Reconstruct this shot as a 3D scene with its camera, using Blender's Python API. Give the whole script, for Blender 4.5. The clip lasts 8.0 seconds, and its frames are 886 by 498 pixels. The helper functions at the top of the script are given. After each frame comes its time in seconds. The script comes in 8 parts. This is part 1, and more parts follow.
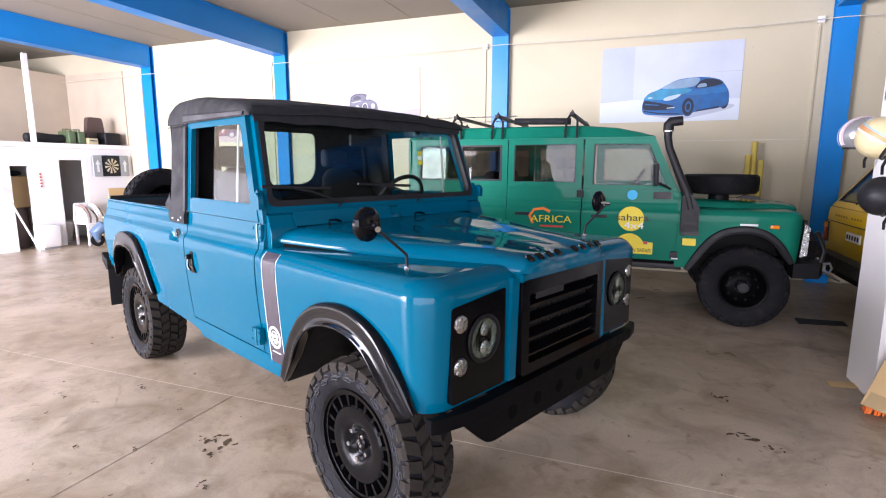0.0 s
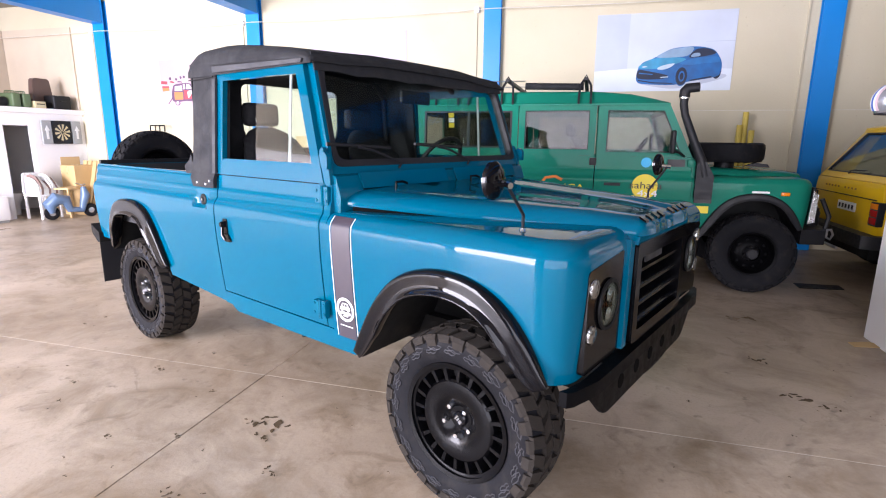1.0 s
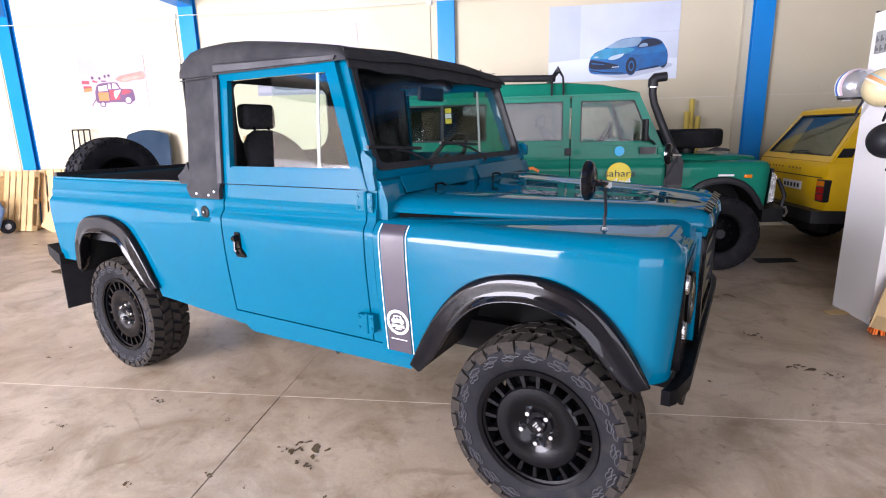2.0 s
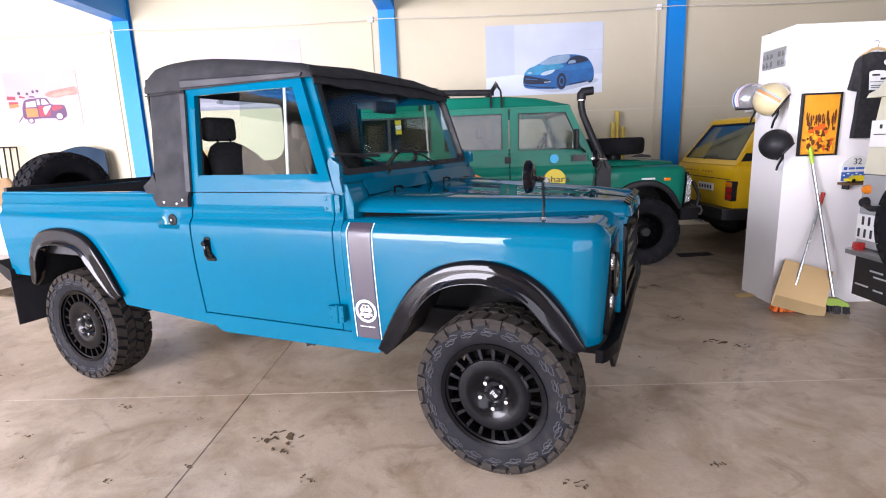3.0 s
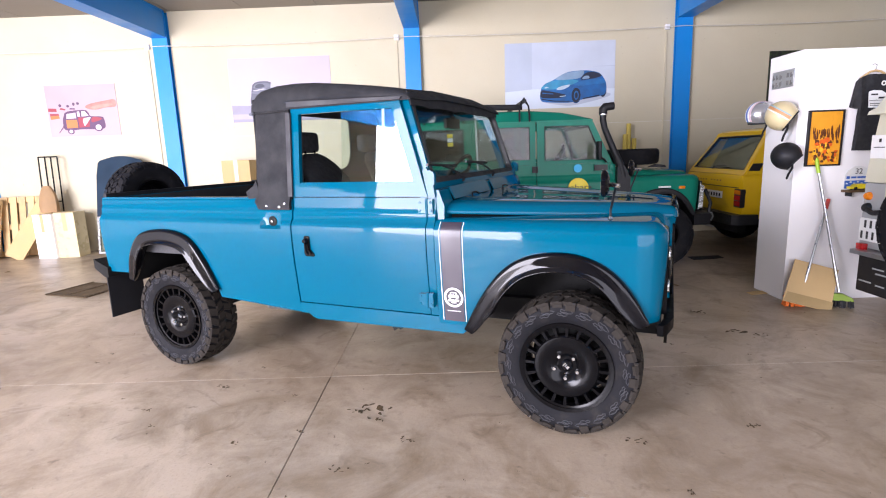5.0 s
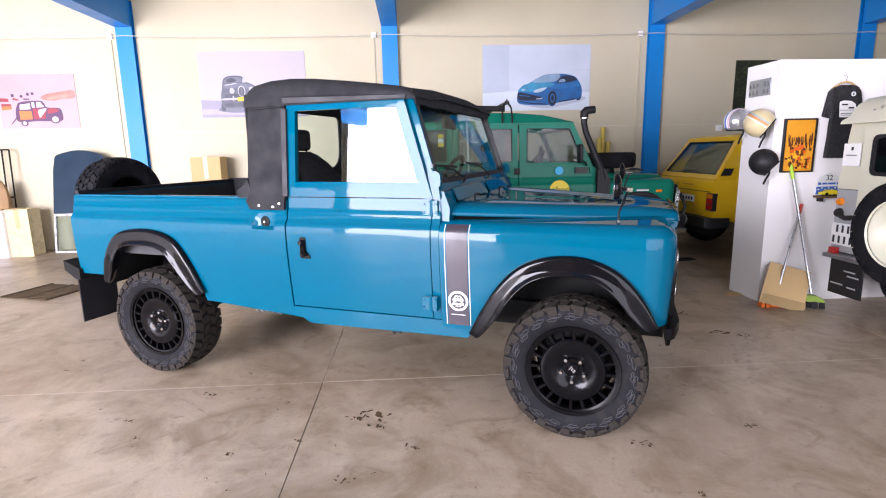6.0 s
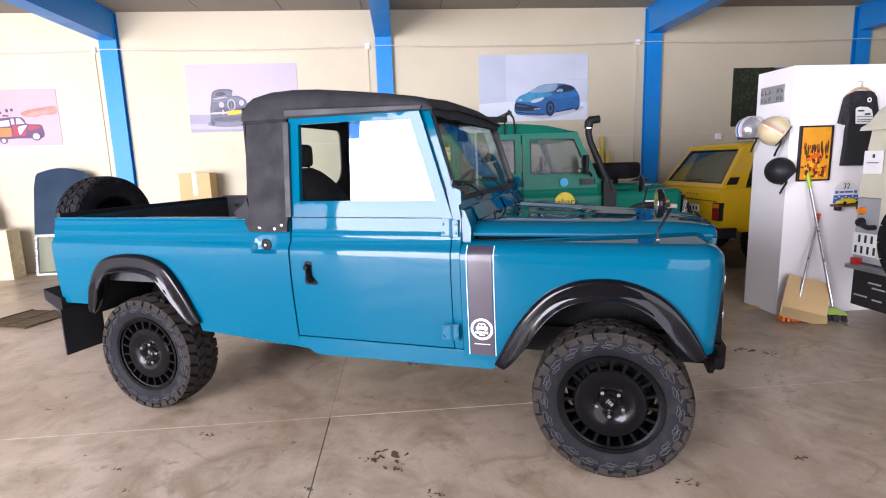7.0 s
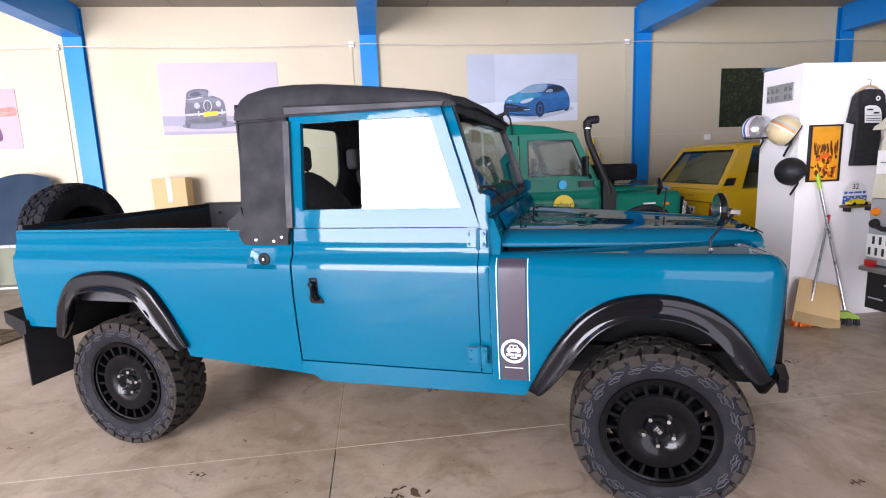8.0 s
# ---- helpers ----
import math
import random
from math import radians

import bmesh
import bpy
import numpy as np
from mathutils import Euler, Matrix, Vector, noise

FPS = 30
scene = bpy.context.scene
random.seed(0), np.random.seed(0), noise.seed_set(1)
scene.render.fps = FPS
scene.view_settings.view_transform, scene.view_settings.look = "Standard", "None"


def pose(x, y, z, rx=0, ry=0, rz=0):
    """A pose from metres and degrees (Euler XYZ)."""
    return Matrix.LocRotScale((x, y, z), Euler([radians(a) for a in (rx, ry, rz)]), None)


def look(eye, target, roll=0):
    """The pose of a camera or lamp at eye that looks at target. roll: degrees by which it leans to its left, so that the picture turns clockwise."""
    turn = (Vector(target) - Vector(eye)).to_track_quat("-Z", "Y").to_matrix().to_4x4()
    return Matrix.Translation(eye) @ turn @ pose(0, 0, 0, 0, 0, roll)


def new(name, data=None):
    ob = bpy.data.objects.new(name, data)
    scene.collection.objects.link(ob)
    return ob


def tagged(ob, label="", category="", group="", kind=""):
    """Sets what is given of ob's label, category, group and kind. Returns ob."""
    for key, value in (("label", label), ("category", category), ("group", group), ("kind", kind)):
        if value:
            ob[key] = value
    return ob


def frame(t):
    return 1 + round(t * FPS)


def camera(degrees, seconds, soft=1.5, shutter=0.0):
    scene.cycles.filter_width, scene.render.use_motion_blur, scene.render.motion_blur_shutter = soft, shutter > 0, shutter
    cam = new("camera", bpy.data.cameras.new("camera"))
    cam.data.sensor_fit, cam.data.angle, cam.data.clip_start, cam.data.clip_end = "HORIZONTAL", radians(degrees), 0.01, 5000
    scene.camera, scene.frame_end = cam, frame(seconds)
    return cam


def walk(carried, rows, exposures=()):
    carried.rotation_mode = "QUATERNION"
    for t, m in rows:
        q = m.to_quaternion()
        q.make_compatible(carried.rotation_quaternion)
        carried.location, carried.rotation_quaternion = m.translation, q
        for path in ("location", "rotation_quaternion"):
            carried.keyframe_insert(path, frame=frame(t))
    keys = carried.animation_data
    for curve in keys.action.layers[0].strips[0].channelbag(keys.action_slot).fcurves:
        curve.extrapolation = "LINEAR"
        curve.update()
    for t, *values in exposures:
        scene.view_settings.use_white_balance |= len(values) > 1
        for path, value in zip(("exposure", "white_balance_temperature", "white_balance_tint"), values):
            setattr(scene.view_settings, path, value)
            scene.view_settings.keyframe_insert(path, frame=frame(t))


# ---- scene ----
cam = camera(81.1, 8.0, soft=1.1)
PATH = [
    (0, (1.643, -1.998, 1.516), (0.275, -0.573, 1.199), 0.13),
    (0.5, (1.372, -2.133, 1.489), (0.011, -0.701, 1.180), 0.31),
    (1, (1.093, -2.269, 1.437), (-0.126, -0.738, 1.024), 0.58),
    (1.5, (0.856, -2.363, 1.456), (-0.237, -0.751, 1.002), -0.62),
    (2, (0.612, -2.479, 1.467), (-0.389, -0.804, 1.026), -1.36),
    (2.2, (0.617, -2.516, 1.453), (-0.241, -0.766, 1.003), -0.88),
    (3.3, (0.692, -2.870, 1.441), (-0.123, -1.086, 1.050), -2.22),
    (3.5, (0.666, -2.939, 1.457), (-0.169, -1.165, 1.066), -2.48),
    (4, (0.536, -3.124, 1.491), (-0.307, -1.354, 1.099), -3.20),
    (4.5, (0.475, -3.237, 1.494), (-0.362, -1.458, 1.123), -3.28),
    (4.7, (0.478, -3.285, 1.477), (-0.351, -1.501, 1.120), -2.88),
    (5.8, (0.277, -3.382, 1.469), (-0.402, -1.541, 1.083), -0.78),
    (6, (0.229, -3.368, 1.482), (-0.435, -1.518, 1.114), -1.04),
    (6.5, (0.104, -3.301, 1.477), (-0.533, -1.437, 1.131), -1.29),
    (7, (-0.000, -3.190, 1.505), (-0.625, -1.319, 1.177), -1.85),
    (7.5, (-0.142, -3.087, 1.498), (-0.734, -1.203, 1.180), -2.03),
    (8, (-0.297, -2.985, 1.514), (-0.832, -1.085, 1.192), -2.23),
]
walk(cam, [(t, look(eye, target, roll)) for t, eye, target, roll in PATH], [(0, 0.28), (2, 0.26), (4, 0.1), (6, -0.04), (8, -0.12)])

# ---- building frame: u along the rear wall, v towards it ----
HALL = 23.0
MB = pose(0, 0, 0, 0, 0, HALL)
V_REAR, V_FRONT, U_LEFT, U_RIGHT = 5.65, -6.2, -13.5, 9.0
CEIL = 3.88
COLUMNS = (-8.75, -5.48, -1.40, 2.97, 6.60)
DOOR_U0, DOOR_U1, DOOR_TOP = -9.35, -4.8, 3.84

# ---- world and lights ----
world = bpy.data.worlds.new("world")
scene.world = world
world.use_nodes = True
_bg = world.node_tree.nodes["Background"]
_sky = world.node_tree.nodes.new("ShaderNodeTexSky")
_sky.sky_type, _sky.sun_disc = "NISHITA", False
_sky.sun_elevation, _sky.sun_rotation = radians(50), radians(200)
world.node_tree.links.new(_sky.outputs[0], _bg.inputs[0])
_bg.inputs[1].default_value = 0.12


def area_lamp(name, m, w, h, power, color=(1, 1, 1)):
    data = bpy.data.lights.new(name, "AREA")
    data.shape, data.size, data.size_y, data.energy, data.color = "RECTANGLE", w, h, power, color
    ob = new(name, data)
    ob.matrix_world = m
    return ob


# daylight through the big roller door; the second lamp is an added fill in an unseen opening
area_lamp("door_and_fill_light", MB @ pose((DOOR_U0 + DOOR_U1) / 2, V_FRONT + 0.05, DOOR_TOP / 2, 90, 0, 0), DOOR_U1 - DOOR_U0, DOOR_TOP, 2550, (0.99, 0.948, 1.10))
area_lamp("door_and_fill_light", MB @ pose(1.6, V_FRONT + 0.05, 1.78, 90, 0, 0), 6.8, 3.5, 470, (0.99, 0.948, 1.10))


# ---- materials ----
def node_mat(name):
    m = bpy.data.materials.new(name)
    m.use_nodes = True
    nt = m.node_tree
    return m, nt, nt.nodes["Principled BSDF"]


def mat(name, color, rough=0.5, metal=0.0, vary=0.12, scale=6.0, bump=0.0, bscale=60.0, coat=0.0, spots=None, spot_scale=2.0, spot_lo=0.55, spot_hi=0.7, rvary=0.1, rand=0.0, spec=0.5, coat_ior=1.5):
    """Painted or raw surface: colour that varies at two scales, roughness that varies, fine bump."""
    m, nt, b = node_mat(name)
    N, L = nt.nodes.new, nt.links.new
    tc = N("ShaderNodeTexCoord")
    n1 = N("ShaderNodeTexNoise")
    n1.inputs["Scale"].default_value, n1.inputs["Detail"].default_value = scale, 6
    n2 = N("ShaderNodeTexNoise")
    n2.inputs["Scale"].default_value, n2.inputs["Detail"].default_value = scale * 0.17, 3
    L(tc.outputs["Object"], n1.inputs["Vector"])
    L(tc.outputs["Object"], n2.inputs["Vector"])
    add = N("ShaderNodeMath")
    add.operation = "ADD"
    L(n1.outputs["Fac"], add.inputs[0])
    L(n2.outputs["Fac"], add.inputs[1])
    mr = N("ShaderNodeMapRange")
    mr.inputs["From Min"].default_value, mr.inputs["From Max"].default_value = 0.6, 1.4
    mr.inputs["To Min"].default_value, mr.inputs["To Max"].default_value = 1 - vary, 1 + vary
    L(add.outputs[0], mr.inputs["Value"])
    val = mr.outputs[0]
    if rand:
        oi = N("ShaderNodeObjectInfo")
        r2 = N("ShaderNodeMapRange")
        r2.inputs["To Min"].default_value, r2.inputs["To Max"].default_value = 1 - rand, 1 + rand
        L(oi.outputs["Random"], r2.inputs["Value"])
        mu = N("ShaderNodeMath")
        mu.operation = "MULTIPLY"
        L(val, mu.inputs[0])
        L(r2.outputs[0], mu.inputs[1])
        val = mu.outputs[0]
    mul = N("ShaderNodeMix")
    mul.data_type, mul.blend_type = "RGBA", "MULTIPLY"
    mul.inputs["Factor"].default_value = 1.0
    mul.inputs["A"].default_value = (*color, 1)
    L(val, mul.inputs["B"])
    out = mul.outputs["Result"]
    if spots:
        n3 = N("ShaderNodeTexNoise")
        n3.inputs["Scale"].default_value, n3.inputs["Detail"].default_value, n3.inputs["Roughness"].default_value = spot_scale, 7, 0.62
        L(tc.outputs["Object"], n3.inputs["Vector"])
        r3 = N("ShaderNodeMapRange")
        r3.inputs["From Min"].default_value, r3.inputs["From Max"].default_value = spot_lo, spot_hi
        L(n3.outputs["Fac"], r3.inputs["Value"])
        mx = N("ShaderNodeMix")
        mx.data_type = "RGBA"
        mx.inputs["B"].default_value = (*spots, 1)
        L(r3.outputs[0], mx.inputs["Factor"])
        L(out, mx.inputs["A"])
        out = mx.outputs["Result"]
    L(out, b.inputs["Base Color"])
    rr = N("ShaderNodeMapRange")
    rr.inputs["From Min"].default_value, rr.inputs["From Max"].default_value = 0.3, 0.7
    rr.inputs["To Min"].default_value, rr.inputs["To Max"].default_value = max(rough * (1 - 2 * rvary), 0.01), min(rough * (1 + 2 * rvary), 1.0)
    L(n1.outputs["Fac"], rr.inputs["Value"])
    L(rr.outputs[0], b.inputs["Roughness"])
    b.inputs["Metallic"].default_value = metal
    b.inputs["Specular IOR Level"].default_value = spec
    if coat:
        b.inputs["Coat Weight"].default_value, b.inputs["Coat Roughness"].default_value = coat, 0.03
        b.inputs["Coat IOR"].default_value = coat_ior
    if bump:
        n4 = N("ShaderNodeTexNoise")
        n4.inputs["Scale"].default_value, n4.inputs["Detail"].default_value = bscale, 4
        L(tc.outputs["Object"], n4.inputs["Vector"])
        bp = N("ShaderNodeBump")
        bp.inputs["Strength"].default_value, bp.inputs["Distance"].default_value = bump, 0.01
        L(n4.outputs["Fac"], bp.inputs["Height"])
        L(bp.outputs["Normal"], b.inputs["Normal"])
        L(bp.outputs["Normal"], b.inputs["Coat Normal"])
    return m


def glass_mat(name, tint=(0.9, 0.95, 0.93), ior=1.5, rough=0.0, power=5.0):
    """Thin pane: see-through, with a mirror image that Fresnel drives."""
    m, nt, b = node_mat(name)
    N, L = nt.nodes.new, nt.links.new
    tr, gl, lw, mix = N("ShaderNodeBsdfTransparent"), N("ShaderNodeBsdfGlossy"), N("ShaderNodeLayerWeight"), N("ShaderNodeMixShader")
    tr.inputs[0].default_value = (*tint, 1)
    gl.inputs["Roughness"].default_value = rough
    lw.inputs["Blend"].default_value = 0.5
    pw, sc = N("ShaderNodeMath"), N("ShaderNodeMath")
    pw.operation, sc.operation = "POWER", "MULTIPLY_ADD"
    pw.inputs[1].default_value = power
    r0 = ((ior - 1) / (ior + 1)) ** 2
    sc.inputs[1].default_value, sc.inputs[2].default_value = 1 - r0, r0
    L(lw.outputs["Facing"], pw.inputs[0])
    L(pw.outputs[0], sc.inputs[0])
    L(sc.outputs[0], mix.inputs[0])
    L(tr.outputs[0], mix.inputs[1])
    L(gl.outputs[0], mix.inputs[2])
    L(mix.outputs[0], nt.nodes["Material Output"].inputs[0])
    return m


def layered_mat(name, base, layers, rough, bump, bump_scale):
    """A base colour with noise layers on it: scale, detail, roughness, from, to, distortion, colour, strength."""
    m, nt, b = node_mat(name)
    N, L = nt.nodes.new, nt.links.new
    tc = N("ShaderNodeTexCoord")

    def noise(scale, detail, grain, lo, hi, distort):
        n, r = N("ShaderNodeTexNoise"), N("ShaderNodeMapRange")
        n.inputs["Scale"].default_value, n.inputs["Detail"].default_value = scale, detail
        n.inputs["Roughness"].default_value, n.inputs["Distortion"].default_value = grain, distort
        L(tc.outputs["Object"], n.inputs["Vector"])
        r.inputs["From Min"].default_value, r.inputs["From Max"].default_value = lo, hi
        L(n.outputs["Fac"], r.inputs["Value"])
        return r

    c = None
    for *args, color, k in layers:
        r = noise(*args)
        r.inputs["To Max"].default_value = k
        x = N("ShaderNodeMix")
        x.data_type = "RGBA"
        L(r.outputs[0], x.inputs["Factor"])
        if c is None:
            x.inputs["A"].default_value = (*base, 1)
        else:
            L(c, x.inputs["A"])
        x.inputs["B"].default_value = (*color, 1)
        c = x.outputs["Result"]
    L(c, b.inputs["Base Color"])
    r = noise(1.7, 6, 0.6, 0.3, 0.7, 0.0)
    r.inputs["To Min"].default_value, r.inputs["To Max"].default_value = rough
    L(r.outputs[0], b.inputs["Roughness"])
    bp = N("ShaderNodeBump")
    bp.inputs["Strength"].default_value, bp.inputs["Distance"].default_value = bump, 0.008
    L(noise(bump_scale, 6, 0.65, 0.3, 0.7, 0.0).outputs[0], bp.inputs["Height"])
    L(bp.outputs["Normal"], b.inputs["Normal"])
    return m


M = {}
M["blue"] = mat("blue_car_paint", (0.0, 0.074, 0.130), 0.4, 0.0, 0.03, 3, 0.18, 2.6, coat=0.9, rvary=0.02, spec=0.0, coat_ior=1.29)
M["green"] = mat("green_car_paint", (0.008, 0.165, 0.108), 0.4, 0.0, 0.08, 4, 0.16, 2.6, coat=0.7, spec=0.05, coat_ior=1.2)
M["yellow"] = mat("yellow_car_paint", (0.66, 0.41, 0.008), 0.35, 0.0, 0.06, 4, 0, coat=0.8, spec=0.2)
M["cream"] = mat("cream_car_paint", (0.56, 0.545, 0.42), 0.4, 0.0, 0.06, 4, 0.03, 40)
M["grey_paint"] = mat("grey_car_paint", (0.33, 0.34, 0.34), 0.45, 0.0, 0.1, 4, 0.03, 40)
M["gloss_black"] = mat("gloss_black_plastic", (0.003, 0.003, 0.004), 0.03, 0, 0.05, 4, spec=0.19)
M["front_black"] = mat("deep_black_panel", (0.002, 0.002, 0.0025), 0.12, 0, 0.05, 4, spec=0.16)
M["black"] = mat("black_plastic", (0.012, 0.012, 0.014), 0.5, 0, 0.15, 20, 0.05, 180, spec=0.3)
M["satin"] = mat("satin_black_metal", (0.0025, 0.0025, 0.003), 0.16, 0.0, 0.1, 20, spec=0.15)
M["rubber"] = mat("tyre_rubber", (0.0085, 0.0085, 0.0102), 0.7, 0, 0.25, 14, 0.12, 120, spec=0.12, spots=(0.022, 0.0195, 0.0175), spot_scale=9, spot_lo=0.52, spot_hi=0.75)
M["rubber_tread"] = mat("worn_dusty_tread", (0.024, 0.0205, 0.0175), 0.8, 0, 0.35, 30, 0.15, 120, spec=0.12)
M["rubber_raised"] = mat("raised_tyre_marks", (0.026, 0.026, 0.030), 0.75, 0, 0.2, 20)
M["canvas"] = mat("dark_canvas", (0.0066, 0.0069, 0.0090), 0.85, 0, 0.2, 9, 0.25, 420)
M["canvas_edge"] = mat("grey_canvas_binding", (0.022, 0.022, 0.026), 0.7, 0, 0.1, 12, 0.1, 300)
M["chrome"] = mat("chrome", (0.75, 0.76, 0.77), 0.12, 1.0, 0.05, 20)
M["galv"] = mat("galvanised_metal", (0.5, 0.52, 0.54), 0.35, 0.9, 0.1, 20)
M["dark"] = mat("dark_cloth", (0.012, 0.012, 0.014), 0.8, 0, 0.2, 30, 0.1, 300)
M["chassis"] = mat("black_chassis_paint", (0.008, 0.008, 0.008), 0.6, 0.0, 0.3, 10, 0.1, 60, spec=0.15)
M["liner"] = mat("bed_liner", (0.02, 0.02, 0.022), 0.6, 0, 0.3, 25, 0.3, 200)
M["glass"] = glass_mat("clear_pane", (0.82, 0.87, 0.85), 1.36, power=7.5)
M["screen_glass"] = glass_mat("windscreen_pane", (0.70, 0.76, 0.73), 1.36, power=7.0)
M["far_glass"] = glass_mat("clean_clear_pane", (0.88, 0.92, 0.90), 1.12, power=6)
M["door_glass"] = glass_mat("clear_door_pane", ior=1.65)
M["tint"] = glass_mat("smoked_pane", (0.5, 0.5, 0.49), 1.42)
M["front_pane"] = glass_mat("clear_front_pane", (0.86, 0.9, 0.88), 1.26)
M["tint_green"] = glass_mat("green_tinted_pane", (0.62, 0.68, 0.62), 1.75)
M["lens_amber"] = mat("amber_lens", (0.7, 0.2, 0.01), 0.15, 0, 0.05, 20, coat=0.5)
M["lens_red"] = mat("red_lens", (0.35, 0.015, 0.015), 0.15, 0, 0.05, 20, coat=0.5)
M["lens_clear"] = mat("clear_lens", (0.50, 0.51, 0.51), 0.07, 1.0, 0.5, 60, 1.0, 70, coat=0.5)
M["stripe"] = mat("dark_stripe_decal", (0.026, 0.020, 0.030), 0.45, 0, 0.05, 10, coat=0.15)
M["white"] = mat("white_print", (0.75, 0.75, 0.73), 0.5, 0, 0.04, 10)
M["black_print"] = mat("black_print", (0.015, 0.015, 0.015), 0.5, 0, 0.04, 10)
M["yellow_print"] = mat("yellow_print", (0.75, 0.6, 0.02), 0.45, 0, 0.04, 10)
M["orange_print"] = mat("orange_print", (0.7, 0.2, 0.02), 0.45, 0, 0.04, 10)
M["cyan_print"] = mat("cyan_print", (0.02, 0.4, 0.7), 0.45, 0, 0.04, 10)
M["red_print"] = mat("red_print", (0.5, 0.04, 0.03), 0.45, 0, 0.04, 10)
M["blue_print"] = mat("blue_print", (0.04, 0.12, 0.45), 0.45, 0, 0.04, 10)
M["concrete"] = layered_mat("worn_concrete_floor", (0.47, 0.385, 0.292), (
    (0.55, 4, 0.6, 0.36, 0.66, 0.4, (0.33, 0.258, 0.184), 1.0),
    (2.2, 8, 0.66, 0.44, 0.74, 0.8, (0.20, 0.142, 0.082), 1.0),
    (7.0, 6, 0.7, 0.5, 0.75, 0.0, (0.53, 0.44, 0.33), 0.35),
    (4.5, 5, 0.6, 0.58, 0.74, 1.5, (0.19, 0.14, 0.09), 0.75),
    (70, 3, 0.6, 0.52, 0.75, 0.0, (0.22, 0.17, 0.12), 0.35),
    (11, 3, 0.55, 0.66, 0.75, 0.0, (0.16, 0.12, 0.08), 0.7)), (0.26, 0.5), 0.10, 22)
M["joint_light"] = mat("light_joint_filler", (0.6, 0.57, 0.5), 0.7, 0, 0.15, 20)
M["joint_dark"] = mat("dirty_joint", (0.33, 0.275, 0.205), 0.8, 0, 0.2, 20)
M["wall"] = layered_mat("cream_wall_paint", (0.57, 0.52, 0.385), (
    (0.4, 4, 0.55, 0.35, 0.7, 0.3, (0.485, 0.435, 0.30), 0.8),
    (1.9, 6, 0.65, 0.52, 0.8, 0.5, (0.55, 0.48, 0.34), 0.5),
    (24.0, 2, 0.5, 0.72, 0.77, 0.0, (0.40, 0.33, 0.22), 0.4),
    (40, 3, 0.6, 0.5, 0.8, 0.0, (0.58, 0.52, 0.38), 0.4)), (0.65, 0.85), 0.12, 45)
M["ceiling"] = mat("grey_concrete_planks", (0.26, 0.232, 0.19), 0.85, 0, 0.12, 2, 0.2, 30)
M["steel_blue"] = mat("blue_steel_paint", (0.0, 0.21, 0.62), 0.4, 0, 0.06, 3, 0.03, 40)
M["white_wall"] = mat("white_wall_paint", (0.86, 0.84, 0.83), 0.7, 0, 0.03, 2, 0.06, 60)
M["wood"] = mat("pale_pine", (0.55, 0.38, 0.18), 0.65, 0, 0.2, 7, 0.1, 60, rand=0.15)
M["card"] = mat("brown_cardboard", (0.52, 0.36, 0.17), 0.8, 0, 0.1, 4, 0.05, 60)
M["steel"] = mat("brushed_steel", (0.45, 0.46, 0.47), 0.3, 1.0, 0.1, 30)
# black for gaps and holes, with their shade put into the colour
M["void"] = mat("painted_shade_black", (0.002, 0.002, 0.002), 0.9, 0, 0.1, 10, spec=0.05)
# brownish tone carries the shade of the recess above the deck
M["recess_shade"] = mat("shaded_recess_brown", (0.52, 0.44, 0.34), 0.85, 0, 0.15, 2, 0.2, 30)
M["grime"] = mat("dark_oil_dirt", (0.085, 0.06, 0.034), 0.75, 0, 0.5, 30, spec=0.2)


# ---- mesh helpers ----
def link(name, bm, material, m=None, parent=None, label="", smooth=40):
    bmesh.ops.recalc_face_normals(bm, faces=bm.faces)
    me = bpy.data.meshes.new(name)
    bm.to_mesh(me)
    bm.free()
    for p in me.polygons:
        p.use_smooth = True
    me.set_sharp_from_angle(angle=radians(smooth))
    me.materials.append(material)
    ob = new(name, me)
    if parent:
        ob.parent = parent
    if m is not None:
        ob.matrix_local = m
    if label:
        ob["label"] = label
    return ob


def part(name, bm, material, parent, label="", m=None, smooth=40):
    return link(name, bm, material, m, parent, label, smooth)


def thing(name, m, label, category, group=""):
    ob = new(name)
    ob.empty_display_size = 0.1
    ob.matrix_world = m
    return tagged(ob, label, category, group)


def structure(name, bm, material, label, category="", m=None, smooth=40):
    return tagged(link(name, bm, material, MB if m is None else m, None, "", smooth), label, category or name.split("_")[0], "", "structure")


def box(bm, x0, x1, y0, y1, z0, z1):
    v = [bm.verts.new((x, y, z)) for x in (x0, x1) for y in (y0, y1) for z in (z0, z1)]
    fs = [bm.faces.new([v[i] for i in f]) for f in ((0, 1, 3, 2), (4, 6, 7, 5), (0, 4, 5, 1), (2, 3, 7, 6), (0, 2, 6, 4), (1, 5, 7, 3))]
    return v


def bevel(bm, w, seg=2, angle=30):
    es = [e for e in bm.edges if len(e.link_faces) == 2 and e.calc_face_angle(0) > radians(angle)]
    if es:
        bmesh.ops.bevel(bm, geom=es, offset=w, segments=seg, affect="EDGES", profile=0.6, clamp_overlap=True)
    return bm


def bbox(x0, x1, y0, y1, z0, z1, w=0.01, seg=2):
    bm = bmesh.new()
    box(bm, x0, x1, y0, y1, z0, z1)
    bmesh.ops.recalc_face_normals(bm, faces=bm.faces)
    return bevel(bm, w, seg) if w else bm


def at3(axis, p, h):
    a, b = p
    return {"x": (h, a, b), "y": (a, h, b), "z": (a, b, h)}[axis]


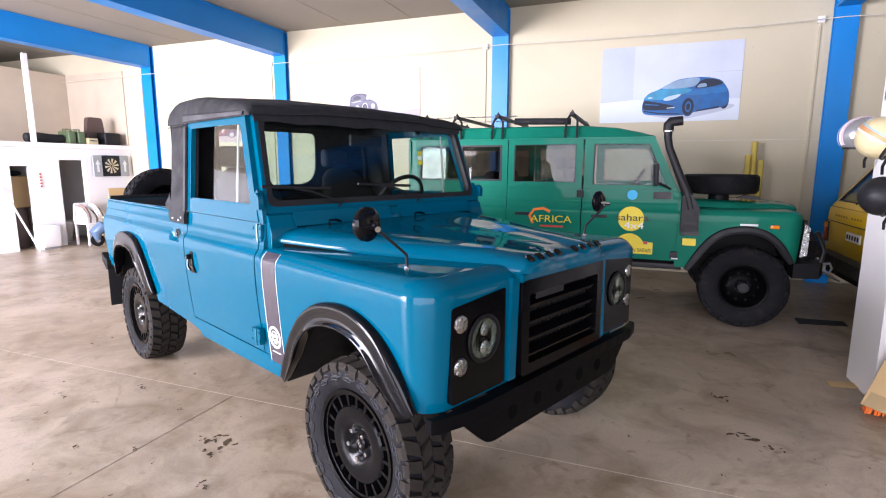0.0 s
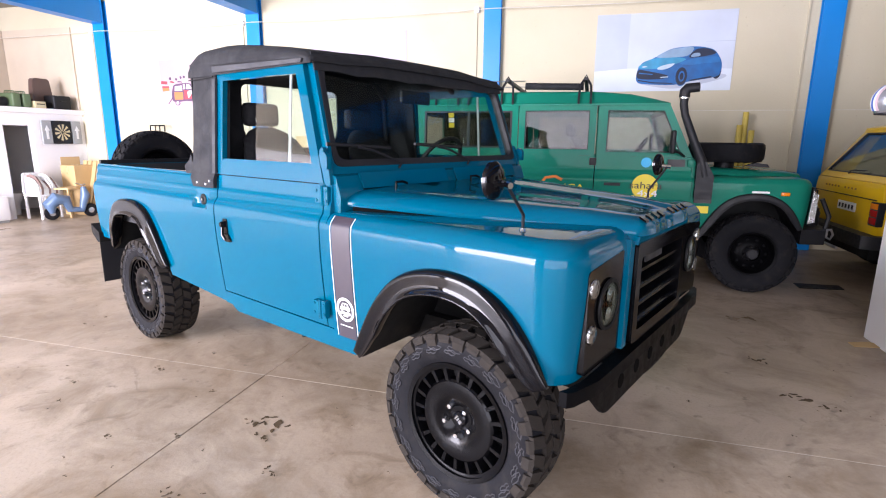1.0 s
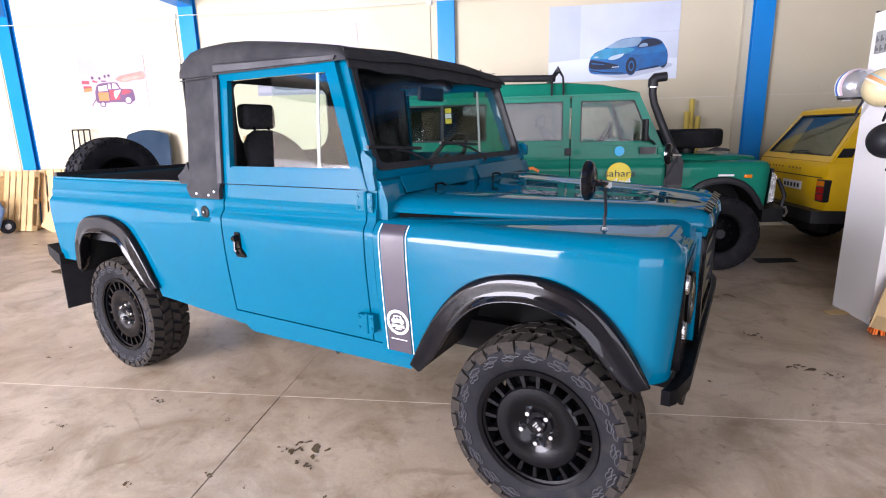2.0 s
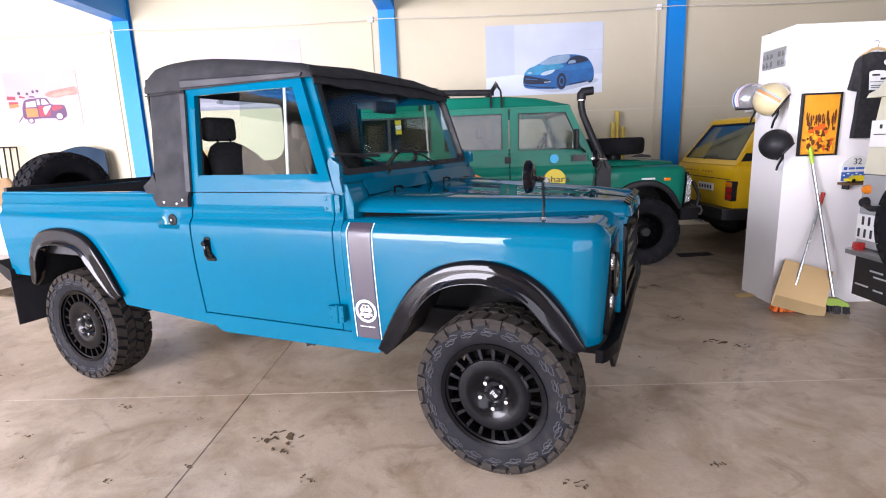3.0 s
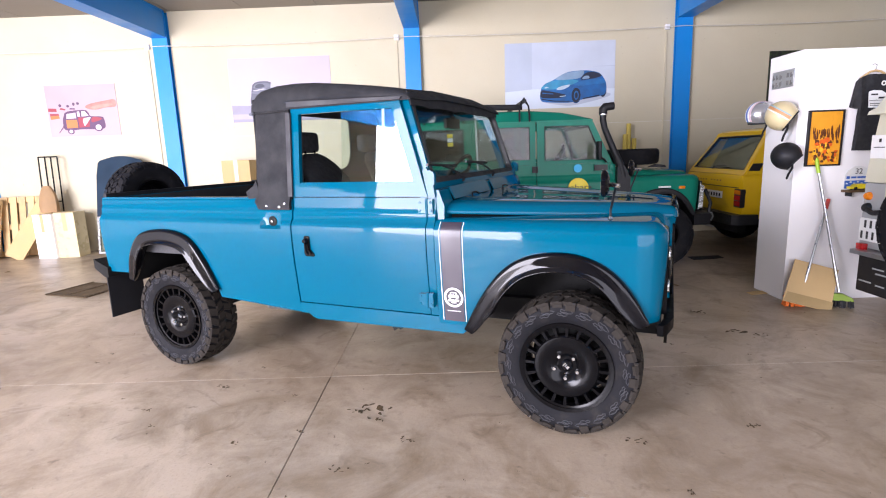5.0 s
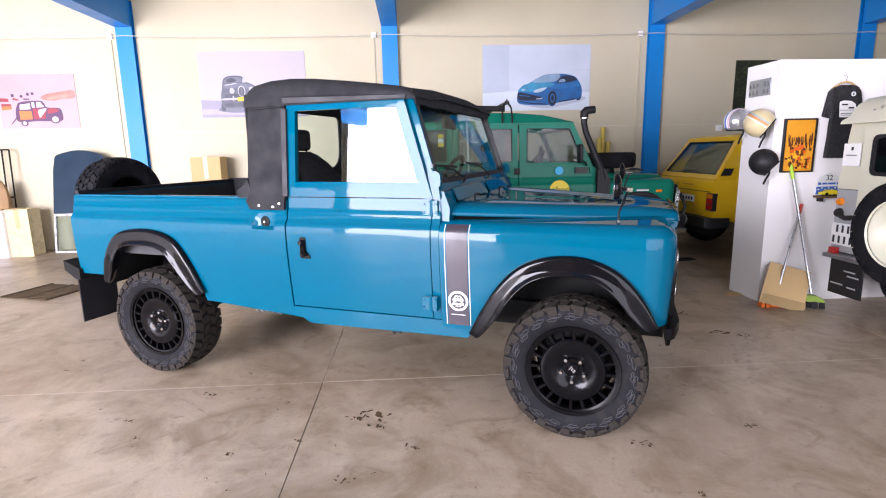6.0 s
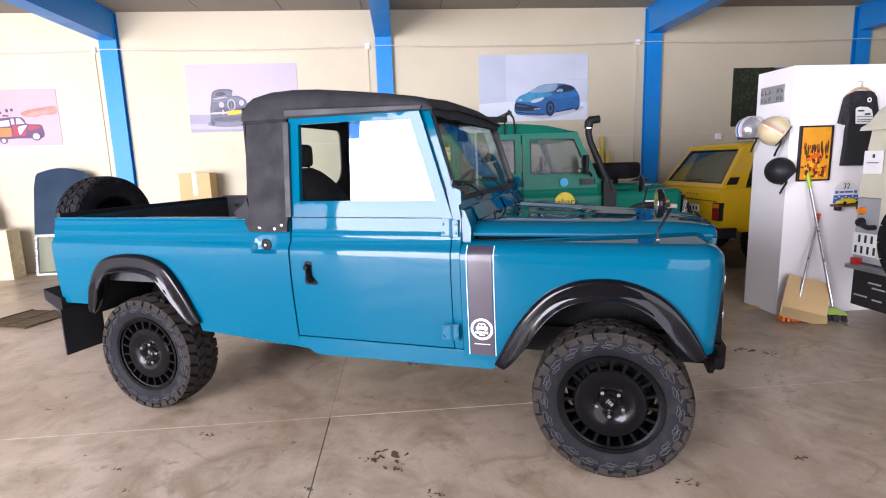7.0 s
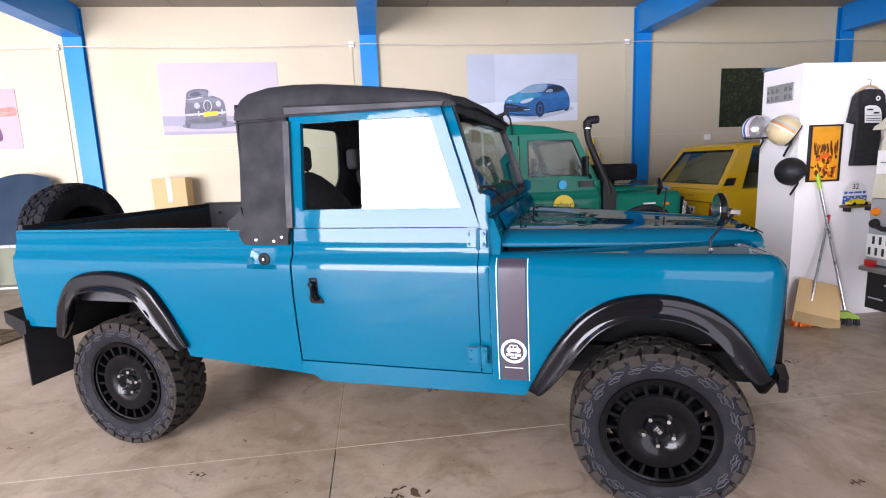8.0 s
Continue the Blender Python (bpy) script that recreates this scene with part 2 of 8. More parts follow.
def prism(bm, pts, axis, h0, h1):
    lo = [bm.verts.new(at3(axis, p, h0)) for p in pts]
    hi = [bm.verts.new(at3(axis, p, h1)) for p in pts]
    n = len(pts)
    bm.faces.new(lo)
    bm.faces.new(hi[::-1])
    for i in range(n):
        bm.faces.new((lo[i], lo[(i + 1) % n], hi[(i + 1) % n], hi[i]))
    return lo + hi


def ring_prism(bm, outer, inner, axis, h0, h1):
    n = len(outer)
    q = [[bm.verts.new(at3(axis, p, h)) for p in pts] for pts in (outer, inner) for h in (h0, h1)]
    o0, o1, i0, i1 = q
    for i in range(n):
        j = (i + 1) % n
        for a, b in ((o0, i0), (i0, i1), (i1, o1), (o1, o0)):
            bm.faces.new((a[i], a[j], b[j], b[i]))
    return o0 + o1 + i0 + i1


def round_poly(pts, r, seg=4):
    """A polygon with its corners rounded; r: one radius or one for each corner."""
    out, n = [], len(pts)
    for i, p in enumerate(pts):
        ri = r[i] if isinstance(r, (list, tuple)) else r
        p0, p1, p2 = Vector(pts[i - 1]), Vector(p), Vector(pts[(i + 1) % n])
        a, b = p0 - p1, p2 - p1
        d = min(ri, a.length * 0.49, b.length * 0.49)
        if d <= 1e-5:
            out += [tuple(p1)] * (seg + 1)
            continue
        s, e = p1 + a.normalized() * d, p1 + b.normalized() * d
        for k in range(seg + 1):
            t = k / seg
            out.append(tuple(s * (1 - t) ** 2 + p1 * 2 * t * (1 - t) + e * t * t))
    return out


def rect(a0, a1, b0, b1):
    return [(a0, b0), (a1, b0), (a1, b1), (a0, b1)]


def tube(bm, pts, r, n=8, closed=False):
    pts = [Vector(p) for p in pts]
    rings, m = [], len(pts)
    up = None
    for i, p in enumerate(pts):
        if closed:
            d = (pts[(i + 1) % m] - pts[i - 1]).normalized()
        else:
            d = ((pts[min(i + 1, m - 1)] - p).normalized() + (p - pts[max(i - 1, 0)]).normalized()).normalized()
        if up is None:
            up = d.orthogonal().normalized()
        s = d.cross(up)
        if s.length < 1e-5:
            s = d.orthogonal()
        s.normalize()
        up = s.cross(d).normalized()
        ri = r[i] if isinstance(r, (list, tuple)) else r
        rings.append([bm.verts.new(p + ri * (math.cos(a) * s + math.sin(a) * up)) for a in (2 * math.pi * k / n for k in range(n))])
    last = m if closed else m - 1
    for i in range(last):
        a, b = rings[i], rings[(i + 1) % m]
        for k in range(n):
            bm.faces.new((a[k], a[(k + 1) % n], b[(k + 1) % n], b[k]))
    if not closed:
        bm.faces.new(rings[0][::-1])
        bm.faces.new(rings[-1])
    return bm


def lathe(bm, prof, axis="y", c=(0, 0, 0), n=32, closed=False):
    """Turns a profile of (radius, height) round an axis through c."""
    c = Vector(c)
    rings = []
    for r, h in prof:
        if r < 1e-6:
            rings.append([bm.verts.new(c + Vector(at3(axis, (0, 0), h)))])
        else:
            rings.append([bm.verts.new(c + Vector(at3(axis, (r * math.cos(2 * math.pi * k / n), r * math.sin(2 * math.pi * k / n)), h))) for k in range(n)])
    pairs = list(zip(rings, rings[1:])) + ([(rings[-1], rings[0])] if closed else [])
    for a, b in pairs:
        for k in range(n):
            f = [a[k % len(a)], a[(k + 1) % len(a)], b[(k + 1) % len(b)], b[k % len(b)]]
            f = list(dict.fromkeys(f))
            if len(f) > 2:
                bm.faces.new(f)
    return bm


def loft(bm, rings, closed=True, caps=True):
    vs = [[bm.verts.new(p) for p in r] for r in rings]
    n = len(rings[0])
    for a, b in zip(vs, vs[1:]):
        for k in range(n if closed else n - 1):
            bm.faces.new((a[k], a[(k + 1) % n], b[(k + 1) % n], b[k]))
    if caps and closed:
        bm.faces.new(vs[0][::-1])
        bm.faces.new(vs[-1])
    return vs


def flip_y(bm):
    for v in bm.verts:
        v.co.y = -v.co.y
    bmesh.ops.reverse_faces(bm, faces=bm.faces)
    return bm


def shell(ob, t, offset=-1, split=40):
    md = ob.modifiers.new("thickness", "SOLIDIFY")
    md.thickness, md.offset = t, offset
    ed = ob.modifiers.new("edges", "EDGE_SPLIT")
    ed.split_angle = radians(split)
    return ob


def letters(text, size, depth, material, parent, m, name="lettering", label="", width=None):
    cu = bpy.data.curves.new("text", "FONT")
    cu.body, cu.size, cu.extrude, cu.align_x, cu.align_y = text, size, depth, "CENTER", "CENTER"
    tmp = bpy.data.objects.new("text", cu)
    me = bpy.data.meshes.new_from_object(tmp)
    bpy.data.objects.remove(tmp)
    bpy.data.curves.remove(cu)
    me.materials.clear()
    me.materials.append(material)
    if width:
        xs = [v.co.x for v in me.vertices]
        k = width / max(max(xs) - min(xs), 1e-3)
        for v in me.vertices:
            v.co.x *= k
    ob = new(name, me)
    ob.parent = parent
    ob.matrix_local = m
    if label:
        ob["label"] = label
    return ob


# ---- the hall ----
def make_hall():
    # floor: ground slab and bays with sawn joints
    bm = bmesh.new()
    box(bm, U_LEFT - 0.3, U_RIGHT + 0.3, V_FRONT - 0.3, V_REAR + 0.3, -0.2, -0.008)
    floor = structure("floor", bm, M["joint_dark"], "worn beige concrete workshop floor with sawn joints and stains", "floor")
    us = [U_LEFT, -10.27, -6.0, -1.73, 2.54, 6.81, U_RIGHT]
    vs = [V_FRONT, -4.1, 0.06, 4.32, V_REAR]
    g = 0.0014
    for u0, u1 in zip(us, us[1:]):
        for v0, v1 in zip(vs, vs[1:]):
            part("slab", bbox(u0 + g, u1 - g, v0 + g, v1 - g, -0.0079, 0.0, 0.002, 1), M["concrete"], floor)
    bm = bmesh.new()
    box(bm, U_LEFT + 0.1, U_RIGHT - 0.1, 0.06 - 0.0035, 0.06 + 0.0035, -0.007, -0.0012)
    part("joint_filler", bm, M["joint_light"], floor, "pale joint sealant")
    # yard outside the doors
    bm = bmesh.new()
    box(bm, U_LEFT - 30, U_RIGHT + 30, -45.0, V_FRONT - 0.301, -0.2, -0.02)
    structure("ground", bm, M["concrete"], "pale concrete yard outside the doors", "ground")
    # walls
    bm = bmesh.new()
    box(bm, U_LEFT - 0.2, U_RIGHT + 0.2, V_REAR, V_REAR + 0.2, 0, CEIL)
    structure("wall_rear", bm, M["wall"], "cream painted precast concrete rear wall", "wall")
    bm = bmesh.new()
    box(bm, U_LEFT - 0.2, U_LEFT, V_FRONT, V_REAR, 0, CEIL)
    structure("wall_left", bm, M["wall"], "cream painted end wall behind the store rooms", "wall")
    bm = bmesh.new()
    box(bm, U_RIGHT, U_RIGHT + 0.2, V_FRONT, V_REAR, 0, CEIL)
    structure("wall_right", bm, M["wall"], "cream painted end wall", "wall")
    bm = bmesh.new()
    box(bm, U_LEFT - 0.2, DOOR_U0, V_FRONT - 0.2, V_FRONT, 0, CEIL)
    box(bm, DOOR_U0, DOOR_U1, V_FRONT - 0.2, V_FRONT, DOOR_TOP, CEIL)
    box(bm, DOOR_U1, -1.8, V_FRONT - 0.2, V_FRONT, 0, CEIL)
    # lintel of the unseen second opening, added for the fill lamp
    box(bm, -1.8, 5.0, V_FRONT - 0.2, V_FRONT, 3.54, CEIL)
    box(bm, 5.0, U_RIGHT + 0.2, V_FRONT - 0.2, V_FRONT, 0, CEIL)
    structure("wall_front", bm, M["wall"], "cream painted front wall with the roller door opening and an added second opening", "wall")
    # ceiling of long hollow planks
    bm = bmesh.new()
    u = U_LEFT - 0.2
    while u < U_RIGHT + 0.2:
        box(bm, u + 0.006, u + 1.194, V_FRONT - 0.2, V_REAR + 0.2, CEIL, CEIL + 0.2)
        u += 1.2
    box(bm, U_LEFT - 0.2, U_RIGHT + 0.2, V_FRONT - 0.2, V_REAR + 0.2, CEIL + 0.02, CEIL + 0.25)
    structure("ceiling", bm, M["ceiling"], "grey concrete plank ceiling", "ceiling")
    # blue steel portal frames
    for u in COLUMNS:
        w, d, tf = 0.25, 0.1, 0.012
        bm = bmesh.new()
        v1 = V_REAR
        box(bm, u - w / 2, u + w / 2, v1 - d, v1 - d + tf, 0, CEIL - 0.02)
        box(bm, u - w / 2, u + w / 2, v1 - tf, v1 - 0.002, 0, CEIL - 0.02)
        box(bm, u - 0.006, u + 0.006, v1 - d + tf, v1 - tf, 0, CEIL - 0.02)
        ob = structure("column", bm, M["steel_blue"], "blue painted steel column against the rear wall", "column")
        bm = bmesh.new()
        box(bm, u - w / 2, u + w / 2, V_FRONT + 0.01, v1 - d - 0.003, CEIL - 0.42, CEIL - 0.405)
        box(bm, u - w / 2, u + w / 2, V_FRONT + 0.01, v1 - d - 0.003, CEIL - 0.02, CEIL - 0.004)
        box(bm, u - 0.11, u + 0.11, V_FRONT + 0.01, v1 - d - 0.003, CEIL - 0.405, CEIL - 0.02)
        structure("roof_beam", bm, M["steel_blue"], "blue painted steel roof beam", "beam")
    # joint of the wall panels between the columns
    ends = [U_LEFT, *COLUMNS, U_RIGHT]
    for a, b in zip(ends, ends[1:]):
        bm = bmesh.new()
        box(bm, a + 0.14, b - 0.14, V_REAR - 0.004, V_REAR - 0.001, 1.868, 1.876)
        structure("panel_joint", bm, M["joint_light"], "faint joint between the rear wall panels", "wall joint")
    # cable along the rear wall with clips and down runs
    bm = bmesh.new()
    pts = []
    cs = [U_LEFT + 0.1, *COLUMNS, U_RIGHT - 0.1]
    for a, b in zip(cs, cs[1:]):
        for k in range(8):
            t = k / 8
            pts.append((a + (b - a) * t, V_REAR - 0.12, 3.33 - 0.03 * 4 * t * (1 - t)))
    tube(bm, pts, 0.006, 6)
    structure("wall_cable", bm, M["joint_light"], "pale electric cable run along the rear wall", "cable")
    for u in COLUMNS[:4]:
        bm = bbox(u - 0.29, u - 0.215, V_REAR - 0.05, V_REAR - 0.001, 3.30, 3.38, 0.006)
        structure("junction_box", bm, M["white_wall"], "small pale junction box on the rear wall", "box")
        bm = bmesh.new()
        box(bm, u - 0.263, u - 0.243, V_REAR - 0.02, V_REAR - 0.001, 0.4, 3.29)
        structure("cable_conduit", bm, M["wall"], "cream cable conduit down the rear wall", "conduit")


make_hall()


# ---- off-road vehicles: x forwards from the front axle, y to the vehicle's left, z up ----
ARCH_REAR = [(-3.19, 0.655), (-3.15, 0.80), (-3.07, 0.945), (-2.98, 1.012), (-2.80, 1.035), (-2.64, 1.022), (-2.52, 0.975), (-2.43, 0.85), (-2.335, 0.635)]
ARCH_FRONT = [(-0.525, 0.545), (-0.43, 0.735), (-0.32, 0.885), (-0.20, 0.962), (-0.04, 0.99), (0.10, 0.972), (0.22, 0.908), (0.31, 0.80), (0.38, 0.665)]
HALF = 0.842
SIDE = [(0.50, 0.046), (0.55, 0.040), (0.62, 0.032), (0.72, 0.021), (0.82, 0.0115), (0.90, 0.0052), (0.95, 0.0022), (1.00, 0.0007), (1.04, 0.0), (1.07, 0.0003), (1.089, 0.0010), (1.098, 0.0023), (1.105, 0.0045), (1.112, 0.008), (1.122, 0.015), (1.136, 0.026), (1.17, 0.030), (1.186, 0.034), (1.194, 0.040), (1.235, 0.043), (1.246, 0.047), (1.252, 0.056)]
WING = [(0.55, 0.034), (0.68, 0.022), (0.8, 0.0125), (0.9, 0.006), (0.96, 0.0025), (1.0, 0.0009), (1.035, 0.0), (1.07, 0.0003), (1.087, 0.0011), (1.0935, 0.0023), (1.099, 0.0042), (1.106, 0.0080), (1.117, 0.016), (1.134, 0.032), (1.146, 0.056), (1.15, 0.085)]


def low_edge(arch, before, after):
    """The lower edge of a side panel over an arch: height as a function of x."""
    def low(x):
        if x <= arch[0][0]:
            return before
        if x >= arch[-1][0]:
            return after
        for (x0, z0), (x1, z1) in zip(arch, arch[1:]):
            if x0 <= x <= x1:
                return z0 + (z1 - z0) * (x - x0) / (x1 - x0)
    return low


def curtain(path, levels, low, bm=None):
    """A panel that stands on a path of (x, y, nx, ny), with an inset for each height, cut off below at low(x)."""
    bm = bm or bmesh.new()
    cols = []
    for x, y, nx, ny in path:
        lo = low(x)
        lv = sorted(levels)
        cols.append([])
        for i, (z, ins) in enumerate(lv):
            zz, ii = z, ins
            if z < lo:
                zz = lo
                for (z0, i0), (z1, i1) in zip(lv, lv[1:]):
                    if z0 <= lo <= z1:
                        ii = i0 + (i1 - i0) * (lo - z0) / (z1 - z0)
            cols[-1].append(bm.verts.new((x - nx * ii, y - ny * ii, zz)))
    for a, b in zip(cols, cols[1:]):
        for k in range(len(levels) - 1):
            bm.faces.new((a[k], b[k], b[k + 1], a[k + 1]))
    tops = [c[-1] for c in cols]
    return bm, tops


def clean(bm):
    bmesh.ops.remove_doubles(bm, verts=bm.verts, dist=0.0006)
    bmesh.ops.dissolve_degenerate(bm, dist=0.0004, edges=bm.edges)
    return bm


def xs_for(x0, x1, arch=(), n=6):
    out = {x0 + (x1 - x0) * k / n for k in range(1, n)} | {x0, x1}
    for (a, _), (b, _) in zip(arch, arch[1:]):
        out |= {a, (a + b) / 2, b}
    return sorted(x for x in out if x0 <= x <= x1)


def panel(name, x0, x1, levels, low, material, parent, label="", mirror=False, arch=(), thick=0.012, pocket=None):
    """A side panel; pocket: x from and to, z from and to, and depth of a pressed recess."""
    xs = xs_for(x0, x1, arch)
    if pocket:
        a, b = pocket[:2]
        xs = sorted([x for x in xs if not a - 0.02 < x < b + 0.02] + [a - 0.012, a, a + 0.02, (a + b) / 2, b - 0.02, b, b + 0.012])
    path = [(x, -HALF, 0, -1) for x in xs]
    bm, _ = curtain(path, levels, low)
    if pocket:
        for v in bm.verts:
            if pocket[0] - 1e-4 <= v.co.x <= pocket[1] + 1e-4 and pocket[2] < v.co.z < pocket[3]:
                edge = min(v.co.x - pocket[0], pocket[1] - v.co.x)
                v.co.y = max(v.co.y, -HALF + pocket[4] * (1.0 if edge > 0.01 else 0.72))
    clean(bm)
    if mirror:
        flip_y(bm)
    bmesh.ops.recalc_face_normals(bm, faces=bm.faces)
    # normals of an open sheet: turn them outwards
    s = sum(f.normal.y for f in bm.faces)
    if (s > 0) != mirror:
        bmesh.ops.reverse_faces(bm, faces=bm.faces)
    me = bpy.data.meshes.new(name)
    bm.to_mesh(me)
    bm.free()
    for p in me.polygons:
        p.use_smooth = True
    me.set_sharp_from_angle(angle=radians(50))
    me.materials.append(material)
    ob = new(name, me)
    ob.parent = parent
    if label:
        ob["label"] = label
    return shell(ob, thick)


def front_wing(parent, material, mirror, y_rear=0.765, y_front=0.335, x_rear=-0.70, x_front=0.46):
    r = 0.14
    path = [(x, -HALF, 0, -1) for x in xs_for(x_rear, x_front - r, ARCH_FRONT)]
    for k in range(1, 17):
        a = math.pi / 2 * k / 16
        path.append((x_front - r + r * math.sin(a), -HALF + r - r * math.cos(a), math.sin(a), -math.cos(a)))
    path += [(x_front, -HALF + r + (HALF - r - y_front) * k / 4, 1, 0) for k in range(1, 5)]
    low0 = low_edge(ARCH_FRONT, 0.56, 0.665)
    bm, tops = curtain(path, WING, lambda x: low0(x))
    # the top sheet up to the edge of the bonnet
    n = len(tops)
    inner = []
    for i, v in enumerate(tops):
        t = (v.co.x - x_rear) / (x_front - x_rear)
        yin = -(y_rear + (y_front - y_rear) * t)
        inner.append(bm.verts.new((v.co.x, max(v.co.y, yin), 1.152 - 0.004 * t)))
    for i in range(n - 1):
        bm.faces.new((tops[i], tops[i + 1], inner[i + 1], inner[i]))
    clean(bm)
    bmesh.ops.recalc_face_normals(bm, faces=bm.faces)
    if sum(f.normal.y for f in bm.faces) > 0:
        bmesh.ops.reverse_faces(bm, faces=bm.faces)
    if mirror:
        flip_y(bm)
    me = bpy.data.meshes.new("front_wing")
    bm.to_mesh(me)
    bm.free()
    for p in me.polygons:
        p.use_smooth = True
    me.set_sharp_from_angle(angle=radians(60))
    me.materials.append(material)
    ob = new("front_wing", me)
    ob.parent = parent
    return shell(ob, 0.006)


def arch_flare(parent, material, arch, mirror, out=0.055, full=0.075, label=""):
    """A wheel-arch trim: a rounded lip that follows the arch."""
    cx = (arch[0][0] + arch[-1][0]) / 2
    c = Vector((cx, 0.5))
    sm = [Vector(p) for p in arch]
    for _ in range(3):
        cut = [sm[0]]
        for p, q in zip(sm, sm[1:]):
            cut += [p * 0.75 + q * 0.25, p * 0.25 + q * 0.75]
        sm = cut + [sm[-1]]
    rings = []
    for i, p in enumerate(sm):
        d = (sm[min(i + 1, len(sm) - 1)] - sm[max(i - 1, 0)]).normalized()
        nrm = Vector((-d.y, d.x))
        if (c - p).dot(nrm) < 0:
            nrm = -nrm
        f = min(1.0, 0.14 + 0.86 * math.sin(math.pi * i / (len(sm) - 1)) * 1.7)
        o2 = out * f
        wide = full * (0.36 + 0.64 * min(1.0, 2.3 * math.sin(math.pi * i / (len(sm) - 1))))
        steps = ((-0.05, 0.62), (0.10, 0.66), (0.30, 0.675), (0.50, 0.69), (0.60, 0.715), (0.70, 0.765), (0.79, 0.84), (0.87, 0.925), (0.93, 0.98), (0.97, 1.0), (1.0, 0.97), (1.005, 0.86), (0.99, 0.5))
        sec = [(-0.016, HALF - 0.012), (-0.016, HALF + 0.002 + o2 * 0.1), (-0.014, HALF + o2 * 0.36), (-0.009, HALF + o2 * 0.53)] + [(wide * k, HALF + o2 * q) for k, q in steps] + [(wide * 0.9, HALF - 0.01), (wide - 0.018, HALF - 0.03)]
        rings.append([((p + nrm * o).x, -y, (p + nrm * o).y) for o, y in sec])
    bm = bmesh.new()
    loft(bm, rings)
    if mirror:
        flip_y(bm)
    return part("wheel_arch_trim", bm, material, parent, label, smooth=62)


def tyre(bm, R, W, r_in, deep=0.012):
    """The carcass of a tyre round the y axis at the origin."""
    h = W / 2
    Rc = R - deep
    prof = [(r_in, -h * 0.80), (r_in + 0.012, -h * 0.86), (r_in + 0.03, -h * 0.93), ((r_in + R) / 2, -h * 1.0), (R - 0.05, -h * 0.985), (R - 0.032, -h * 0.93), (Rc - 0.004, -h * 0.86), (Rc, -h * 0.5), (Rc + 0.002, 0)]
    prof += [(r, -y) for r, y in prof[-2::-1]]
    lathe(bm, prof, "y", (0, 0, 0), 64)
    return bm


def tread(bm, R, W, blocks=36, deep=0.017):
    """The tread blocks in four rows, and the lugs on the shoulders."""
    h = W / 2
    Rc = R - deep
    step = 2 * math.pi / blocks
    for i in range(blocks):
        a0 = step * i
        for row, (y0, y1, sh) in enumerate(((-h * 0.96, -h * 0.50, 0.0), (-h * 0.43, -h * 0.04, 0.45), (h * 0.04, h * 0.43, 0.1), (h * 0.50, h * 0.96, 0.5))):
            a = a0 + sh * step
            da = step * (0.34 + 0.06 * ((i * 7 + row * 3) % 4) / 3)
            sk = (0.55 if (i + row) % 2 else 0.3) * da * (1 if row % 2 else -1)
            vs = []
            for y, s in ((y0, -1), (y1, 1)):
                for aa in (a - da + s * sk, a + da + s * sk):
                    edge = 0.012 if (row == 0 and s < 0) or (row == 3 and s > 0) else 0.0
                    top = 0.93
                    at = a + s * sk + (aa - a - s * sk) * top
                    vs.append([bm.verts.new((r * math.cos(q), y, r * math.sin(q))) for r, q in ((Rc - 0.012, aa), (R - edge, at))])
            (b0, t0), (b1, t1), (b2, t2), (b3, t3) = vs
            for f in ((t0, t1, t3, t2), (b0, b1, t1, t0), (b2, t2, t3, b3), (b0, t0, t2, b2), (b1, b3, t3, t1)):
                bm.faces.new(f)
        # shoulder lugs that run down the side wall, long and short by turns
        for s in (-1, 1):
            a = a0 + (-0.1 if s < 0 else 0.6) * step
            da = step * 0.36
            low = 0.056 if i % 2 else 0.040
            o = [bm.verts.new((r * math.cos(aa), s * y, r * math.sin(aa))) for aa in (a - da, a + da) for r, y in ((R - 0.013, h * 0.965), (R - 0.028, h * 1.045), (R - low, h * 1.04), (R - low - 0.004, h * 0.9), (R - 0.02, h * 0.85))]
            n = 5
            for k in range(n - 1):
                bm.faces.new((o[k], o[k + 1], o[n + k + 1], o[n + k]))
            bm.faces.new(o[:n])
            bm.faces.new(o[n:][::-1])
    return bm


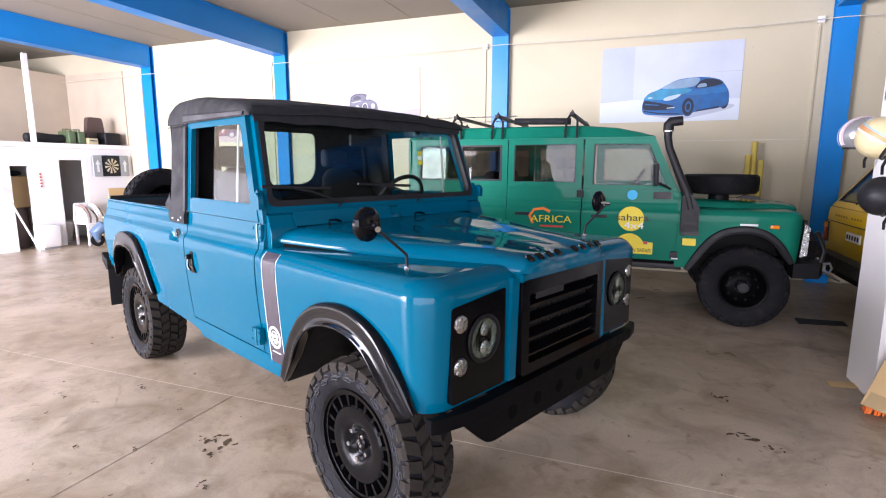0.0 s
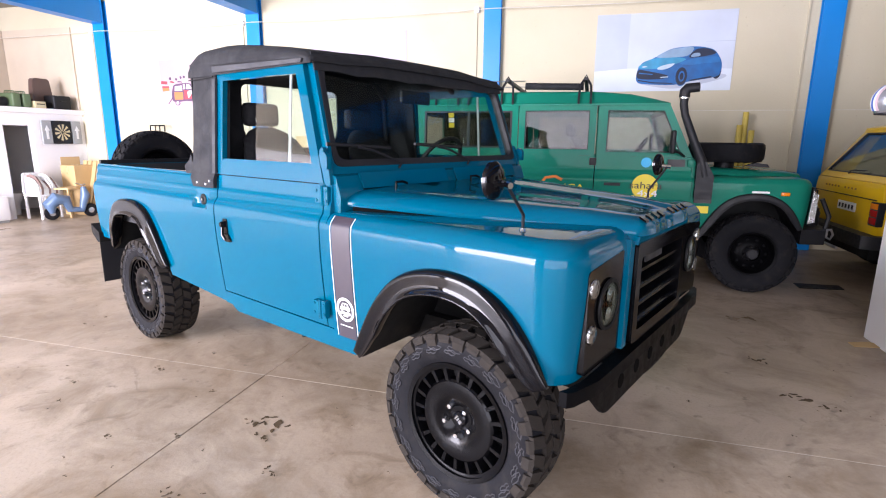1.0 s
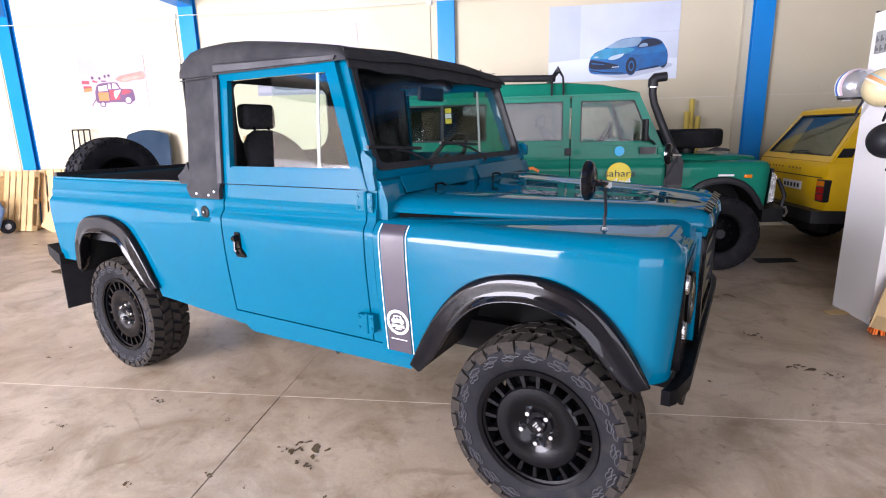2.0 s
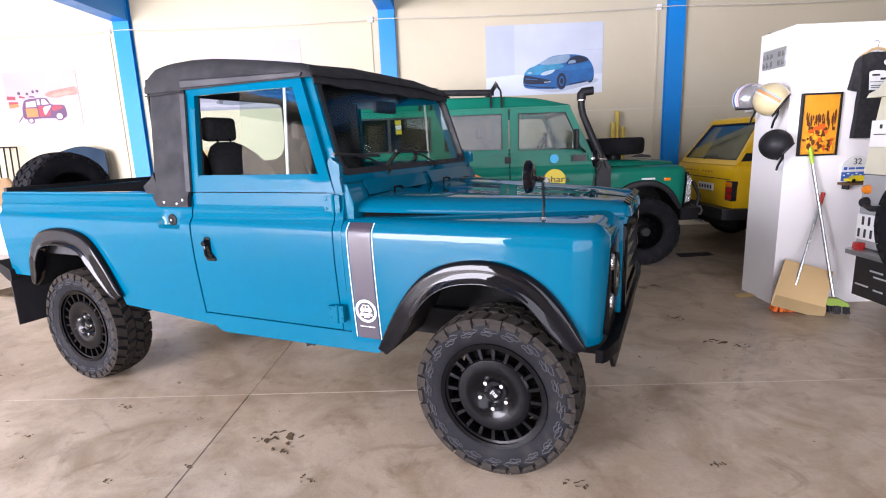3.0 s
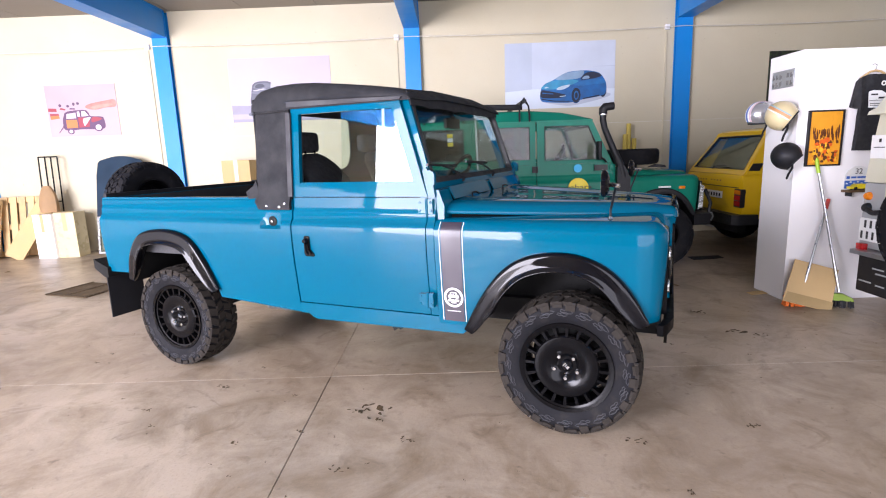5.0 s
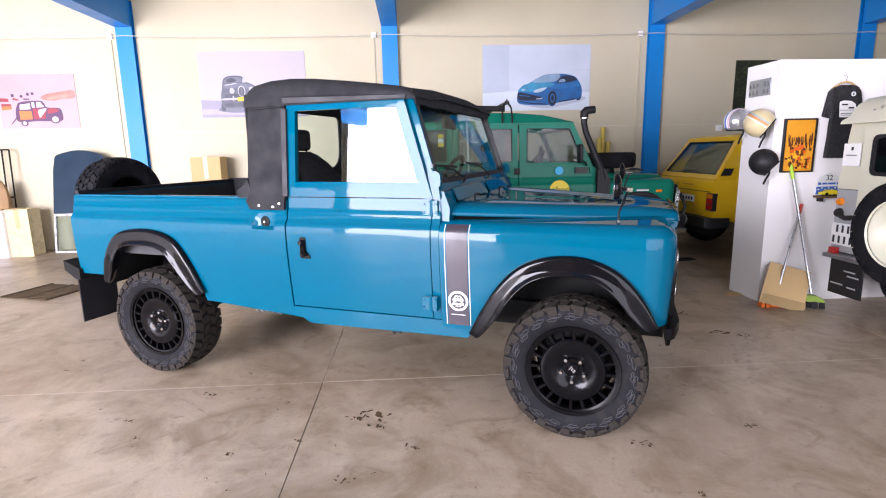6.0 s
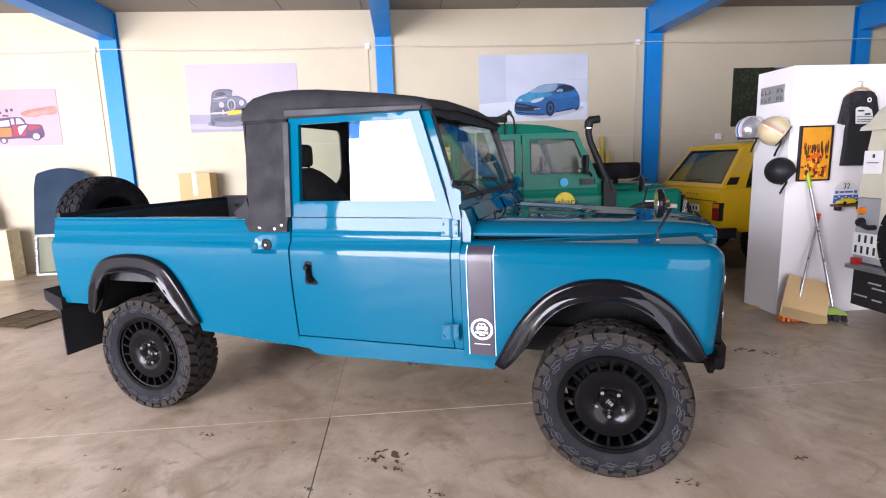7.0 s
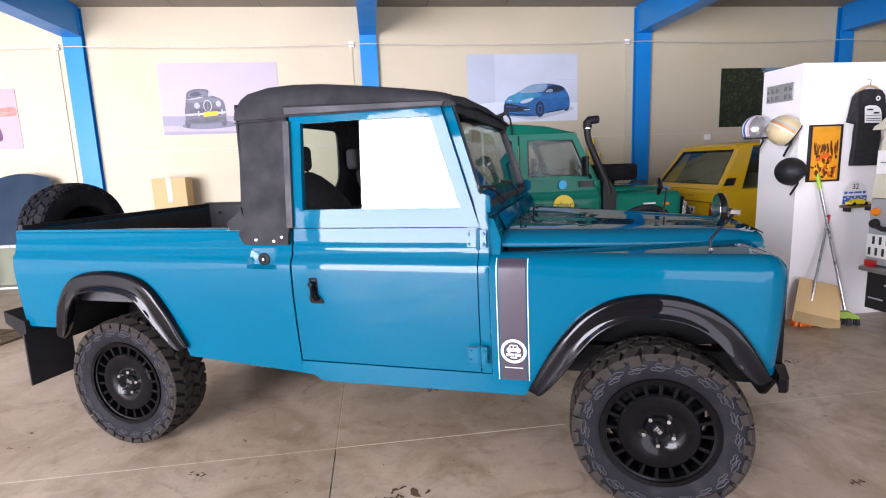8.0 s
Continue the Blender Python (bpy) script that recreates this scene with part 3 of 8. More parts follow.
def slotted_wheel(R=0.368, W=0.245):
    """Black alloy wheel with a ring of twenty slots, its outer face towards -y. Returns meshes by name."""
    out = {}
    rim = 0.228
    bm = bmesh.new()
    lathe(bm, [(rim - 0.006, -W * 0.44), (rim + 0.012, -W * 0.455), (rim + 0.014, -W * 0.40), (rim - 0.004, -W * 0.38), (rim - 0.012, -W * 0.33), (0.222, -W * 0.30), (0.222, 0.10), (0.232, 0.11), (0.226, -W * 0.30 + 0.012), (0.218, -W * 0.33)][:8], "y", (0, 0, 0), 48)
    lathe(bm, [(0.0, -0.062), (0.05, -0.062), (0.056, -0.066), (0.075, -0.084), (0.12, -0.098), (0.160, -0.094), (0.168, -0.086), (0.168, -0.05), (0.0, -0.03)], "y", (0, 0, 0), 48)
    lathe(bm, [(0.212, -0.094), (0.226, -0.098), (0.226, -0.055), (0.212, -0.055)], "y", (0, 0, 0), 48, closed=True)
    bmesh.ops.recalc_face_normals(bm, faces=bm.faces)
    out["rim"] = bm
    bm = bmesh.new()
    vs = []
    for r, w in ((0.164, 0.0065), (0.216, 0.0085)):
        for s in (-1, 1):
            for y in (-0.092, -0.048):
                vs.append(bm.verts.new((r, y, s * w)))
    for f in ((0, 2, 6, 4), (0, 4, 5, 1), (2, 3, 7, 6), (1, 5, 7, 3)):
        bm.faces.new([vs[k] for k in f])
    out["spoke"] = bm
    bm = bmesh.new()
    lathe(bm, [(0, 0.02), (0.19, 0.02), (0.19, 0.04), (0, 0.04)], "y", (0, 0, 0), 32)
    lathe(bm, [(0, -0.03), (0.07, -0.03), (0.075, 0.02), (0.215, 0.1), (0, 0.1)], "y", (0, 0, 0), 32)
    out["brake_disc"] = bm
    bm = bmesh.new()
    lathe(bm, [(0, -0.078), (0.024, -0.078), (0.03, -0.072), (0.032, -0.06), (0, -0.06)], "y", (0, 0, 0), 24)
    out["centre_cap"] = bm
    bm = bmesh.new()
    box(bm, -0.016, -0.010, -0.0805, -0.078, -0.012, 0.012)
    box(bm, -0.006, 0.0, -0.0805, -0.078, -0.008, 0.008)
    box(bm, 0.004, 0.016, -0.0805, -0.078, -0.010, 0.006)
    out["cap_mark"] = bm
    bm = bmesh.new()
    lathe(bm, [(0, -0.088), (0.009, -0.088), (0.011, -0.084), (0.011, -0.06), (0, -0.06)], "y", (0, 0, 0), 6)
    out["nut"] = bm
    bm = bmesh.new()
    tyre(bm, R, W, rim + 0.006, 0.017)
    out["tyre"] = bm
    bm = bmesh.new()
    tread(bm, R, W, 32, 0.019)
    out["tread"] = bm
    # raised leaf-shaped marks on the side wall
    bm = bmesh.new()
    for i in range(20):
        a = 2 * math.pi * i / 20
        for r0, d, k in ((R - 0.062, 0.0, 1.0), (R - 0.078, 0.075, 0.85)):
            leaf = [(0.0, -0.115), (0.006, -0.06), (0.011, -0.01), (0.007, 0.035), (0.010, 0.075), (0.002, 0.10), (-0.006, 0.06), (-0.003, 0.015), (-0.010, -0.03), (-0.008, -0.08)]
            pts = [((r0 + q * k) * math.cos(a + d + e * k), -W / 2 + 0.001, (r0 + q * k) * math.sin(a + d + e * k)) for q, e in leaf]
            tube(bm, pts, 0.0026, 5, closed=True)
    out["side_mark"] = bm
    return out


def steel_wheel(R=0.40, W=0.24):
    out = {}
    bm = bmesh.new()
    lathe(bm, [(0.205, -W * 0.46), (0.216, -W * 0.47), (0.218, -W * 0.42), (0.2, -W * 0.40), (0.19, -W * 0.2), (0.165, -0.01), (0.15, -0.02), (0.11, -0.05), (0.085, -0.055), (0.08, -0.03), (0.0, -0.03)], "y", (0, 0, 0), 40)
    for i in range(10):
        a = 2 * math.pi * i / 10
        tube(bm, [(0.135 * math.cos(a), -0.026, 0.135 * math.sin(a)), (0.135 * math.cos(a), -0.038, 0.135 * math.sin(a))], 0.014, 10)
    out["rim"] = bm
    bm = bmesh.new()
    lathe(bm, [(0.0, -0.12), (0.045, -0.12), (0.055, -0.11), (0.058, -0.03), (0, -0.03)], "y", (0, 0, 0), 24)
    out["centre_cap"] = bm
    bm = bmesh.new()
    lathe(bm, [(0, -0.064), (0.011, -0.064), (0.012, -0.045), (0, -0.045)], "y", (0, 0, 0), 6)
    out["nut"] = bm
    bm = bmesh.new()
    tyre(bm, R, W, 0.212, 0.016)
    out["tyre"] = bm
    bm = bmesh.new()
    tread(bm, R, W, 32, 0.016)
    out["tread"] = bm
    return out


class WheelKit:
    """Meshes of one kind of wheel, shared by all its copies."""

    def __init__(self, bms, mats):
        self.me, self.nuts = {}, 5
        for k, bm in bms.items():
            bmesh.ops.recalc_face_normals(bm, faces=bm.faces)
            me = bpy.data.meshes.new(k)
            bm.to_mesh(me)
            bm.free()
            for p in me.polygons:
                p.use_smooth = True
            me.set_sharp_from_angle(angle=radians(32))
            me.materials.append(mats[k])
            self.me[k] = me

    def put(self, parent, m, label="", thing_top=False):
        w = new("wheel" if not thing_top else "spare_wheel", self.me["rim"])
        if not thing_top:
            w.parent = parent
            w.matrix_local = m
        else:
            w.matrix_world = m
        if label:
            w["label"] = label
        for k, me in self.me.items():
            if k == "rim":
                continue
            if k == "spoke":
                for i in range(20):
                    o = new("spoke", me)
                    o.parent = w
                    o.matrix_local = pose(0, 0, 0, 0, 18 * i, 0)
                continue
            if k == "nut":
                for i in range(self.nuts):
                    a = 2 * math.pi * i / self.nuts + 0.3
                    o = new("wheel_nut", me)
                    o.parent = w
                    o.matrix_local = pose(0.062 * math.cos(a), -0.008, 0.062 * math.sin(a))
                continue
            o = new(k, me)
            o.parent = w
            if k in ("tread", "side_mark"):
                o["kind"] = "stuff"
        return w


M["bumper"] = mat("coated_black_steel", (0.0025, 0.0025, 0.003), 0.4, 0, 0.1, 20, 0.05, 120, spec=0.06)
ALLOY = WheelKit(slotted_wheel(), {"rim": M["satin"], "spoke": M["satin"], "brake_disc": M["chassis"], "centre_cap": M["gloss_black"], "cap_mark": M["steel"], "nut": M["chrome"], "tyre": M["rubber"], "tread": M["rubber_tread"], "side_mark": M["rubber_raised"]})
STEEL = WheelKit(steel_wheel(), {"rim": M["bumper"], "centre_cap": M["black"], "nut": M["satin"], "tyre": M["rubber"], "tread": M["rubber"]})


def four_wheels(kit, car, y, z, wheelbase=2.794, rear_y=None):
    for x in (0.0, -wheelbase):
        yy = y if x == 0 or rear_y is None else rear_y
        kit.put(car, pose(x, -yy, z, 0, 12 if x else 37, 0))
        kit.put(car, pose(x, yy, z, 0, 20, 180))


def sheared(bm, z0=1.27, k=0.08):
    """Leans an upper side inwards with height (right-hand side, y below zero)."""
    for v in bm.verts:
        v.co.y += (v.co.z - z0) * k
    return bm


def chassis(car, x0, x1):
    bm = bmesh.new()
    for y in (-0.42, 0.42):
        box(bm, x0, x1, y - 0.04, y + 0.04, 0.50, 0.64)
    for x in (x0 + 0.05, -2.0, -1.0, x1 - 0.05):
        box(bm, x - 0.04, x + 0.04, -0.38, 0.38, 0.53, 0.61)
    part("chassis_frame", bm, M["chassis"], car)
    for x in (0.0, -2.794):
        bm = bmesh.new()
        tube(bm, [(x, -0.62, 0.395), (x, 0.62, 0.395)], 0.045, 10)
        lathe(bm, [(0, -0.13), (0.1, -0.11), (0.15, 0), (0.1, 0.11), (0, 0.13)], "x", (x, 0.15, 0.395), 14)
        part("axle", bm, M["chassis"], car)
        for y in (-0.5, 0.5):
            bm = bmesh.new()
            pts = [(x + 0.07 * math.cos(k * 0.7), y + 0.07 * math.sin(k * 0.7), 0.46 + 0.006 * k) for k in range(46)]
            tube(bm, pts, 0.010, 5)
            part("coil_spring", bm, M["chassis"], car)
    for x, a in ((-0.03, ARCH_FRONT), (-2.76, ARCH_REAR)):
        for s in (-1, 1):
            bm = bmesh.new()
            rings = []
            for px, pz in a:
                rings.append([(px + (x - px) * 0.06, s * 0.83, pz - 0.015), (px + (x - px) * 0.06, s * 0.40, pz - 0.005), (px + (x - px) * 0.04, s * 0.40, pz + 0.012), (px + (x - px) * 0.04, s * 0.83, pz + 0.002)])
            loft(bm, rings)
            prism(bm, [(px, pz + 0.004) for px, pz in a], "y", s * 0.40, s * 0.39)
            part("wheel_housing", bm, M["chassis"], car, "black inner wheel housing")


def bonnet_mesh(w_rear=0.755, w_front=0.335, x_rear=-0.655, x_front=0.47, z_rear=1.243, z_front=1.19, e_rear=1.172, e_front=1.118):
    bm = bmesh.new()
    rings = []
    for k in range(13):
        t = k / 12
        x = x_rear + (x_front - x_rear) * t
        w = w_rear + (w_front - w_rear) * t ** 1.05
        zc = z_rear + (z_front - z_rear) * t - 0.012 * max(0, t - 0.85) / 0.15
        ze = e_rear + (e_front - e_rear) * t
        d = zc - ze
        half = [(w, ze), (w + 0.004, ze + 0.012), (w * 0.995, ze + d * 0.34), (w * 0.966, ze + d * 0.62), (w * 0.915, ze + d * 0.82), (w * 0.835, ze + d * 0.945), (w * 0.74, zc - 0.001), (w * 0.46, zc + 0.006), (w * 0.42, zc - 0.001), (w * 0.1, zc + 0.002)]
        sec = [(x, -y, z) for y, z in half] + [(x, y, z) for y, z in half[::-1]]
        rings.append(sec)
    # the nose rolls over
    last = rings[-1]
    for dx, dz, q in ((0.022, -0.016, 0.995), (0.036, -0.045, 0.985), (0.04, -0.075, 0.975)):
        ring = []
        for (x, y, z) in last:
            top = (z - e_front) / (z_front - e_front)
            ring.append((x + dx * min(1, max(top, 0.3)), y * q, max(z + dz * max(top, 0.0), e_front - 0.012)))
        rings.append(ring)
    vs = loft(bm, rings, closed=False)
    return bm


def make_bonnet(car, material, **kw):
    bm = bonnet_mesh(**kw)
    bmesh.ops.recalc_face_normals(bm, faces=bm.faces)
    if sum(f.normal.z * f.calc_area() for f in bm.faces) < 0:
        bmesh.ops.reverse_faces(bm, faces=bm.faces)
    me = bpy.data.meshes.new("bonnet")
    bm.to_mesh(me)
    bm.free()
    for p in me.polygons:
        p.use_smooth = True
    me.set_sharp_from_angle(angle=radians(55))
    me.materials.append(material)
    ob = new("bonnet", me)
    ob.parent = car
    return shell(ob, 0.01, split=75)


def windscreen(car, material, wiper=True):
    """The framed windscreen, leaning back from the scuttle."""
    m = pose(-0.735, 0, 1.295, 0, -17.5, 0)
    h = 0.545
    bm = bmesh.new()
    outer = round_poly([(-0.785, 0), (0.785, 0), (0.745, h), (-0.745, h)], 0.03, 3)
    inner = round_poly([(-0.765, 0.038), (0.765, 0.038), (0.728, h - 0.022), (-0.728, h - 0.022)], 0.045, 3)
    ring_prism(bm, outer, inner, "x", -0.02, 0.025)
    fr = part("windscreen_frame", bevel(bm, 0.006, 2, 50), material, car, "", m)
    bm = bmesh.new()
    inner2 = round_poly([(-0.738, 0.068), (0.738, 0.068), (0.702, h - 0.050), (-0.702, h - 0.050)], 0.05, 3)
    ring_prism(bm, inner, inner2, "x", -0.012, 0.031)
    part("rubber_seal", bm, M["black"], fr)
    bm = bmesh.new()
    prism(bm, inner2, "x", 0.004, 0.009)
    gl = part("windscreen_glass", bm, M["screen_glass"], fr)
    gl.visible_shadow = False
    for y in (-0.36, 0.22):
        bm = bmesh.new()
        tube(bm, [(0.03, y, 0.02), (0.05, y + 0.005, 0.04), (0.045, y - 0.16, 0.105), (0.035, y - 0.25, 0.125)], 0.006, 6)
        tube(bm, [(0.028, y - 0.03, 0.122), (0.028, y - 0.42, 0.142)], 0.008, 6)
        part("wiper", bm, M["black"], fr)
    return fr


def scuttle(car, material, flaps=True):
    bm = bmesh.new()
    prism(bm, [(-0.80, 1.10), (-0.66, 1.10), (-0.655, 1.215), (-0.685, 1.30), (-0.735, 1.315), (-0.80, 1.315)], "y", -0.79, 0.79)
    sc = part("scuttle_panel", bevel(bm, 0.008), material, car)
    for y0, y1 in ((-0.66, -0.04), (0.04, 0.66)):
        # solid black block paints the dark depth of the vent opening
        bm = bmesh.new()
        prism(bm, [(-0.70, 1.180), (-0.650, 1.180), (-0.652, 1.222), (-0.675, 1.300), (-0.70, 1.300)], "y", y0 + 0.01, y1 - 0.01)
        part("vent_shade", bm, M["void"], sc)
        if flaps:
            bm = bmesh.new()
            prism(bm, [(-0.684, 1.306), (-0.649, 1.243), (-0.643, 1.245), (-0.677, 1.313)], "y", y0, y1)
            part("vent_flap", bevel(bm, 0.002, 1), material, sc, "open ventilator flap")
    return sc


def seat(car, y):
    bm = bbox(-1.62, -1.12, y - 0.24, y + 0.24, 0.92, 1.06, 0.04, 3)
    s = part("seat", bm, M["dark"], car, "black cloth front seat")
    bm = bmesh.new()
    rings = []
    for z, w, d in ((1.0, 0.23, 0.07), (1.2, 0.24, 0.075), (1.35, 0.225, 0.065), (1.45, 0.18, 0.055), (1.50, 0.12, 0.045), (1.525, 0.06, 0.03)):
        cx = -1.60 - 0.10 * (z - 1.0) - 0.62 * max(0, z - 1.28)
        rings.append([(cx + d * math.cos(a), y + w * (abs(math.sin(a)) ** 0.6) * (1 if math.sin(a) > 0 else -1), z) for a in (2 * math.pi * k / 16 for k in range(16))])
    loft(bm, rings)
    part("backrest", bm, M["dark"], s, "", None, 70)
    for d in (-0.05, 0.05):
        bm = bmesh.new()
        tube(bm, [(-1.77, y + d, 1.46), (-1.83, y + d, 1.56)], 0.007, 6)
        part("headrest_post", bm, M["satin"], s)
    part("headrest", bbox(-1.885, -1.805, y - 0.115, y + 0.115, 1.53, 1.67, 0.038, 3), M["dark"], s)


def steering_wheel(car, y, x=-1.06, z=1.31):
    bm = bmesh.new()
    pts = [(0, 0.19 * math.cos(2 * math.pi * k / 28), 0.19 * math.sin(2 * math.pi * k / 28)) for k in range(28)]
    tube(bm, pts, 0.014, 8, closed=True)
    for a in (0.3, math.pi - 0.3, -math.pi / 2):
        tube(bm, [(0, 0, 0), (0, 0.185 * math.cos(a), 0.185 * math.sin(a))], 0.011, 6)
    lathe(bm, [(0, -0.02), (0.05, -0.015), (0.05, 0.02), (0, 0.025)], "x", (0, 0, 0), 16)
    tube(bm, [(0, 0, 0), (0.25, 0, 0.0)], 0.02, 8)
    part("steering_wheel", bm, M["black"], car, "", pose(x, y, z, 0, 32, 0))


def wing_mirror(car, s, head=(0.18, 0.862, 1.335), base=(0.19, 0.685, 1.146)):
    hx, hy, hz = head
    bm = bmesh.new()
    tube(bm, [(base[0], s * base[1], base[2]), (base[0], s * base[1], base[2] + 0.05), (base[0] + 0.004, s * (base[1] + 0.006), base[2] + 0.062), (hx + 0.045, s * (hy - 0.02), hz - 0.025), (hx + 0.048, s * (hy - 0.006), hz - 0.010), (hx + 0.03, s * hy, hz)], 0.0058, 8)
    mi = part("mirror_arm", bm, M["black"], car, "long black mirror arm with chrome clamp")
    bm = bmesh.new()
    lathe(bm, [(0, 0.022), (0.032, 0.020), (0.053, 0.012), (0.062, 0.002), (0.062, -0.010), (0.057, -0.014), (0, -0.012)], "x", (0, 0, 0), 28)
    part("mirror_head", bm, M["gloss_black"], mi, "", pose(hx, s * hy, hz, 0, 0, -s * 4))
    bm = bmesh.new()
    lathe(bm, [(0, -0.0155), (0.055, -0.0155), (0.055, -0.0145), (0, -0.0145)], "x", (0, 0, 0), 28)
    part("mirror_glass", bm, M["chrome"], mi, "", pose(hx, s * hy, hz, 0, 0, -s * 4))
    bm = bmesh.new()
    tube(bm, [(hx + 0.02, s * (hy - 0.012), hz - 0.008), (hx + 0.065, s * (hy + 0.006), hz - 0.012)], 0.011, 8)
    part("mirror_clamp", bm, M["chrome"], mi)
    bm = bmesh.new()
    lathe(bm, [(0, 0.016), (0.010, 0.016), (0.013, 0.006), (0.02, 0), (0, 0)], "z", (base[0], s * base[1], base[2] - 0.002), 12)
    part("mirror_foot", bm, M["chrome"], mi)
    return mi


def make_pickup():
    car = thing("pickup_truck", pose(0, 0, -0.025), "blue off-road pickup with black canvas cab top and slotted black wheels", "pickup truck")
    B = M["blue"]
    chassis(car, -3.42, 0.44)
    lowR = low_edge(ARCH_REAR, 0.70, 0.58)
    for mirror in (False, True):
        s = 1 if mirror else -1
        panel("bed_side", -3.45, -1.665, SIDE, lambda x: lowR(x) - (0.0 if x > -3.2 else 0.04 * (x + 3.45) / 0.25) - (0.0 if x < -2.30 else 0.045 * (x + 2.30) / 0.64), B, car, mirror=mirror, arch=ARCH_REAR, pocket=None if mirror else (-1.89, -1.75, 1.075, 1.165, 0.030))
        front_wing(car, B, mirror)
        arch_flare(car, M["gloss_black"], ARCH_FRONT, mirror, 0.046, 0.078, label="gloss black front arch trim")
        arch_flare(car, M["gloss_black"], ARCH_REAR, mirror, 0.05, 0.09, label="gloss black rear arch trim")
        # door, lower half
        dr = panel("door", -1.655, -0.752, [(0.60, 0.033)] + [l for l in SIDE if l[0] > 0.62 and l[0] < 1.2] + [(1.205, 0.040), (1.262, 0.044)], lambda x: 0.608, B, car, mirror=mirror)
        y = s * HALF
        def put(name, bm, mt, lab="", par=None):
            if mirror:
                flip_y(bm)
            return part(name, bm, mt, par or dr, lab)
        # hinges
        for z in (0.70, 1.215):
            bm = bmesh.new()
            box(bm, -0.80, -0.755, -0.85 + (0.035 if z > 1 else 0), -0.835 + (0.035 if z > 1 else 0.012), z - 0.035, z + 0.035)
            box(bm, -0.745, -0.715, -0.85 + (0.035 if z > 1 else 0), -0.835 + (0.035 if z > 1 else 0.012), z - 0.04, z + 0.04)
            tube(bm, [(-0.75, -0.848 + (0.035 if z > 1 else 0), z - 0.045), (-0.75, -0.848 + (0.035 if z > 1 else 0), z + 0.045)], 0.009, 8)
            for dx in (-0.79, -0.725):
                for dz in (-0.022, 0.022):
                    lathe(bm, [(0, -0.004), (0.006, -0.003), (0.008, 0.002), (0, 0.002)], "y", (dx, -0.851 + (0.035 if z > 1 else 0), z + dz), 8)
            put("hinge", bm, B)
        # latch handle in its black recess
        bm = bmesh.new()
        prism(bm, round_poly([(-1.565, 0.955), (-1.525, 0.955), (-1.50, 0.925), (-1.495, 0.91), (-1.56, 0.91), (-1.57, 0.93)], 0.008, 2), "y", -0.848, -0.838)
        prism(bm, round_poly(rect(-1.565, -1.525, 0.95, 1.035), 0.01, 2), "y", -0.848, -0.838)
        hd = put("handle_plate", bm, M["gloss_black"], "black latch recess")
        bm = bmesh.new()
        lathe(bm, [(0, -0.03), (0.012, -0.03), (0.016, -0.02), (0.016, 0.0), (0, 0)], "y", (-1.549, -0.842, 1.005), 14)
        tube(bm, [(-1.545, -0.862, 0.99), (-1.54, -0.868, 0.95), (-1.525, -0.862, 0.925)], 0.008, 8)
        put("latch", bm, M["gloss_black"], "black push button latch", hd)
        # door top with its sliding panes
        outer = [(-1.652, 1.268), (-1.19, 1.268), (-0.742, 1.268), (-0.757, 1.31), (-0.912, 1.795), (-1.19, 1.80), (-1.645, 1.80), (-1.652, 1.50)]
        inner = [(-1.592, 1.345), (-1.19, 1.345), (-0.822, 1.345), (-0.832, 1.36), (-0.958, 1.748), (-1.19, 1.752), (-1.588, 1.752), (-1.592, 1.50)]
        bm = bmesh.new()
        ring_prism(bm, outer, inner, "y", -0.812, -0.785)
        sheared(bm)
        dt = put("door_top", bevel(bm, 0.005, 2, 50), B)
        bm = bmesh.new()
        prism(bm, [(-1.295, 1.345), (-0.822, 1.345), (-0.832, 1.36), (-0.958, 1.75), (-1.295, 1.752)], "y", -0.800, -0.796)
        g = put("window_pane", sheared(bm), M["far_glass"] if mirror else M["door_glass"], "sliding glass pane", dt)
        g.visible_shadow = False
        if mirror:
            for z, mt in ((1.565, M["yellow_print"]), (1.635, M["yellow_print"]), (1.60, M["white"])):
                bm = bmesh.new()
                box(bm, -1.285, -1.235, -0.7955, -0.7945, z - 0.016, z + 0.016)
                put("sticker", sheared(bm), mt, "small yellow and white sticker", dt)
        bm = bmesh.new()
        box(bm, -1.03, -1.016, -0.792, -0.786, 1.345, 1.752)
        put("glass_channel", sheared(bm), M["grey_paint"], "", dt)
        bm = bmesh.new()
        box(bm, -1.592, -0.822, -0.806, -0.788, 1.342, 1.352)
        put("window_rail", sheared(bm), B, "", dt)
        bm = bbox(-1.64, -0.78, -0.795, -0.772, 0.64, 1.262, 0.008)
        put("door_card", bm, M["dark"], "black inner door lining")
        bm = bmesh.new()
        box(bm, -1.665, -1.60, -0.782, -0.765, 1.262, 1.79)
        put("inner_pillar", sheared(bm), M["dark"], "", car)
        # pillar and bracket behind the wing
        panel("door_pillar", -0.7475, -0.703, [(0.60, 0.035)] + [(z, i + 0.003) for z, i in SIDE if 0.62 < z < 1.2] + [(1.205, 0.043), (1.262, 0.047)], lambda x: 0.605, B, car, mirror=mirror, thick=0.03)
        bm = bmesh.new()
        prism(bm, round_poly([(-0.742, 1.262), (-0.70, 1.262), (-0.715, 1.36), (-0.75, 1.43), (-0.772, 1.41)], 0.012, 2), "y", -0.806, -0.784)
        prism(bm, round_poly([(-0.728, 1.335), (-0.690, 1.33), (-0.690, 1.395), (-0.722, 1.415), (-0.742, 1.395)], 0.010, 2), "y", -0.832, -0.806)
        put("windscreen_bracket", bevel(bm, 0.003, 1), B, "", car)
        bm = bmesh.new()
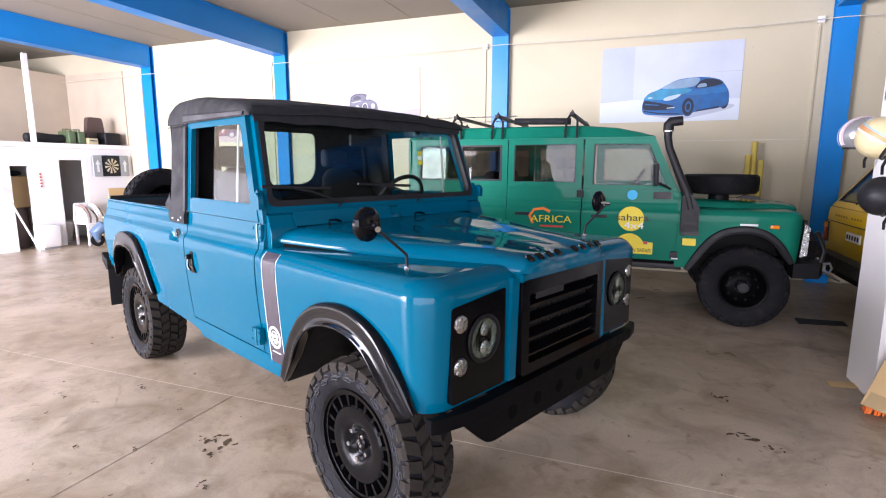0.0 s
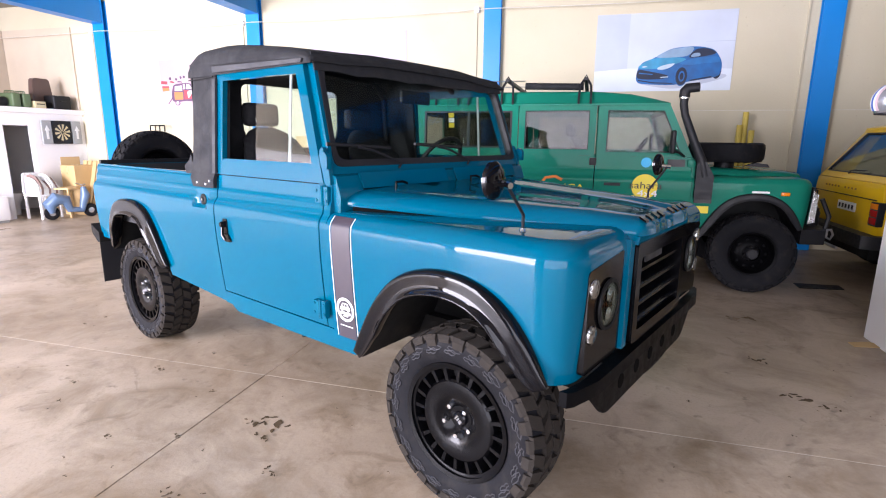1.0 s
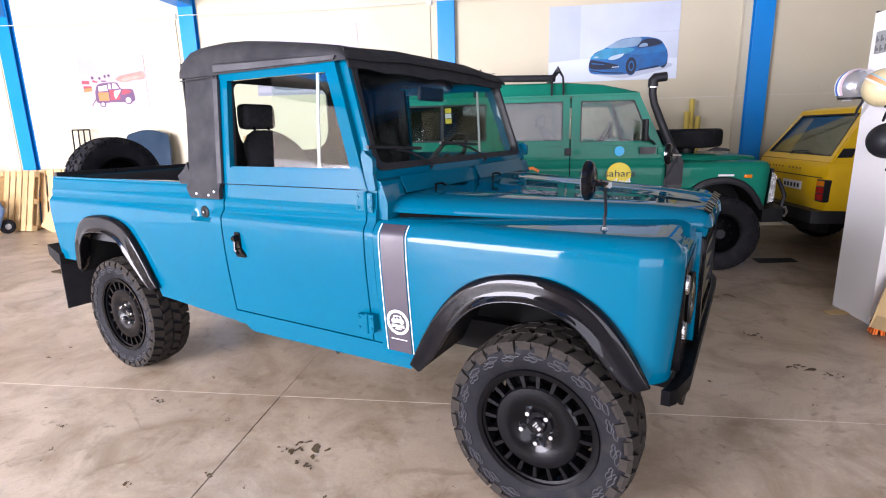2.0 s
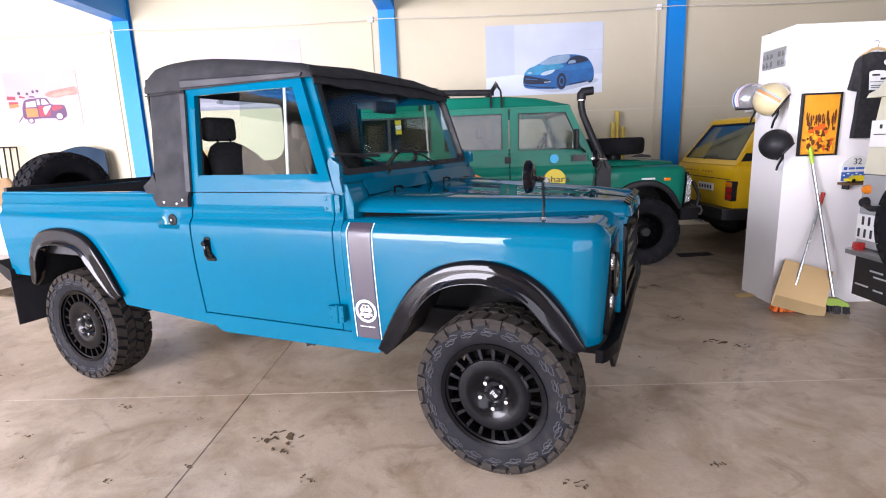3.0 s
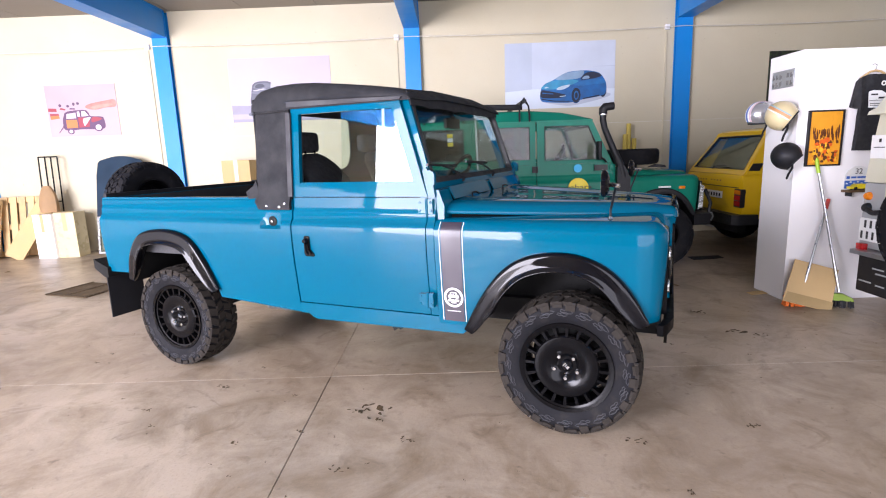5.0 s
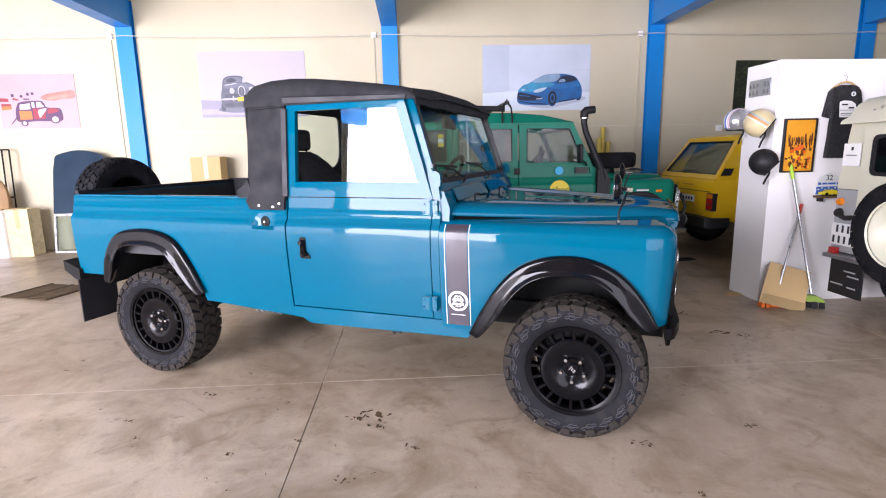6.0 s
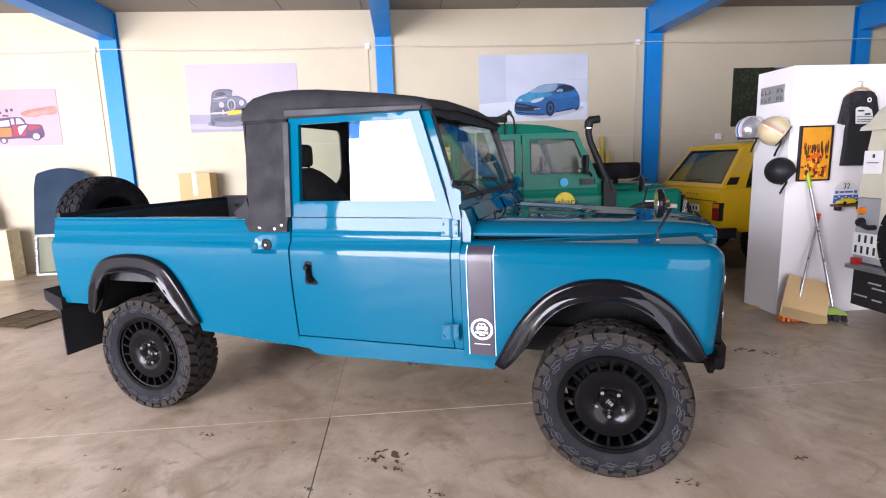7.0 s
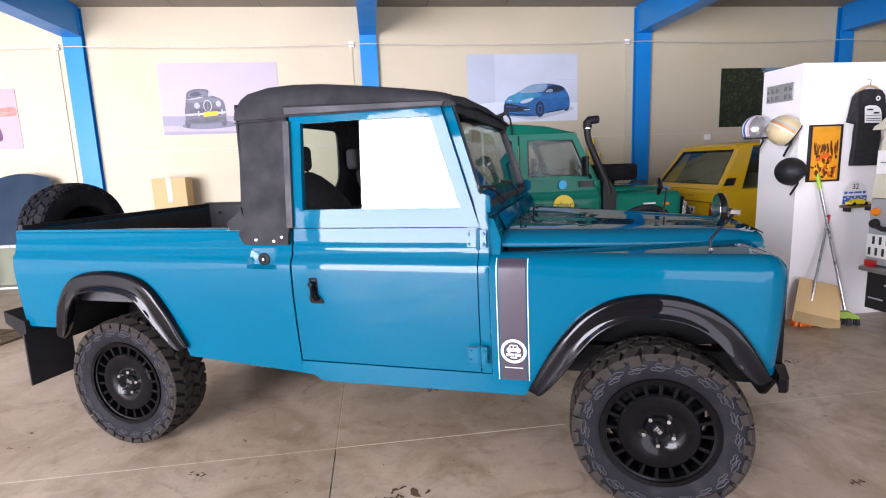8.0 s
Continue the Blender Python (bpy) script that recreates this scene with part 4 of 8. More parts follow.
        prism(bm, [(-1.663, 0.600), (-0.532, 0.600), (-0.525, 0.545), (-0.56, 0.512), (-1.53, 0.503), (-1.565, 0.510), (-1.60, 0.533), (-1.663, 0.536)], "y", -0.807, -0.74)
        put("sill", bevel(bm, 0.004, 1), B, "", car)
        # stripe decal with its round emblem
        lv = [(z, i) for z, i in WING if z <= 1.145]
        def strip(x0, x1, off):
            b, _ = curtain([(x, -HALF - off, 0, -1) for x in (x0, x1)], lv, lambda x: 0.585)
            clean(b)
            if mirror:
                flip_y(b)
            bmesh.ops.recalc_face_normals(b, faces=b.faces)
            if (sum(f.normal.y for f in b.faces) > 0) != mirror:
                bmesh.ops.reverse_faces(b, faces=b.faces)
            return b
        def sheet(name, b, mt, par, lab=""):
            me = bpy.data.meshes.new(name)
            b.to_mesh(me)
            b.free()
            for p in me.polygons:
                p.use_smooth = True
            me.materials.append(mt)
            ob = new(name, me)
            ob.parent = par
            if lab:
                ob["label"] = lab
            return shell(ob, 0.0015)
        def onto_wing(b):
            """Lays a flat print, drawn at y = -0.836, on the curved side of the wing."""
            for v in b.verts:
                for (z0, i0), (z1, i1) in zip(WING, WING[1:]):
                    if z0 <= v.co.z <= z1:
                        inset = i0 + (i1 - i0) * (v.co.z - z0) / (z1 - z0)
                        v.co.y += 0.836 - (HALF + 0.0045 - inset)
                        break
            return b
        st = sheet("stripe_decal", strip(-0.660, -0.545, 0.004), M["stripe"], car, "dark violet stripe decal with a white round emblem")
        sheet("stripe_edge", strip(-0.6705, -0.6677, 0.004), M["white"], st)
        sheet("stripe_edge", strip(-0.5375, -0.5347, 0.004), M["white"], st)
        bm = bmesh.new()
        lathe(bm, [(0.0445, -0.838), (0.056, -0.838), (0.056, -0.836), (0.0445, -0.836)], "y", (-0.602, 0, 0.722), 32, closed=True)
        em = put("emblem", onto_wing(bm), M["white"], "white ring emblem round a car shape", st)
        bm = bmesh.new()
        prism(bm, [(-0.632, 0.722), (-0.572, 0.722), (-0.573, 0.734), (-0.580, 0.738), (-0.586, 0.752), (-0.618, 0.752), (-0.624, 0.738), (-0.631, 0.734)], "y", -0.8385, -0.8355)
        for x in (-0.622, -0.582):
            lathe(bm, [(0, -0.8385), (0.006, -0.8385), (0.006, -0.8355), (0, -0.8355)], "y", (x, 0, 0.721), 12)
        for k, w in enumerate((0.0042, 0.0035, 0.0045, 0.003, 0.0042, 0.0038, 0.0044)):
            box(bm, -0.634 + 0.0092 * k, -0.634 + 0.0092 * k + 2 * w * 0.8, -0.8385, -0.8355, 0.699, 0.711)
        box(bm, -0.616, -0.588, -0.8385, -0.8355, 0.690, 0.694)
        put("emblem_mark", onto_wing(bm), M["white"], "", em)
        bm = bmesh.new()
        box(bm, -0.616, -0.6045, -0.840, -0.838, 0.7375, 0.7485)
        box(bm, -0.6005, -0.588, -0.840, -0.838, 0.7375, 0.7485)
        put("emblem_window", onto_wing(bm), M["stripe"], "", em)
        bm = bmesh.new()
        for k in range(11):
            box(bm, -0.642 + 0.0074 * k, -0.642 + 0.0074 * k + (0.004 if k % 3 else 0.0055), -0.8375, -0.835, 0.642, 0.646)
        put("emblem_line", onto_wing(bm), M["white"], "", st)
        # headlamp panel with lamps
        bm = bmesh.new()
        prism(bm, round_poly([(-0.722, 0.69), (-0.415, 0.69), (-0.415, 1.078), (-0.722, 1.05)], 0.015, 3), "x", 0.455, 0.478)
        hp = put("headlamp_panel", bevel(bm, 0.004, 2), M["front_black"], "", car)
        hp.matrix_local = pose(-0.0155, 0, 0)
        bm = bmesh.new()
        lathe(bm, [(0.088, 0.478), (0.094, 0.483), (0.092, 0.489), (0.081, 0.490), (0.078, 0.478)], "x", (0, -0.548, 0.905), 32)
        hl = put("headlamp_bezel", bm, M["chassis"], "", hp)
        bm = bmesh.new()
        lathe(bm, [(0, 0.482), (0.079, 0.482), (0.079, 0.487), (0.05, 0.494), (0, 0.496)], "x", (0, -0.548, 0.905), 32)
        put("headlamp_lens", bm, M["glass"], "", hl)
        bm = bmesh.new()
        lathe(bm, [(0, 0.470), (0.03, 0.476), (0.076, 0.4815), (0.078, 0.470), (0, 0.466)], "x", (0, -0.548, 0.905), 32)
        for dz in (-0.035, 0.035):
            lathe(bm, [(0, 0.492), (0.014, 0.491), (0.026, 0.484), (0, 0.478)], "x", (0, -0.548, 0.905 + dz), 16)
        put("reflector", bm, M["lens_clear"], "", hl)
        for z in (0.825, 0.985):
            bm = bmesh.new()
            lathe(bm, [(0, 0.488), (0.026, 0.487), (0.032, 0.484), (0.034, 0.478), (0, 0.478)], "x", (0, -0.676, z), 20)
            put("side_lamp", bm, M["lens_clear"], "round clear-lensed lamp", hp)
        # bright edge at the inner side of the wing
        bm = bmesh.new()
        prism(bm, [(-0.40, 0.69), (-0.355, 0.69), (-0.34, 1.10), (-0.385, 1.11)], "x", 0.40, 0.474)
        put("wing_edge", bevel(bm, 0.012, 3), B, "", car)
        wing_mirror(car, s)
        bm = bbox(-3.475, -3.465, -0.84, -0.555, 0.335, 0.69, 0.0)
        put("mudflap", bm, M["black"], "black rubber mudflap", car)
        bm = bmesh.new()
        prism(bm, [(-3.58, 0.79), (-3.43, 0.735), (-3.43, 0.66), (-3.47, 0.655), (-3.58, 0.72)], "y", -0.85, -0.60)
        put("bumperette", bevel(bm, 0.008), M["chassis"], "black rear corner bumperette", car)
        seat(car, s * 0.40)
        # fuel filler in its recess
        if not mirror:
            bm = bmesh.new()
            lathe(bm, [(0, -0.823), (0.013, -0.823), (0.016, -0.819), (0.028, -0.818), (0.032, -0.815), (0.033, -0.800), (0, -0.800)], "y", (-1.82, 0, 1.115), 28)
            fl = put("filler_cap", bm, M["chassis"], "black fuel cap with a small lock", car)
            bm = bmesh.new()
            lathe(bm, [(0, -0.8245), (0.006, -0.8245), (0.006, -0.822), (0, -0.822)], "y", (-1.82, 0, 1.115), 10)
            put("lock", bm, M["steel"], "", fl)
    four_wheels(ALLOY, car, 0.71, 0.393)
    STEEL.put(car, pose(-3.60, -0.31, 1.185, 0, 0, 90), "spare wheel on the tailgate").scale = (0.82, 0.82, 0.82)
    make_bonnet(car, B)
    for k in range(9):
        y = -0.28 + 0.07 * k
        if k == 4:
            continue
        bm = bmesh.new()
        box(bm, 0.466, 0.492, y - 0.017, y + 0.017, 1.180, 1.188)
        for v in bm.verts:
            v.co.z -= 0.6 * (v.co.x - 0.466)
        part("badge_block", bm, M["gloss_black"], car, "raised black badge block on the bonnet nose")
    for y in (-0.5, 0.1):
        bm = bmesh.new()
        tube(bm, [(-0.60, y, 1.235), (-0.60, y, 1.266), (-0.585, y + 0.03, 1.268), (-0.585, y + 0.06, 1.258)], 0.006, 8)
        part("washer_jet", bm, M["satin"], car)
    # black strips along both bonnet edges paint the shade in the gap
    for s in (-1, 1):
        bm = bmesh.new()
        rings = []
        for k in range(9):
            t = 0.02 + 0.88 * k / 8
            x = -0.655 + 1.125 * t
            w = 0.755 - 0.42 * t ** 1.05 - 0.006
            z = 1.172 - 0.054 * t + 0.016
            rings.append([(x, s * w, 1.142), (x, s * w, z), (x, s * (w - 0.02), z), (x, s * (w - 0.02), 1.142)])
        loft(bm, rings)
        part("bonnet_gap_shade", bm, M["void"], car, "black strip that stands for the shade under the bonnet edge")
    scuttle(car, B)
    windscreen(car, B)
    # grille
    bm = bmesh.new()
    ring_prism(bm, round_poly(rect(-0.335, 0.335, 0.69, 1.09), 0.02, 3), round_poly(rect(-0.285, 0.285, 0.735, 1.03), 0.015, 3), "x", 0.44, 0.51)
    gr = part("grille", bevel(bm, 0.006, 2, 50), M["front_black"], car, "black framed grille", pose(-0.022, 0, 0))
    for k in range(4):
        z = 0.775 + 0.07 * k
        bm = bmesh.new()
        prism(bm, [(0.445, z - 0.014), (0.498, z - 0.020), (0.503, z - 0.004), (0.46, z + 0.016)], "y", -0.29, 0.29)
        part("grille_bar", bevel(bm, 0.003, 1), M["front_black"], gr)
    bm = bmesh.new()
    box(bm, 0.40, 0.44, -0.34, 0.34, 0.69, 1.1)
    for k in range(18):
        y = -0.28 + 0.033 * k
        box(bm, 0.44, 0.447, y - 0.004, y + 0.004, 0.73, 1.03)
    part("radiator_screen", bm, M["black"], gr)
    bm = bmesh.new()
    box(bm, 0.499, 0.505, -0.23, -0.02, 1.0, 1.028)
    part("grille_plate", bm, M["black"], gr, "plain black plate on the grille")
    bm = bmesh.new()
    prism(bm, [(0.42, 1.09), (0.485, 1.085), (0.49, 1.115), (0.42, 1.13)], "y", -0.34, 0.34)
    part("slam_panel", bevel(bm, 0.004), B, car)
    # bumper and its guard below
    bm = bmesh.new()
    prism(bm, [(0.425, -0.815), (0.452, -0.815), (0.468, -0.79), (0.497, -0.66), (0.497, 0.66), (0.468, 0.79), (0.452, 0.815), (0.425, 0.815), (0.435, 0.79), (0.45, 0.70), (0.45, -0.70), (0.435, -0.79)], "z", 0.612, 0.665)
    bp = part("front_bumper", bevel(bm, 0.012, 2), M["bumper"], car, "black steel front bumper")
    bm = bmesh.new()
    prism(bm, round_poly([(-0.68, 0.612), (0.68, 0.612), (0.52, 0.465), (-0.52, 0.465)], 0.05, 3), "x", 0.455, 0.47)
    part("skid_plate", bevel(bm, 0.004, 1), M["bumper"], bp)
    # plate is uncut: black discs paint the shade inside its round holes
    for y in (-0.36, -0.18, 0, 0.18, 0.36):
        bm = bmesh.new()
        lathe(bm, [(0, 0.465), (0.03, 0.465), (0.03, 0.4715), (0, 0.4715)], "x", (0, y, 0.545), 20)
        part("plate_hole_shade", bm, M["void"], bp)
    # load bed
    bm = bmesh.new()
    box(bm, -3.43, -1.70, -0.775, 0.775, 0.86, 0.90)
    box(bm, -3.43, -1.70, -0.79, -0.775, 0.86, 1.245)
    box(bm, -3.42, -1.70, 0.765, 0.785, 0.86, 1.279)
    box(bm, -1.76, -1.70, -0.775, 0.763, 0.90, 1.29)
    for s in (-1, 1):
        box(bm, -3.2, -2.33, s * 0.775 if s < 0 else 0.55, -0.55 if s < 0 else 0.775, 0.90, 1.09)
    part("bed_liner", bm, M["liner"], car, "black load bed liner")
    for s in (-1, 1):
        bm = bbox(-3.45, -1.92, s * 0.765 - 0.025, s * 0.765 + 0.025, 1.246 + 0.034 * (s > 0), 1.262 + 0.034 * (s > 0), 0.006)
        part("bed_rail", bm, M["liner"] if s > 0 else B, car)
        bm = bmesh.new()
        for k in range(6):
            tube(bm, [(-3.3 + 0.27 * k, s * 0.745, 1.2), (-3.3 + 0.27 * k, s * 0.72, 1.21), (-3.3 + 0.27 * k, s * 0.745, 1.22)], 0.006, 6)
        part("tie_hook", bm, M["black"], car)
    bm = bmesh.new()
    box(bm, -3.46, -3.425, -0.79, 0.79, 0.80, 1.255)
    for k in range(5):
        box(bm, -3.468, -3.46, -0.62 + 0.31 * k - 0.05, -0.62 + 0.31 * k + 0.05, 0.86, 1.18)
    tg = part("tailgate", bevel(bm, 0.005, 1), B, car)
    part("tailgate_liner", bbox(-3.424, -3.418, -0.76, 0.76, 0.90, 1.25, 0), M["liner"], tg)
    bm = bmesh.new()
    for y in (-0.78, -0.39, 0.0, 0.39):
        box(bm, -3.458, -3.424, y + 0.002, y + 0.386, 1.256, 1.286)
    part("tailgate_rail", bm, M["black"], tg)
    # cab tub
    bm = bmesh.new()
    box(bm, -1.72, -0.72, -0.77, 0.77, 0.62, 0.66)
    box(bm, -1.72, -1.685, -0.77, 0.77, 0.66, 1.26)
    box(bm, -0.78, -0.72, -0.77, 0.77, 0.66, 1.28)
    box(bm, -1.66, -1.10, -0.76, 0.76, 0.66, 0.92)
    part("cab_tub", bm, M["dark"], car, "black cab interior")
    bm = bmesh.new()
    prism(bm, [(-0.78, 1.05), (-0.98, 1.08), (-1.0, 1.24), (-0.94, 1.30), (-0.78, 1.30)], "y", -0.745, 0.745)
    part("dashboard", bevel(bm, 0.015), M["black"], car)
    steering_wheel(car, 0.38)
    part("inside_mirror", bbox(-0.93, -0.905, -0.13, 0.11, 1.655, 1.725, 0.012, 3), M["black"], car)
    # canvas top
    C = M["canvas"]
    xs = [(-1.935, 1.80), (-1.93, 1.86), (-1.91, 1.90), (-1.87, 1.926), (-1.79, 1.942), (-1.65, 1.946), (-1.5, 1.938), (-1.3, 1.915), (-1.1, 1.888), (-0.95, 1.864), (-0.90, 1.852), (-0.865, 1.834), (-0.84, 1.81), (-0.835, 1.795)]
    rings = []
    for i, (x, zt) in enumerate(xs):
        sag = 0.006 * math.sin(i * 2.1)
        g = 1.785
        half = [(0.782, g), (0.785, g + 0.5 * (zt - g) * 0.8), (0.778, g + (zt - g) * 0.62), (0.752, g + (zt - g) * 0.86), (0.70, g + (zt - g) * 0.97), (0.60, zt), (0.35, zt + 0.014 + sag), (0.12, zt + 0.02)]
        rings.append([(x, -y, z) for y, z in half] + [(x, y, z) for y, z in half[::-1]])
    bm = bmesh.new()
    loft(bm, rings, closed=False)
    cv = part("canvas_top", bm, C, car, "black canvas cab top", smooth=60)
    shell(cv, 0.008, split=85)
    for s in (-1, 1):
        bm = bmesh.new()
        rings = []
        for z, xb, xf, b in ((1.188, -1.93, -1.672, 0.024), (1.235, -1.955, -1.668, 0.024), (1.275, -1.945, -1.664, 0.012), (1.45, -1.942, -1.662, 0.004), (1.62, -1.938, -1.66, 0.003), (1.74, -1.936, -1.66, 0.0), (1.80, -1.935, -1.66, 0.0)):
            y = 0.803 + b - max(0, z - 1.27) * 0.06
            rings.append([(xb, s * (y - 0.05), z), (xb + 0.004, s * (y - 0.012), z), (xb + 0.03, s * y, z), ((xb + xf) / 2, s * (y + 0.006 * math.sin(z * 17)), z), (xf, s * y, z), (xf, s * (y - 0.02), z), ((xb + xf) / 2, s * (y - 0.03), z), (xb + 0.03, s * (y - 0.05), z)])
        loft(bm, rings)
        sp = part("canvas_side", bm, C, cv, "", smooth=60)
        bm = bmesh.new()
        box(bm, -1.672, -1.640, -0.828, -0.816, 1.27, 1.765)
        sheared(bm)
        if s > 0:
            flip_y(bm)
        part("edge_binding", bm, M["canvas_edge"], sp)
        bm = bmesh.new()
        prism(bm, [(-1.655, 1.795), (-0.895, 1.79), (-0.885, 1.806), (-1.655, 1.826)], "y", -0.794, -0.775)
        if s > 0:
            flip_y(bm)
        part("edge_binding", bm, M["canvas_edge"], sp)
        bm = bmesh.new()
        tube(bm, [(-1.93, -0.786, 1.772), (-1.80, -0.7865, 1.775), (-1.665, -0.7865, 1.778)], 0.0035, 6)
        tube(bm, [(-1.655, -0.7895, 1.835), (-1.4, -0.7885, 1.828), (-1.1, -0.787, 1.818), (-0.90, -0.783, 1.808)], 0.003, 6)
        if s > 0:
            flip_y(bm)
        part("seam", bm, C, sp)
        for x, z in ((-1.842, 1.212), (-1.745, 1.206), (-1.70, 1.226)):
            bm = bmesh.new()
            lathe(bm, [(0, -0.836), (0.007, -0.835), (0.010, -0.828), (0.010, -0.815), (0, -0.815)], "y", (x, 0, z), 12)
            if s > 0:
                flip_y(bm)
            part("stud", bm, M["chrome"], sp)
        # folded corner over the bed rail
        bm = bmesh.new()
        rings = [[(-1.98 - 0.05 * math.sin((0.25 + 0.6 * t) * math.pi), s * (0.66 + 0.15 * t), 1.25 + 0.012 * math.sin(t * 9)), (-2.00 - 0.02 * t, s * (0.66 + 0.15 * t), 1.29 + 0.01 * math.sin(t * 7)), (-1.955, s * (0.66 + 0.15 * t), 1.335), (-1.93, s * (0.66 + 0.15 * t), 1.37), (-1.90, s * (0.66 + 0.15 * t), 1.26)] for t in (0, 0.25, 0.5, 0.75, 1.0)]
        loft(bm, rings)
        part("canvas_fold", bm, C, sp)
    # rear curtain with a round-cornered soft window
    bm = bmesh.new()
    hole = round_poly(rect(-0.47, 0.28, 1.40, 1.785), [0.16, 0.16, 0.05, 0.05], 6)
    frame_line = round_poly(rect(-0.77, 0.77, 1.24, 1.86), 0.004, 6)
    ring_prism(bm, frame_line, hole, "x", -1.938, -1.928)
    part("rear_curtain", bm, C, cv)
    bm = bmesh.new()
    prism(bm, hole, "x", -1.934, -1.932)
    o = part("soft_window", bm, M["glass"], cv, "clear soft plastic window")
    o.visible_shadow = False
    bm = bmesh.new()
    rings = []
    for k in range(13):
        y = -0.755 + 1.51 * k / 12
        d = 0.006 * math.sin(k * 2.3)
        rings.append([(0.030, y, 0.475 + d), (0.036, y, 0.475 + d), (0.040, y, 0.52), (0.034, y, 0.56), (0.026, y, 0.55)])
    loft(bm, rings)
    part("front_flap", bm, C, cv, "", pose(-0.735, 0, 1.295, 0, -17.5, 0))
    # hoop and roof liner inside
    bm = bmesh.new()
    for x in (-1.88, -1.2):
        tube(bm, [(x, -0.74, 1.26), (x, -0.70, 1.76), (x, -0.6, 1.86), (x, 0, 1.89), (x, 0.6, 1.86), (x, 0.70, 1.76), (x, 0.74, 1.26)] if x < -1.5 else [(x, -0.70, 1.78), (x, -0.6, 1.85), (x, 0, 1.88), (x, 0.6, 1.85), (x, 0.70, 1.78)], 0.018, 8)
    part("hood_hoop", bm, M["black"], cv)
    # bright flexible pipe and jacking point under the side
    bm = bmesh.new()
    tube(bm, [(-2.10 + 0.006 * k, -0.62 + 0.035 * math.cos(k * 0.9), 0.505 + 0.035 * math.sin(k * 0.9)) for k in range(34)], 0.006, 5)
    part("flexible_pipe", bm, M["galv"], car, "bright ribbed flexible pipe")
    bm = bmesh.new()
    prism(bm, [(-1.06, 0.51), (-0.96, 0.51), (-0.98, 0.475), (-1.0, 0.485), (-1.02, 0.465), (-1.035, 0.49)], "y", -0.76, -0.70)
    part("jacking_point", bm, M["chassis"], car)
    # exhaust and silencer under the bed
    bm = bmesh.new()
    tube(bm, [(-1.2, -0.3, 0.47), (-1.75, -0.45, 0.47), (-2.25, -0.50, 0.50)], 0.03, 10)
    part("exhaust", bm, M["chassis"], car)
    bm = bmesh.new()
    box(bm, -2.25, -1.5, -0.50, -0.42, 0.46, 0.52)
    part("trailing_arm", bm, M["chassis"], car)
    return car


make_pickup()


